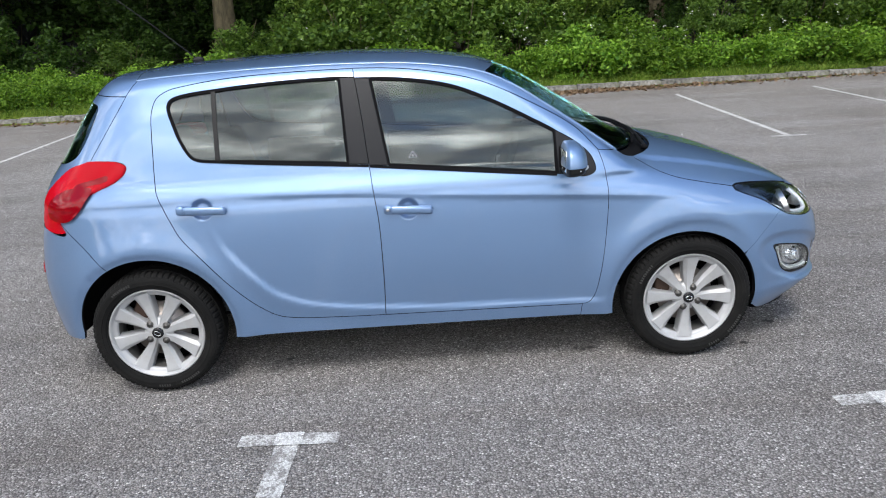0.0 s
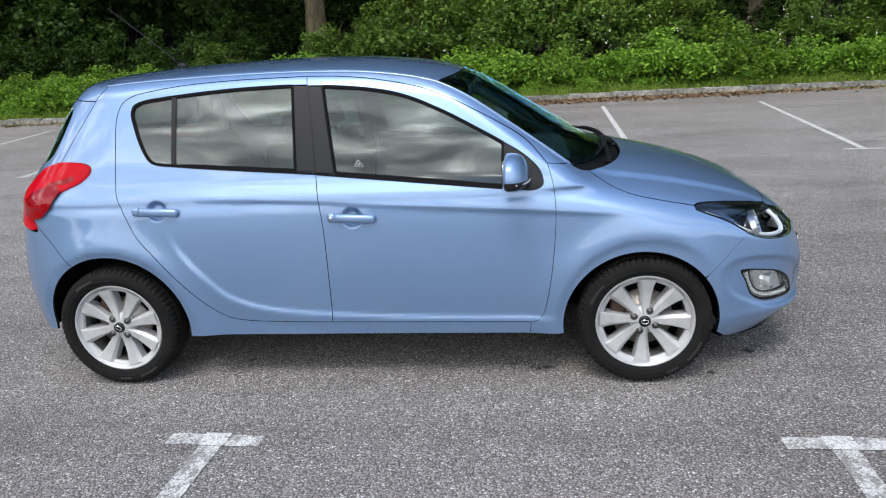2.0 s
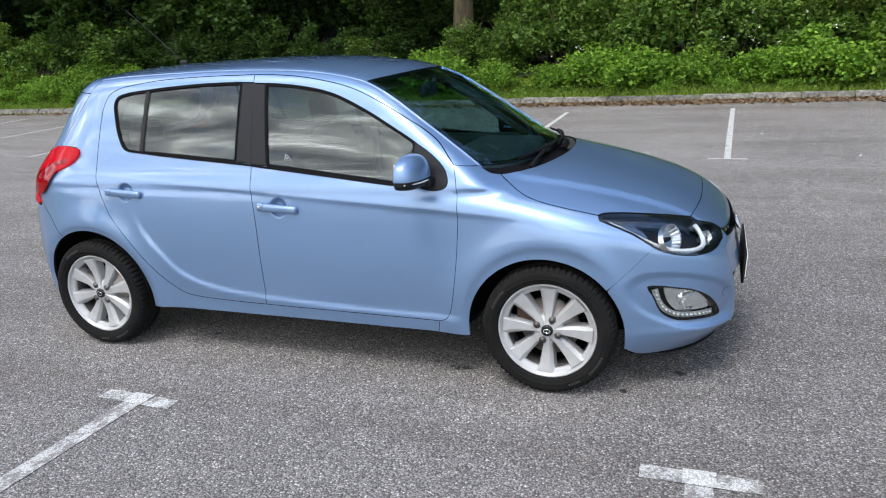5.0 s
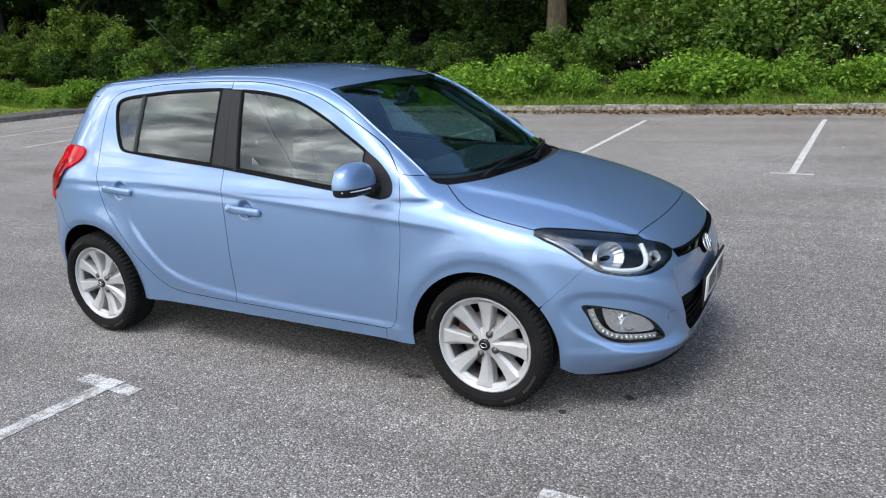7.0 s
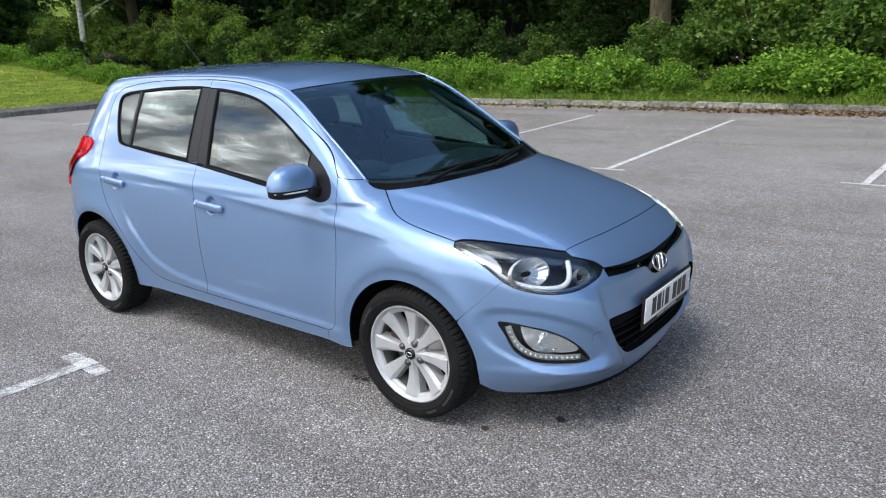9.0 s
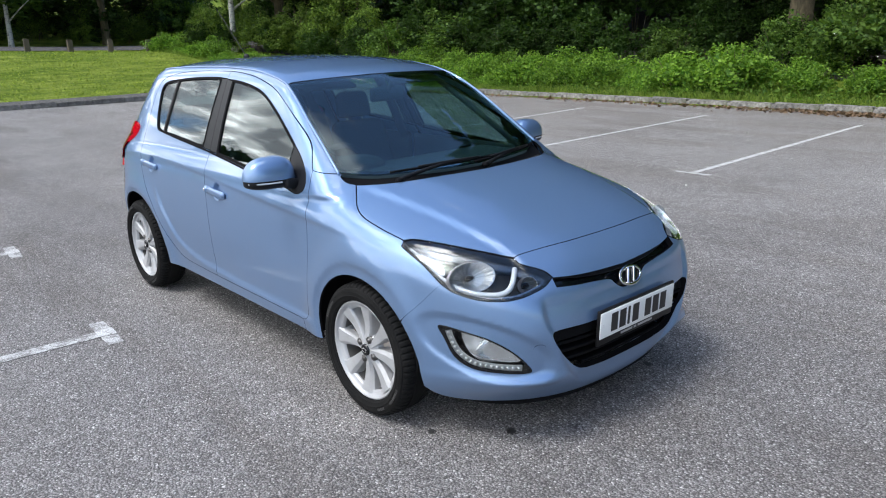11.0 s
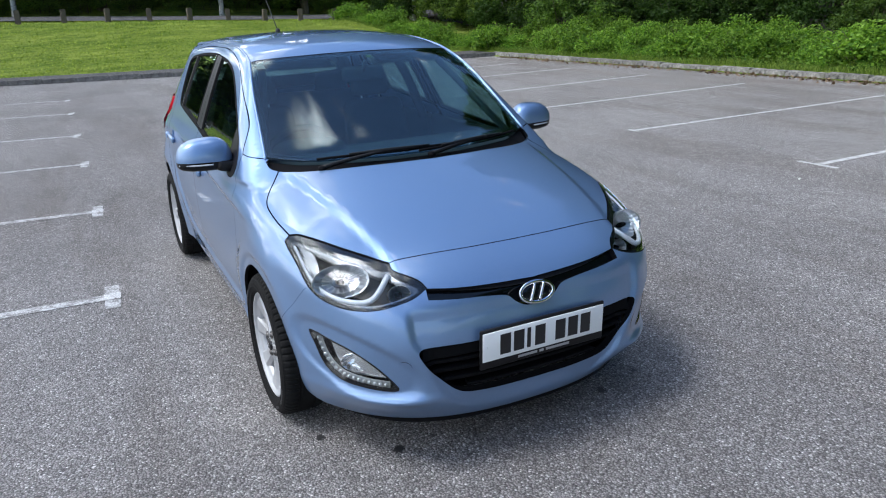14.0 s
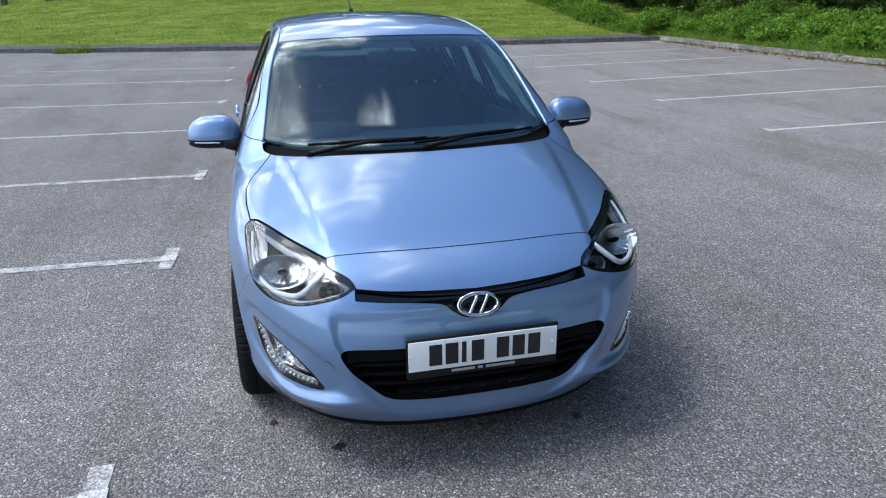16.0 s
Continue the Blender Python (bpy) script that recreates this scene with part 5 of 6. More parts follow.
for k, d in enumerate(front_doors):
    at = (1.947, -0.876, 0.985)
    parts = []
    for nm, mat, lo in (("mirror_cap", PAINT, True), ("mirror_base", M["black"], False)):
        bm = ellipsoid((0.158, 0.246, 0.168), at, 2.7, 48, 28, mirror_shape)
        cut = 0.978
        bmesh.ops.bisect_plane(bm, geom=list(bm.verts) + list(bm.edges) + list(bm.faces), plane_co=(0, 0, cut + (0.0 if lo else -0.001)), plane_no=(0, 0.02, 1), clear_inner=lo, clear_outer=not lo)
        if not lo:
            for v in bm.verts:
                v.co.x += (at[0] - v.co.x) * 0.06
                v.co.y += (at[1] - v.co.y) * 0.03
        parts.append(bm_mesh(nm, bm, mat, True, k == 1))
    cap = part("door_mirror", parts[0], d, "blue door mirror cap")
    part("mirror_base", parts[1], d, "black mirror base")
    arm = rounded_box((0.075, 0.10, 0.052), (1.985, -0.785, 0.967), 0.018, 3, Matrix.Rotation(-0.25, 4, "X"))
    part("mirror_arm", bm_mesh("mirror_arm", arm, M["black"], True, k == 1), d, "black mirror arm")
    ind = tube([(2.021 - 0.050 * t ** 3 - 0.010 * t, -0.850 - 0.138 * t, 0.985 + 0.001 * t) for t in np.linspace(0, 1, 10)], 0.0036, 8)
    part("indicator_strip", bm_mesh("indicator_strip", ind, M["guide"], True, k == 1), d, "clear side indicator strip")
    gl = rounded_box((0.006, 0.165, 0.095), (1.910, -0.876, 1.022), 0.0028, 2)
    part("mirror_glass", bm_mesh("mirror_glass", gl, M["mirror"], True, k == 1), d, "silvered mirror glass")

# head lamps


def bowl_pose(uv, deep, sg, lean):
    """Where a reflector bowl sits behind the skin, opening forwards and partly along the skin's normal."""
    p = on_skin("front", np.array([uv]))
    n = skin_normal(p)[0]
    c = Vector(p[0] - n * deep)
    d = (Vector((1, 0, 0)) * (1 - lean) + Vector(n) * lean).normalized()
    s = Vector((0, 0, 1)).cross(d).normalized()
    u = d.cross(s)
    if sg < 0:
        c.y, d.y, s.y, u.y = -c.y, -d.y, -s.y, -u.y
        s = -s
    return Matrix(((s.x, -d.x, u.x, c.x), (s.y, -d.y, u.y, c.y), (s.z, -d.z, u.z, c.z), (0, 0, 0, 1)))


lamp_line = loop(fr(LAMP_TOP), fr(LAMP_NOSE)[1:], fr(LAMP_LOW)[1:], fr(LAMP_BACK)[1:])
heads = both("head_lamp", "front", lamp_line, car, material=M["black"], offset=-0.085, skirt=0, gap=0.0, step=0.03, label="clear head lamp in a dark housing")
both("lamp_lens", "front", lamp_line, heads, material=M["lens"], slab=0.003, offset=0.001, gap=0.003, step=0.02, label="clear polished lens")
both("lamp_surround", "front", lamp_line, heads, holes=[shrink(lamp_line, 0.013)], material=M["gloss_black"], offset=-0.004, gap=0.002, skirt=0.082, step=0.02, label="black lamp surround")
both("lamp_brightwork", "front", shrink(lamp_line, 0.012), heads, holes=[shrink(lamp_line, 0.019)], material=M["bowl"], offset=-0.020, gap=0.0, skirt=0.03, step=0.02, label="bright inner surround")
for k, h in enumerate(heads):
    sg = 1 if k == 0 else -1
    for nm, (x, y, z), r, tilt in (("main_reflector", (0.718, 0, 0.728), 0.068, 0.45), ("side_reflector", (0.500, 0, 0.690), 0.031, 0.5)):
        bowl = revolve([(0.004, 0.055), (0.30 * r, 0.052), (0.34 * r, 0.044), (0.7 * r, 0.030), (0.96 * r, 0.0), (r * 1.04, -0.002), (r * 1.06, 0.02)], 72, lambda i, j: 0.0022 * (i // 2 % 2) if 2 <= j <= 4 else 0.0)
        m = bowl_pose((x, z), 0.030, sg, tilt) @ Matrix.Diagonal((1.40 if r > 0.05 else 1.2, 1.0, 0.84 if r > 0.05 else 1.0, 1))
        part(nm, bm_mesh(nm, bowl, M["reflector"], False), h, "fluted bright bowl reflector", m)
        part("bulb_shield", bm_mesh("bulb_shield", ellipsoid((0.026, 0.05, 0.026), (0, 0.030, 0), 2.0, 16, 10), M["matt_black"]), h, "", m)
    # light guide: thin down the outer edge, broadening along the foot and up between the two bowls
    path = np.array([(0.985, 0.797), (0.940, 0.776), (0.900, 0.751), (0.860, 0.725), (0.820, 0.701), (0.780, 0.683), (0.720, 0.668), (0.660, 0.663), (0.617, 0.665), (0.588, 0.676), (0.568, 0.696), (0.553, 0.720), (0.542, 0.740)])
    pp = on_skin("front", curve(path, 0.012))
    pp = (pp - skin_normal(pp) * 0.017) * (1, sg, 1)
    guide = part("light_guide", bm_mesh("light_guide", tube(pp, lambda t: 0.0042 + 0.0062 * min(1.0, 1.25 * t), 12), M["guide"]), h, "pale curved light guide")
# side wall of the lamp behind the main bowl
both("lamp_wall", "front", curve([(0.975, 0.803), (0.91, 0.800), (0.855, 0.775), (0.835, 0.742), (0.845, 0.722), (0.885, 0.752), (0.930, 0.782)], 0.012, True), heads, material=M["bowl"], offset=-0.030, gap=0.0, skirt=0.015, step=0.012, label="grey inner lamp wall")

# fog lamps with a row of small lights
fogs = both("fog_lamp", "front", FOG, car, material=M["black"], offset=-0.062, gap=0.0, skirt=0, step=0.02, label="fog lamp in a black bezel with a lamp row")
both("fog_bezel", "front", FOG, fogs, holes=[shrink(FOG, 0.007)], material=M["gloss_black"], offset=0.001, gap=0.001, skirt=0.06, step=0.02, label="black bezel rim")
inner_fog = curve(fr(np.array([(3.025, -0.708, 0.503), (3.10, -0.672, 0.489), (3.165, -0.622, 0.452), (3.218, -0.562, 0.378), (3.15, -0.628, 0.371), (3.085, -0.672, 0.376), (3.040, -0.697, 0.42)])), 0.01, True)
both("fog_reflector", "front", inner_fog, fogs, material=M["fog_silver"], offset=-0.030, gap=0.0, skirt=0.02, step=0.012, label="bright fog lamp reflector")
both("fog_lens", "front", shrink(FOG, 0.008), fogs, material=M["lens"], offset=-0.004, slab=0.003, gap=0.0, step=0.02, label="clear fog lamp lens")
led_line = curve(fr(np.array([(2.975, -0.728, 0.495), (2.990, -0.722, 0.450), (3.016, -0.708, 0.405), (3.062, -0.683, 0.372), (3.130, -0.636, 0.359), (3.215, -0.555, 0.352)])), 0.004)
seg = np.r_[0, np.cumsum(np.linalg.norm(np.diff(on_skin("front", led_line), axis=0), axis=1))]
nrm = np.gradient(led_line, axis=0)
nrm = np.stack([-nrm[:, 1], nrm[:, 0]], 1) / np.linalg.norm(nrm, axis=1, keepdims=True)
both("lamp_row_back", "front", loop(led_line + nrm * 0.012, (led_line - nrm * 0.012)[::-1]), fogs, material=M["silver"], offset=-0.016, gap=0, skirt=0.004, step=0.01, label="silver lamp row backing")
for i in range(17):
    uv = np.array([[np.interp(seg[-1] * (i + 0.3) / 17, seg, led_line[:, 0]), np.interp(seg[-1] * (i + 0.3) / 17, seg, led_line[:, 1])]])
    p = on_skin("front", uv)
    p = (p - skin_normal(p) * 0.012)[0]
    for k, f_ in enumerate(fogs):
        part("led", bm_mesh("led", ellipsoid((0.013, 0.013, 0.013), (0, 0, 0), 2.6, 12, 8), M["silver"]), f_, "small clear lamp", Matrix.Translation((p[0], p[1] * (1 if k == 0 else -1), p[2])))
for k, f_ in enumerate(fogs):
    sg = 1 if k == 0 else -1
    m = bowl_pose((0.665, 0.425), 0.020, sg, 0.6) @ Matrix.Diagonal((1.25, 1.0, 0.85, 1))
    bowl = revolve([(0.004, 0.036), (0.012, 0.034), (0.014, 0.026), (0.030, 0.018), (0.042, 0.0), (0.046, 0.002)], 40, lambda i, j: 0.0025 * (i // 2 % 2) if 2 <= j <= 4 else 0.0)
    part("fog_bowl", bm_mesh("fog_bowl", bowl, M["fog_silver"], False), f_, "fluted fog lamp bowl", m)

# black lip under the front bumper


def lip_bm():
    bm = bmesh.new()
    u = np.linspace(-0.88, 0.88, 60)
    p = on_skin("front", np.stack([u, np.full(len(u), 0.186)], 1))
    out = np.stack([np.cos(u), -np.sin(u), 0 * u], 1)
    fade = 1 - np.abs(u / 0.88) ** 6
    rows = [p - out * 0.010, p - out * 0.014, p - out * 0.030, p - out * 0.09, p - out * 0.09]
    for r, z in zip(rows, (0.184, 0.160, 0.146, 0.146, 0.184)):
        r[:, 2] = 0.184 + (z - 0.184) * fade
    vs = [[bm.verts.new(q) for q in r] for r in zip(*rows)]
    for a, b in zip(vs, vs[1:]):
        for j in range(4):
            bm.faces.new((a[j], a[j + 1], b[j + 1], b[j]))
    bmesh.ops.recalc_face_normals(bm, faces=bm.faces)
    return bm


part("bumper_lip", bm_mesh("bumper_lip", lip_bm(), M["matt_black"]), front_bumper, "black plastic lip under the bumper")

# grilles, number plate, badge
grille = part("upper_grille", skin_mesh("upper_grille", "front", shrink(GRILLE, -0.004), material=M["gloss_black"], offset=-0.026, gap=0, skirt=0, step=0.02), car, "gloss black upper grille strip")
part("grille_bar", bm_mesh("grille_bar", band(-0.36, 0.36, lambda u: 0.649 + 0.030 * (u / 0.36) ** 2, lambda u: 0.661 + 0.028 * (u / 0.36) ** 2, -0.012, 0.012), M["black"], False), grille, "black bar across the grille")
mouth = part("lower_grille", skin_mesh("lower_grille", "front", shrink(MOUTH, -0.005), material=M["matt_black"], offset=-0.075, gap=0, skirt=0, step=0.03), car, "black lower grille with horizontal slats")
for z in (0.312, 0.350, 0.388, 0.424):
    half = float(np.interp(z, [0.29, 0.35, 0.43, 0.49], [0.20, 0.345, 0.405, 0.43])) + 0.025
    part("grille_slat", bm_mesh("grille_slat", band(-half, half, lambda u: z - 0.007 + 0.05 * u * u, lambda u: z + 0.007 + 0.05 * u * u, -0.022, 0.04), M["matt_black"], False), mouth, "black grille slat")
part("grille_panel", bm_mesh("grille_panel", band(-0.430, 0.430, lambda u: 0.447 + 0 * u, lambda u: 0.490 + 0 * u, -0.016, 0.03), M["matt_black"], False), mouth, "black panel behind the plate")

plate_m = Matrix.Translation((3.347, 0.006, 0.477)) @ Matrix.Rotation(math.radians(3), 4, "Y")
plate = part("number_plate", bm_mesh("number_plate", rounded_box((0.004, 0.520, 0.111), (0.006, 0, 0), 0.0018, 2), M["plate"]), car, "white front number plate with dark bars", plate_m)
part("plate_surround", bm_mesh("plate_surround", rounded_box((0.012, 0.532, 0.152), (-0.003, 0, -0.011), 0.004, 2), M["black"]), plate, "black plate holder", plate_m)
for i, y in enumerate((-0.168, -0.112, -0.070, -0.022, 0.066, 0.122, 0.178)):
    wd = 0.016 if i == 2 else 0.044
    part("plate_bar", bm_mesh("plate_bar", rounded_box((0.001, wd, 0.079), (0.0087, y, 0), 0.0004, 1), M["ink"], False), plate, "dark bar", plate_m)
for y0, y1 in ((-0.112, -0.030), (-0.020, -0.002), (0.008, 0.112)):
    part("holder_bar", bm_mesh("holder_bar", rounded_box((0.001, y1 - y0, 0.010), (0.0036, (y0 + y1) / 2, -0.069), 0.0004, 1), M["silver"], False), plate, "pale bar of small print", plate_m)
for y in (-0.245, 0.245):
    part("plate_screw", bm_mesh("plate_screw", ellipsoid((0.004, 0.011, 0.011), (0.009, y, 0), 2, 14, 8), M["plate"]), plate, "white plate screw", plate_m)

badge_m = Matrix.Translation((3.306, 0.0, 0.622)) @ Matrix.Rotation(math.radians(-24), 4, "Y")


def badge_ring_bm(a, b, r, lean=0.0):
    bm = bmesh.new()
    n, m_ = 72, 10
    rows = []
    for i in range(n):
        t = 2 * math.pi * i / n
        c, s = math.cos(t), math.sin(t)
        nl = math.hypot(c / a, s / b)
        ny, nz = c / a / nl, s / b / nl
        rows.append([bm.verts.new((0.006 + 0.6 * r * math.sin(u), a * c + r * math.cos(u) * ny, b * s + r * math.cos(u) * nz)) for u in [2 * math.pi * j / m_ for j in range(m_)]])
    for i in range(n):
        for j in range(m_):
            bm.faces.new((rows[i][j], rows[(i + 1) % n][j], rows[(i + 1) % n][(j + 1) % m_], rows[i][(j + 1) % m_]))
    return bm


badge = part("badge", bm_mesh("badge", badge_ring_bm(0.069, 0.037, 0.0068), M["chrome"]), car, "oval chrome badge", badge_m)
part("badge_back", bm_mesh("badge_back", ellipsoid((0.012, 0.130, 0.066), (0, 0, 0), 2, 40, 12), M["gloss_black"]), badge, "gloss black badge field", badge_m)
for y0, lean in ((-0.019, 0.017), (0.019, 0.017)):
    part("badge_bar", bm_mesh("badge_bar", tube([(0.008, y0 + lean * t, 0.030 * t) for t in np.linspace(-1, 1, 8)], 0.0058, 10), M["chrome"]), badge, "slanted chrome bar", badge_m)
ring = part("towing_eye_cover", skin_mesh("towing_eye_cover", "front", np.stack([0.487 + 0.022 * np.cos(np.linspace(0, 6.2832, 28)[:-1]), 0.437 + 0.023 * np.sin(np.linspace(0, 6.2832, 28)[:-1])], 1), material=PAINT, offset=0.0016, gap=0, skirt=0.003, step=0.01), front_bumper, "round blue towing eye cover")

# wipers and aerial
for pts, piv, knee in (([(2.328, -0.47), (2.382, -0.28), (2.404, -0.08), (2.392, 0.16)], (2.395, -0.47), (2.402, -0.10)), ([(2.425, -0.03), (2.405, 0.18), (2.345, 0.40), (2.262, 0.56)], (2.452, 0.02), (2.372, 0.34))):
    pp = on_skin("top", curve(pts, 0.02))
    wiper = part("wiper", bm_mesh("wiper", tube(pp + skin_normal(pp) * 0.012, 0.0060, 8), M["matt_black"]), car, "black windscreen wiper")
    sp = pp[len(pp) // 5:-len(pp) // 5]
    part("wiper_spine", bm_mesh("wiper_spine", tube(sp + skin_normal(sp) * 0.022, lambda t: 0.004 + 0.006 * math.sin(math.pi * t), 8), M["black"]), wiper)
    ap = on_skin("top", curve(np.array([piv, knee]), 0.02))
    part("wiper_arm", bm_mesh("wiper_arm", tube(ap + skin_normal(ap) * np.linspace(0.004, 0.026, len(ap))[:, None], lambda t: 0.011 - 0.006 * t, 8), M["black"]), wiper)
    part("wiper_pivot", bm_mesh("wiper_pivot", ellipsoid((0.036, 0.036, 0.026), tuple(ap[0] + (0, 0, 0.002)), 2.2, 18, 10), M["matt_black"]), wiper)
vent_u = np.linspace(0.06, 0.50, 40)
for yv in vent_u:
    vp = on_skin("top", np.array([[np.interp(yv, [0, 0.22, 0.42, 0.55], [2.474, 2.460, 2.415, 2.345]), yv]]))[0]
    part("vent_slat", bm_mesh("vent_slat", rounded_box((0.030, 0.004, 0.010), (vp[0], vp[1], vp[2] - 0.016), 0.0012, 1), M["black"], False), scuttle)
aerial = part("aerial", bm_mesh("aerial", tube([(0.15 - 0.37 * t, 0, 1.505 + 0.34 * t - 0.02 * t * t) for t in np.linspace(0, 1, 12)], lambda t: 0.0035 - 0.0012 * t, 8), M["black"]), car, "thin black roof aerial")
part("aerial_base", bm_mesh("aerial_base", ellipsoid((0.060, 0.030, 0.034), (0.155, 0, 1.502), 2.2, 20, 12), M["black"]), aerial, "black aerial base")

# added tube along gutter and pillar; its glint stands for the lit edge
rail = np.vstack([GUTTER, SCREEN_SIDE[1:]])
rail = rail + skin_normal(rail) * 0.001
for k in (1, -1):
    part("roof_moulding", bm_mesh("roof_moulding", tube(rail * (1, k, 1), 0.0065, 8), PAINT), car, "slim blue tube added along roof edge and pillar to catch glints")

# cabin


def seat(x, y, back):
    s = part("front_seat" if back else "rear_seat", bm_mesh("seat_base", rounded_box((0.50, 0.47 if back else 1.24, 0.16), (x, y, 0.52), 0.05), M["cloth"]), car, "dark grey cloth seat")
    wide = 0.46 if back else 1.24
    part("backrest", bm_mesh("backrest", rounded_box((0.13, wide, 0.58), (x - 0.30, y, 0.80), 0.05, 3, Matrix.Rotation(math.radians(-16), 4, "Y"), (1, 0.82 if back else 0.95)), M["cloth"]), s)
    for yy in ([y] if back else [-0.36, 0.36]):
        part("headrest", bm_mesh("headrest", rounded_box((0.09, 0.26, 0.17), (x - 0.41, yy, 1.18 if back else 1.12), 0.04, 3, Matrix.Rotation(math.radians(-12), 4, "Y"), (1, 0.85)), M["cloth"]), s, "padded headrest")
        for d in (-0.06, 0.06):
            part("headrest_post", bm_mesh("headrest_post", tube([(x - 0.385, yy + d, 1.02), (x - 0.405, yy + d, 1.13)], 0.006, 8), M["silver"]), s)
    return s


seat(1.28, -0.36, True)
seat(1.28, 0.36, True)
seat(0.52, 0.0, False)
dash = part("dashboard", bm_mesh("dashboard", rounded_box((0.46, 1.30, 0.26), (2.02, 0, 0.84), 0.07, 4), M["trim"]), car, "dark soft dashboard")
part("instrument_hood", bm_mesh("instrument_hood", ellipsoid((0.26, 0.36, 0.12), (1.86, -0.36, 0.965), 2.6), M["trim"]), dash)
sw_m = Matrix.Translation((1.69, -0.36, 0.90)) @ Matrix.Rotation(math.radians(-65), 4, "Y")


def ring_bm(R, r, n=48, m_=10):
    bm = bmesh.new()
    rows = [[bm.verts.new(((R + r * math.cos(v)) * math.cos(u), (R + r * math.cos(v)) * math.sin(u), r * math.sin(v))) for v in [2 * math.pi * j / m_ for j in range(m_)]] for u in [2 * math.pi * i / n for i in range(n)]]
    for i in range(n):
        for j in range(m_):
            bm.faces.new((rows[i][j], rows[(i + 1) % n][j], rows[(i + 1) % n][(j + 1) % m_], rows[i][(j + 1) % m_]))
    return bm


wheel = part("steering_wheel", bm_mesh("steering_wheel", ring_bm(0.185, 0.016), M["trim"]), car, "dark steering wheel", sw_m)
part("wheel_boss", bm_mesh("wheel_boss", ellipsoid((0.15, 0.17, 0.06), (0, 0, -0.01), 2.6), M["trim"]), wheel, "", sw_m)
for a in (0.15, math.pi - 0.15, -math.pi / 2):
    part("wheel_spoke", bm_mesh("wheel_spoke", tube([(0.06 * math.sin(a), 0.06 * math.cos(a), 0), (0.18 * math.sin(a), 0.18 * math.cos(a), 0)], 0.014, 8), M["silver"] if a > 0 else M["trim"]), wheel, "", sw_m)
part("interior_mirror", bm_mesh("interior_mirror", rounded_box((0.035, 0.23, 0.075), (1.72, 0.0, 1.305), 0.02), M["trim"]), car, "dark rear-view mirror")
part("mirror_stalk", bm_mesh("mirror_stalk", tube([(1.735, 0, 1.32), (1.765, 0, 1.365)], 0.012, 8), M["trim"]), car)
for k, d in enumerate(front_doors + rear_doors):
    xa, xb = (1.09, 2.05) if k < 2 else (0.32, 1.04)
    card = rounded_box((xb - xa, 0.05, 0.56), ((xa + xb) / 2, -0.700, 0.69), 0.02)
    part("door_card", bm_mesh("door_card", card, M["trim"], True, k % 2 == 1), d, "dark grey door trim")
part("cabin_floor", bm_mesh("cabin_floor", rounded_box((1.9, 1.34, 0.06), (1.15, 0, 0.36), 0.02), M["trim"]), car)
part("headlining", skin_mesh("headlining", "top", loop(curve([(1.58, -0.47), (1.62, 0.0), (1.58, 0.47)]), curve([(1.58, 0.47), (0.0, 0.45), (-0.15, 0.40)])[1:], curve([(-0.15, 0.40), (-0.15, -0.40)])[1:], curve([(-0.15, -0.40), (0.0, -0.45), (1.58, -0.47)])[1:-1]), material=M["trim"], offset=-0.03, gap=0, skirt=0, step=0.06), car, "grey headlining")
for k in (False, True):
    part("sun_visor", bm_mesh("sun_visor", rounded_box((0.15, 0.34, 0.022), (1.56, -0.30, 1.375), 0.009, 2, Matrix.Rotation(math.radians(20), 4, "Y")), M["trim"], True, k), car)
    part("inner_pillar", bm_mesh("inner_pillar", tube([(1.03, -0.66, 0.95), (1.00, -0.575, 1.20), (0.97, -0.475, 1.40)], 0.030, 8), M["trim"], True, k), car)
    part("inner_pillar", bm_mesh("inner_pillar", tube([(2.10, -0.635, 0.98), (1.86, -0.560, 1.16), (1.60, -0.490, 1.34)], 0.018, 8), M["trim"], True, k), car)
    part("inner_pillar", bm_mesh("inner_pillar", tube([(0.05, -0.61, 1.0), (0.02, -0.52, 1.22), (0.06, -0.44, 1.38)], 0.045, 8), M["trim"], True, k), car)
    part("boot_side", bm_mesh("boot_side", rounded_box((0.55, 0.03, 0.42), (-0.12, -0.62, 0.82), 0.012), M["trim"], True, k), car)
part("parcel_shelf", bm_mesh("parcel_shelf", rounded_box((0.5, 1.2, 0.03), (-0.12, 0, 1.02), 0.012), M["trim"]), car)


def etched_triangle():
    """A small triangular mark on the door glass."""
    bm = bmesh.new()
    pts = [(-0.020, -0.014), (0.020, -0.014), (0.0, 0.022)]
    for a, b in zip(pts, pts[1:] + pts[:1]):
        d = Vector((b[0] - a[0], 0, b[1] - a[1])).normalized()
        n = Vector((-d.z, 0, d.x)) * 0.0022
        vs = [Vector((*p, 0)).xzy for p in (a, b)]
        bm.faces.new([bm.verts.new(v) for v in (vs[0] - n, vs[1] - n, vs[1] + n, vs[0] + n)])
    bmesh.ops.create_cube(bm, size=1.0, matrix=Matrix.Translation((0, 0, -0.003)) @ Matrix.Diagonal((0.010, 0.0006, 0.010, 1)))
    return bm


part("glass_mark", bm_mesh("glass_mark", etched_triangle(), M["guide"], False), front_doors[0], "small pale triangle on the door glass", pose(1.253, -0.7335, 1.057, 22, 0, 0))
part("window_label", bm_mesh("window_label", rounded_box((0.002, 0.10, 0.055), (0, 0, 0), 0.0008, 1), M["plate"], False), tailgate, "white paper label inside the rear window", pose(-0.372, -0.03, 1.245, 0, -28, 0))


# ---- plants ----
rng = np.random.default_rng(11)


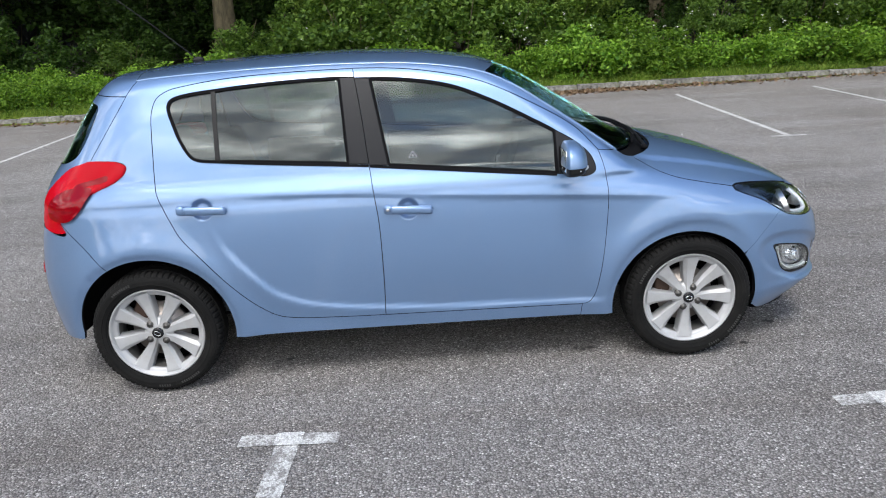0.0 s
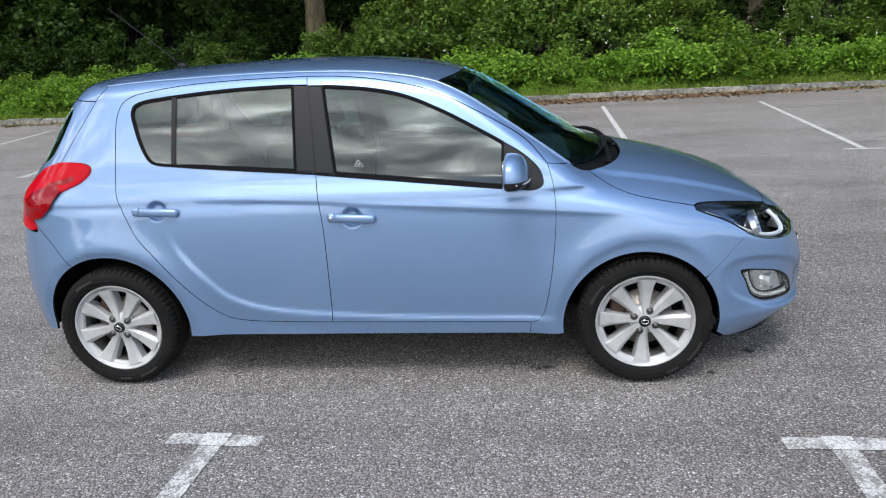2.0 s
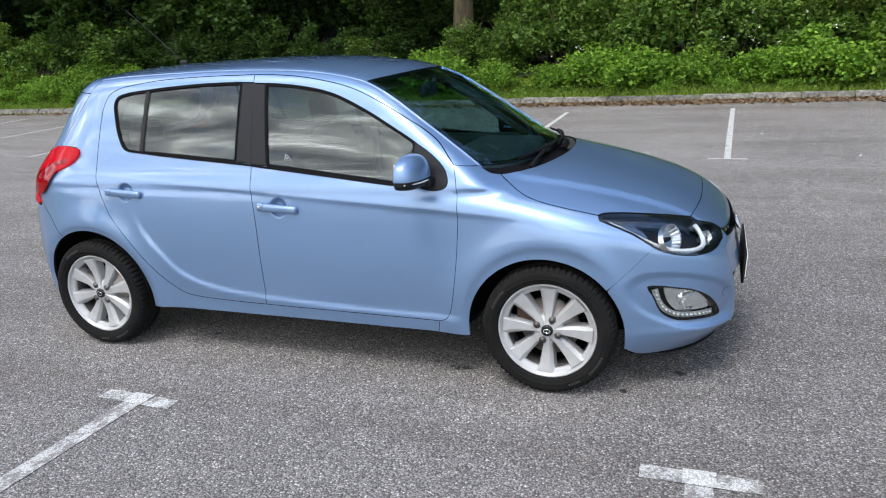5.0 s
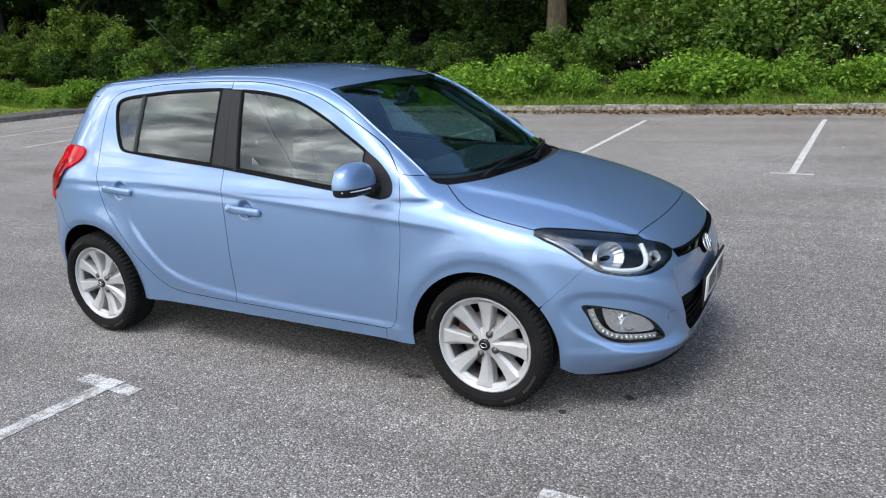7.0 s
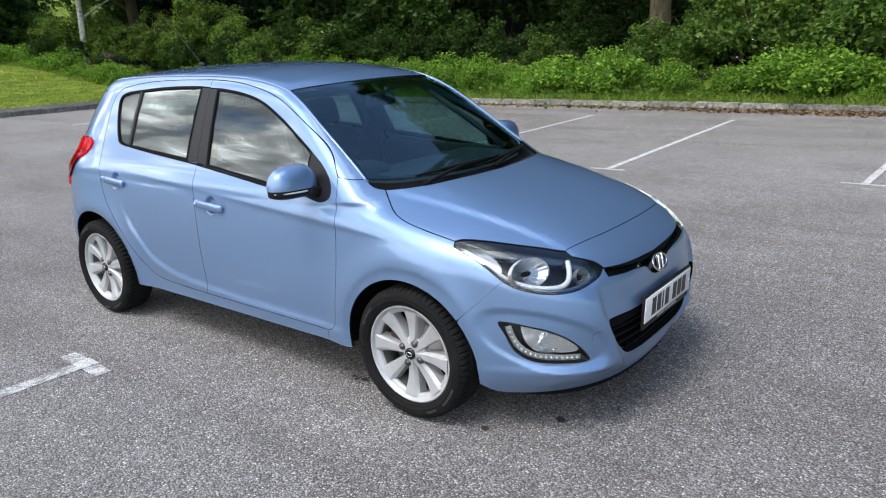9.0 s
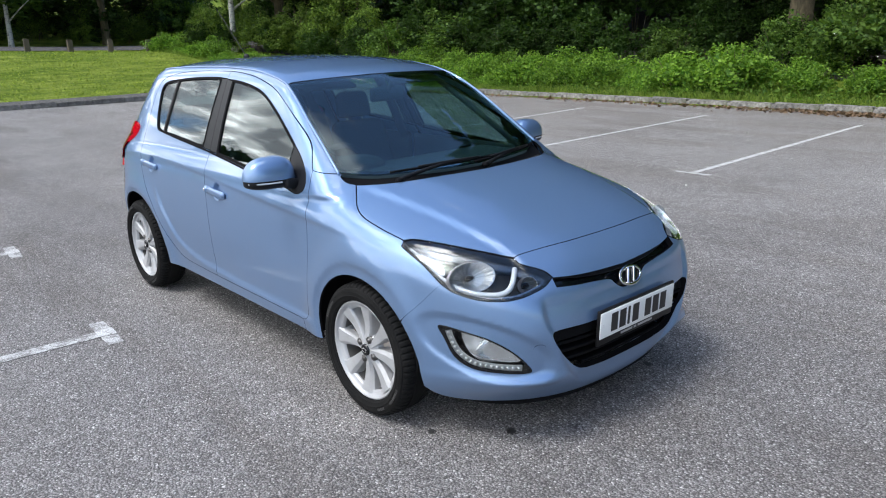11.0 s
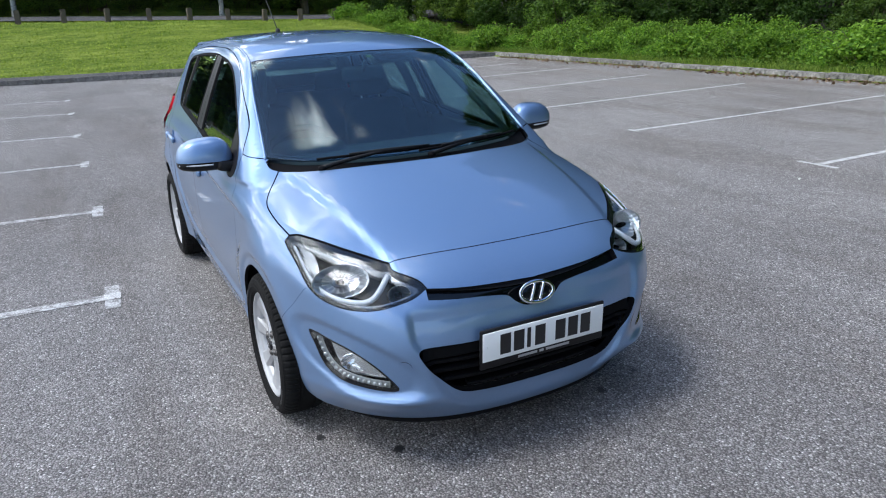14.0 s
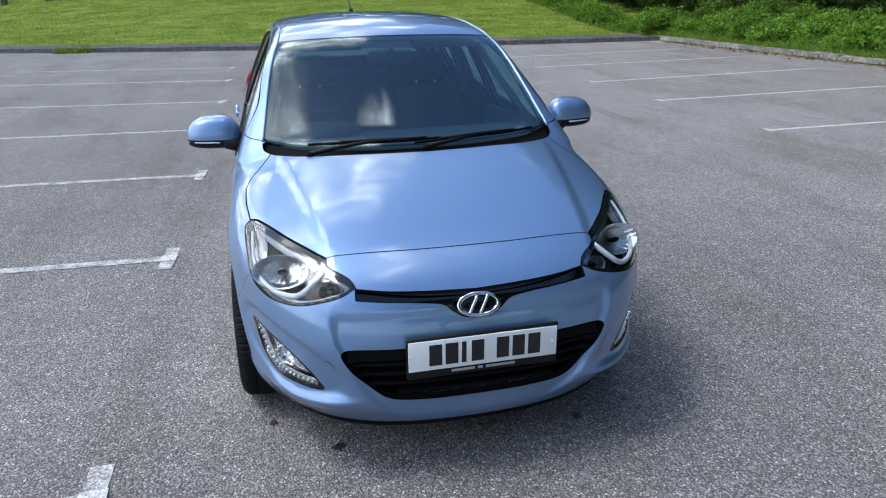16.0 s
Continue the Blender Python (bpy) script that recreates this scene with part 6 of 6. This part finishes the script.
def leaf_quads(p, size, up=0.35, droop=0.2, long=1.5):
    """Folded leaf-shaped quads at the places p, facing every way but mostly up."""
    n = len(p)
    d = rng.normal(0, 1, (n, 3))
    d[:, 2] = d[:, 2] * 0.5 - droop
    d /= np.linalg.norm(d, axis=1, keepdims=True)
    u = rng.normal(0, 1, (n, 3)) * 0.8
    u[:, 2] += up * 3
    s = np.cross(d, u)
    s /= np.maximum(np.linalg.norm(s, axis=1, keepdims=True), 1e-6)
    nn = np.cross(s, d)
    size = size * rng.uniform(0.6, 1.35, (n, 1))
    L, W = d * size * long / 2, s * size / 2
    fold = nn * size * 0.12
    return np.stack([p - L, p + W * 0.95 + fold - L * 0.1, p + L, p - W * 0.95 + fold - L * 0.1], 1)


def quads_mesh(name, q, material):
    v = q.reshape(-1, 3)
    n = len(q)
    me = bpy.data.meshes.new(name)
    me.vertices.add(4 * n)
    me.vertices.foreach_set("co", v.astype(np.float32).ravel())
    me.loops.add(4 * n)
    me.loops.foreach_set("vertex_index", np.arange(4 * n, dtype=np.int32))
    me.polygons.add(n)
    me.polygons.foreach_set("loop_start", np.arange(0, 4 * n, 4, dtype=np.int32))
    me.materials.append(material)
    me.update(calc_edges=True)
    me.validate()
    return me


def clump_points(n, clumps, spread, flat=1.0):
    """Points gathered in clumps: clumps is a list of centres, spread their size."""
    c = np.asarray(clumps)
    k = rng.integers(0, len(c), n)
    r = rng.normal(0, 1, (n, 3))
    r /= np.linalg.norm(r, axis=1, keepdims=True)
    r *= (rng.random((n, 1)) ** 0.4) * spread * rng.uniform(0.7, 1.2, (len(c), 1))[k]
    r[:, 2] *= flat
    return c[k] + r


def dome(n, rx, ry, h, low=0.0):
    """Clump centres over an uneven dome."""
    out = []
    while len(out) < n:
        a, b = rng.uniform(0, 2 * math.pi), rng.random() ** 0.6
        r = rng.uniform(0.55, 1.0)
        out.append((rx * r * b * math.cos(a), ry * r * b * math.sin(a), low + h * r * math.sqrt(max(0.0, 1 - b * b * 0.85)) * rng.uniform(0.55, 1.0)))
    return out


def stems_mesh(name, n, rx, ry, h, thick, material):
    bm = bmesh.new()
    for _ in range(n):
        a, r = rng.uniform(0, 2 * math.pi), rng.random()
        tip = Vector((rx * r * math.cos(a), ry * r * math.sin(a), h * rng.uniform(0.6, 1.0)))
        foot = Vector((tip.x * 0.25, tip.y * 0.25, -0.15))
        pts = [foot.lerp(tip, t) + Vector((0, 0, 0.12 * h * math.sin(math.pi * t))) for t in (0, 0.35, 0.7, 1.0)]
        one = tube(pts, lambda t: thick * (1 - 0.75 * t), 5, False)
        me = bpy.data.meshes.new("tmp")
        one.to_mesh(me)
        one.free()
        bm.from_mesh(me)
        bpy.data.meshes.remove(me)
    return bm_mesh(name, bm, material)


def bush_kind(rx, ry, h, leaves, size, material, clumps, spread, label):
    """One bush: a crown of leaves and its stems."""
    root = new("bush", quads_mesh("bush", leaf_quads(clump_points(leaves, dome(clumps, rx, ry, h), spread, 0.75), size), material))
    st = new("twig_frame", stems_mesh("twig_frame", 9, rx * 0.8, ry * 0.8, h * 0.9, 0.014, M["bark"]))
    st.parent = root
    return tagged(root, label, "bush", "bushes along the kerb")


brambles = [bush_kind(1.0, 0.7, 0.78, 4000, 0.050, M["leaf_bramble"], 56, 0.24, "bright green bramble bush at the woodland edge") for _ in range(4)]
shrubs = [bush_kind(1.35, 1.0, 1.6, 5000, 0.062, M["leaf_hedge"], 52, 0.27, "mid-green leafy shrub under the trees") for _ in range(4)]
talls = [bush_kind(1.9, 1.3, 3.4, 3000, 0.125, M["leaf_shaded"], 66, 0.42, "tall shrub with leaves coloured dark for woodland shade") for _ in range(4)]
walls = [bush_kind(1.9, 1.1, 3.3, 10000, 0.068, M["leaf_wall"], 92, 0.31, "dense green hazel thicket at the woodland edge") for _ in range(3)]
used = set()


def place(kinds, x, y, scale, dz=-0.05):
    k = int(rng.integers(0, len(kinds)))
    m = Matrix.Translation((x, y, land(x, y) + dz)) @ Matrix.Rotation(rng.uniform(0, 6.28), 4, "Z") @ Matrix.Diagonal((scale, scale, scale * rng.uniform(0.85, 1.15), 1))
    ob = kinds[k]
    if ob.name not in used:
        used.add(ob.name)
        ob.matrix_world = m
        return ob
    c = copy_thing(ob, Matrix())
    c.matrix_basis = m
    return c


x = -33.0
while x < 16:
    hi = 1.0 + 0.25 * math.sin(x * 1.3) + (0.25 if x > 0.5 else 0.0)
    if rng.random() < 0.6:
        place(brambles, x + 0.5, KERB_Y + 0.72 + rng.uniform(-0.05, 0.12) + (0.0 if x > CORNER_X else -0.2), rng.uniform(0.36, 0.52))
    place(brambles, x, KERB_Y + 1.15 + rng.uniform(-0.15, 0.30) + (0.0 if x > CORNER_X else -0.4), hi * rng.uniform(0.75, 1.1))
    x += rng.uniform(0.9, 1.35)
x = -17.0
while x < -1.0:                      # rising growth behind the front row, before the dark of the wood
    if not -4.9 < x < -3.3:
        place(brambles, x, KERB_Y + 2.1 + rng.uniform(-0.2, 0.3), rng.uniform(0.8, 1.15) * (0.75 if x > -6 else 1.0))
    x += rng.uniform(0.9, 1.2)
x = -34.0
while x < 17:
    gap = -6.0 < x < -1.6 or 7.5 < x < 9.0
    if not -5.0 < x < -3.2 and (not gap or rng.random() < 0.8) and (x > -1.6 or rng.random() < 0.8):
        # dark-leaved bushes here put the shade of this stretch into leaf colour
        if x < -6.0 and rng.random() < 0.7:
            place(talls, x, KERB_Y + 3.2 + rng.uniform(-0.3, 0.6), rng.uniform(0.40, 0.52))
            x += 0.8
            continue
        place(brambles if rng.random() < (0.5 if x > 2.5 else 0.15) else shrubs, x, KERB_Y + 3.0 + rng.uniform(-0.3, 0.6), rng.uniform(1.0, 1.4) * (0.62 if gap else 1.0) * (1.1 if x > 2.5 else 1.0))
    x += rng.uniform(1.0, 1.6)
x = -36.0
while x < 18:
    gap = -7.0 < x < -1.8 or 7.2 < x < 9.4 or -10.8 < x < -8.8
    if not gap:
        if x > -1.8 or x < -20:
            place(walls, x, KERB_Y + 4.2 + rng.uniform(-0.4, 0.6), rng.uniform(0.85, 1.15))
        else:
            # shade-coloured leaves where the wood looks dark
            place(talls, x, KERB_Y + 5.2 + rng.uniform(-0.7, 0.8), rng.uniform(0.75, 1.05))
    x += rng.uniform(1.7, 2.5)
# low fill in the openings, its dark leaf colour standing for deep shade
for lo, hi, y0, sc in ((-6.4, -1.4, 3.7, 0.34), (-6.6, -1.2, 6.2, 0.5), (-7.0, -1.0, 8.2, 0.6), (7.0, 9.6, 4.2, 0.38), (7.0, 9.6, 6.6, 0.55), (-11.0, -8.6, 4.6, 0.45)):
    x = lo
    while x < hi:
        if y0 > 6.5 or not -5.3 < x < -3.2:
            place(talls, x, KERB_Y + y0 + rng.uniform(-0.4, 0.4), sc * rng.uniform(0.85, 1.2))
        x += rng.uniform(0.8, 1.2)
# backing rows in the same shade-dark leaf, added to close off the sky
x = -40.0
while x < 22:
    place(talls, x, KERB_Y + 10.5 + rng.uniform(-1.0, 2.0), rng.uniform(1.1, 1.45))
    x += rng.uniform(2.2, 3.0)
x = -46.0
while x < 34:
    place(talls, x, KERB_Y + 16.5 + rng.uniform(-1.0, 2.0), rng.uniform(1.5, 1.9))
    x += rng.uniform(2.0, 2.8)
for kinds in (brambles, shrubs, talls, walls):
    for ob in kinds:
        if ob.name not in used:
            used.add(ob.name)
            ob.matrix_world = Matrix.Translation((-13.0, KERB_Y + 9.0, land(-13.0, KERB_Y + 9.0)))
# hedge bank that closes the far side of the lane
y = -48.0
while y < 24:
    place(walls, -51.5 + rng.uniform(-0.8, 0.8), y, rng.uniform(1.0, 1.3), -0.5)
    place(talls, -54.0 + rng.uniform(-1.0, 1.5), y + 1.0, rng.uniform(1.6, 2.1), -0.8)
    y += rng.uniform(2.2, 3.0)


def trunk_bm(height, radius, limbs, lean):
    bm = bmesh.new()

    def add(pts, r0, r1, seg):
        one = tube(pts, lambda t: r0 + (r1 - r0) * t + (0.5 * r0 * (1 - t) ** 8), seg, False)
        me = bpy.data.meshes.new("tmp")
        one.to_mesh(me)
        one.free()
        bm.from_mesh(me)
        bpy.data.meshes.remove(me)
    pts = [Vector((lean * t * height + 0.12 * math.sin(3 * t + lean * 9), 0.10 * math.sin(2.3 * t + 1), -0.3 + (height + 0.3) * t)) for t in np.linspace(0, 1, 14)]
    add(pts, radius, radius * 0.35, 14)
    for i in range(limbs):
        t = 0.16 + 0.75 * (i + 0.5) / limbs
        a = i * 2.4 + lean * 10
        p = pts[int(t * 13)]
        ln = height * 0.32 * (1.1 - 0.5 * t)
        tips = [p + Vector((math.cos(a) * ln * s, math.sin(a) * ln * s, ln * 0.55 * s - 0.12 * ln * s * s)) for s in np.linspace(0, 1, 6)]
        add(tips, radius * 0.34 * (1 - 0.5 * t), 0.012, 7)
    return bm


def tree_kind(height, radius, limbs, lean, leaves, material, bark, label):
    root = new("tree")
    tagged(root, label, "tree", "trees of the wood")
    tr = new("trunk", bm_mesh("trunk", trunk_bm(height, radius, limbs, lean), bark))
    tr.parent = root
    cl = []
    for i in range(64):
        a, r = rng.uniform(0, 6.28), math.sqrt(rng.random())
        z = height * rng.uniform(0.20, 1.0)
        w = height * 0.42 * (1.0 - 0.55 * abs(z / height - 0.60) / 0.4)
        cl.append((w * r * math.cos(a) + lean * z, w * r * math.sin(a), z))
    # crown leaves lie above the view and serve to shade the wood
    cr = new("crown", quads_mesh("crown", leaf_quads(clump_points(leaves, cl, height * 0.11, 0.7), 0.33), material))
    cr.parent = root
    return root


oak = tree_kind(11.0, 0.21, 11, 0.015, 10000, M["leaf_shaded"], M["bark"], "broadleaf tree with a brown ivy-streaked trunk")
ash = tree_kind(12.0, 0.17, 10, -0.02, 10000, M["leaf_shaded"], M["bark"], "slender broadleaf tree with a dark trunk")
birch = tree_kind(12.0, 0.13, 8, 0.01, 5200, M["leaf_hedge"], M["birch"], "birch tree with a pale trunk beside the lane")


def stand(t, x, y, s, turn):
    tall = 1.55 if y > 13 else 1.0          # wood stretched taller than the lane trees, out of view, for shade and reflections
    return Matrix.Translation((x, y, land(x, y))) @ Matrix.Rotation(turn, 4, "Z") @ Matrix.Diagonal((s * min(tall, 1.22), s * min(tall, 1.22), s * tall, 1))


oak.matrix_world = stand(oak, -4.0, 18.0, 1.0, 0.4)
ash.matrix_world = stand(ash, -3.7, 24.5, 1.0, 1.0)
birch.matrix_world = stand(birch, -47.5, 9.0, 1.0, 0.2)
for kind, x, y, s, turn in ((oak, 8.6, 18.5, 0.95, 2.0), (ash, 11.8, 17.6, 1.0, 0.7), (ash, 1.5, 19.5, 0.9, 2.9), (oak, -9.6, 28.0, 0.95, 4.1), (ash, -14.5, 18.0, 0.9, 5.0), (oak, -20.0, 19.5, 1.1, 1.1),
                            (ash, -26.0, 18.5, 1.0, 0.1), (oak, -32.0, 19.0, 1.0, 3.3), (oak, 15.5, 20.0, 1.1, 2.2), (ash, 5.0, 23.0, 1.1, 3.9), (ash, -8.0, 24.0, 1.1, 2.4), (oak, -16.5, 25.0, 1.2, 0.9),
                            (birch, -30.5, 15.2, 0.8, 1.2), (birch, -48.0, -3.0, 1.0, 2.2), (ash, -51.0, 16.0, 1.1, 3.0), (oak, -52.0, 2.0, 1.2, 0.3), (oak, -51.0, -12.0, 0.8, 1.9), (ash, -53.0, -28.0, 0.7, 4.4),
                            # the last four, from x = 20 on, are unseen, added to darken reflections
                            (oak, -38.0, -19.0, 0.74, 0.5), (oak, -30.0, -24.0, 0.62, 2.7), (ash, -44.0, -22.0, 0.75, 1.3), (oak, -24.0, -30.0, 0.5, 1.7), (oak, 20.0, 17.0, 1.0, 3.1), (ash, 26.0, 15.5, 1.0, 0.8), (oak, 31.0, 12.0, 1.5, 1.3), (ash, 33.0, 5.5, 1.5, 2.2)):
    c = copy_thing(kind, Matrix())
    c.matrix_basis = stand(kind, x, y, s, turn)


# verge grasses and weeds, one mass each
def blades(n, xs, ys, h, wide, name, label, material):
    x = rng.uniform(*xs, n)
    y = ys[0] + (ys[1] - ys[0]) * rng.random(n)
    z = np.array([land(a, b) for a, b in zip(x, y)])
    p = np.stack([x, y, z], 1)
    a = rng.uniform(0, 6.28, n)
    hh = h * rng.uniform(0.45, 1.3, n)
    s = np.stack([np.cos(a), np.sin(a), 0 * a], 1) * wide / 2
    lean = rng.normal(0, 0.35, (n, 2)) * hh[:, None]
    tip = p + np.column_stack([lean, hh])
    mid = p + np.column_stack([lean * 0.4, hh * 0.55])
    q = np.stack([p - s, p + s, mid + s * 0.8, tip], 1)
    o = new(name, quads_mesh(name, q, material))
    return tagged(o, label, "grass", kind="stuff")


blades(9000, (-34, 16), (KERB_Y + 0.13, KERB_Y + 0.30), 0.13, 0.012, "kerb_grass", "ragged grass hanging over the kerb edge", M["verge_blade"])
blades(42000, (-34, 16), (KERB_Y + 0.17, KERB_Y + 1.25), 0.13, 0.012, "verge_grass", "long green grass and weeds on the verge", M["verge_blade"])
n = 26000
x = rng.uniform(-34, 16, n)
y = KERB_Y + 0.34 + 1.1 * rng.random(n) ** 0.75
z = np.array([land(a, b) for a, b in zip(x, y)]) + rng.random(n) * (0.12 + 0.34 * (y - KERB_Y - 0.4))
weeds = new("verge_weeds", quads_mesh("verge_weeds", leaf_quads(np.stack([x, y, z], 1), 0.05), M["leaf_bramble"]))
tagged(weeds, "low nettles and broad weeds by the kerb", "weeds", kind="stuff")
n = 32000
x = rng.uniform(-36, -17.5, n)
y = rng.uniform(-24, 13, n)
ok = x < -18.65 - 0.009 * np.maximum(0, 11.7 - y) ** 2 - 0.045 * np.maximum(0, 11.7 - y)
x, y = x[ok], y[ok]
z = np.array([land(a, b) for a, b in zip(x, y)])
p = np.stack([x, y, z], 1)
a = rng.uniform(0, 6.28, len(x))
s = np.stack([np.cos(a), np.sin(a), 0 * a], 1) * 0.018
up = np.stack([rng.normal(0, 0.03, len(x)), rng.normal(0, 0.03, len(x)), rng.uniform(0.02, 0.06, len(x))], 1)
lawn = new("lawn_grass", quads_mesh("lawn_grass", np.stack([p - s, p + s, p + s * 0.6 + up, p - s * 0.6 + up], 1), M["blade"]))
tagged(lawn, "short mown lawn grass on the bank", "grass", kind="stuff")

# fallen leaves along the kerb, and small pale litter on the tarmac
n = 6500
x = np.concatenate([rng.normal(3.0, 2.2, n - 1800), rng.uniform(-16, 12, 1800)])
y = KERB_Y - np.abs(rng.normal(0, 0.24, n)) - 0.01
p = np.stack([x, y, 0.008 + 0.03 * rng.random(n) * np.exp(-(KERB_Y - y) / 0.15)], 1)
litter = new("leaf_litter", quads_mesh("leaf_litter", leaf_quads(p, 0.058, up=1.4, droop=0.0), M["dead_leaf"]))
tagged(litter, "dry brown fallen leaves gathered against the kerb", "leaf litter", kind="stuff")
n = 230
x, y = rng.uniform(-14, 12, n), 11.5 - 7.5 * rng.random(n) ** 1.4
chips = new("tarmac_litter", quads_mesh("tarmac_litter", leaf_quads(np.stack([x, y, np.full(n, 0.006)], 1), 0.022, up=2.0, droop=0.0), M["flower"]))
tagged(chips, "small pale scraps scattered on the tarmac", "litter", kind="stuff")
# white blossom heads among the brambles
n = 420
x = rng.uniform(-1.5, 14, n)
y = KERB_Y + 1.3 + 1.2 * rng.random(n)
z = np.array([land(a, b) for a, b in zip(x, y)]) + rng.uniform(0.45, 1.15, n)
q = leaf_quads(clump_points(n, np.stack([x, y, z], 1)[:120], 0.06), 0.03, up=0.8)
blossom = new("blossom", quads_mesh("blossom", q, M["flower"]))
tagged(blossom, "small white blossom heads in the hedge", "blossom", kind="stuff")


# dark drips on the tarmac
def stain(x, y, rx, ry, seed):
    vs = [(x, y, 0.0045)]
    for i in range(22):
        a = 2 * math.pi * i / 22
        r = 0.6 + 0.55 * noise.noise((math.cos(a) * 1.7 + seed, math.sin(a) * 1.7, seed * 3.1))
        vs.append((x + rx * r * math.cos(a), y + ry * r * math.sin(a), 0.0045))
    o = new("oil_stain", mesh_from("oil_stain", vs, [(0, 1 + i, 1 + (i + 1) % 22) for i in range(22)], M["oil"]))
    tagged(o, "small dark oil drip on the tarmac", "oil stain", "oil drips", "structure")


for i, (x, y) in enumerate(((3.095, -0.49), (3.075, -0.475), (2.85, -0.72), (2.015, -0.655), (2.09, -0.655), (2.05, -0.672), (3.12, 0.46), (3.05, 0.70), (0.55, -0.55))):
    stain(x, y, 0.036 if i % 2 == 0 else 0.022, 0.026, i * 1.7)
blades(420, (grass_edge(-6.1) + 0.0, grass_edge(-6.1) + 0.35), (-6.75, -5.6), 0.24, 0.022, "kerb_tuft", "tuft of grass growing at the foot of the kerb", M["blade"])
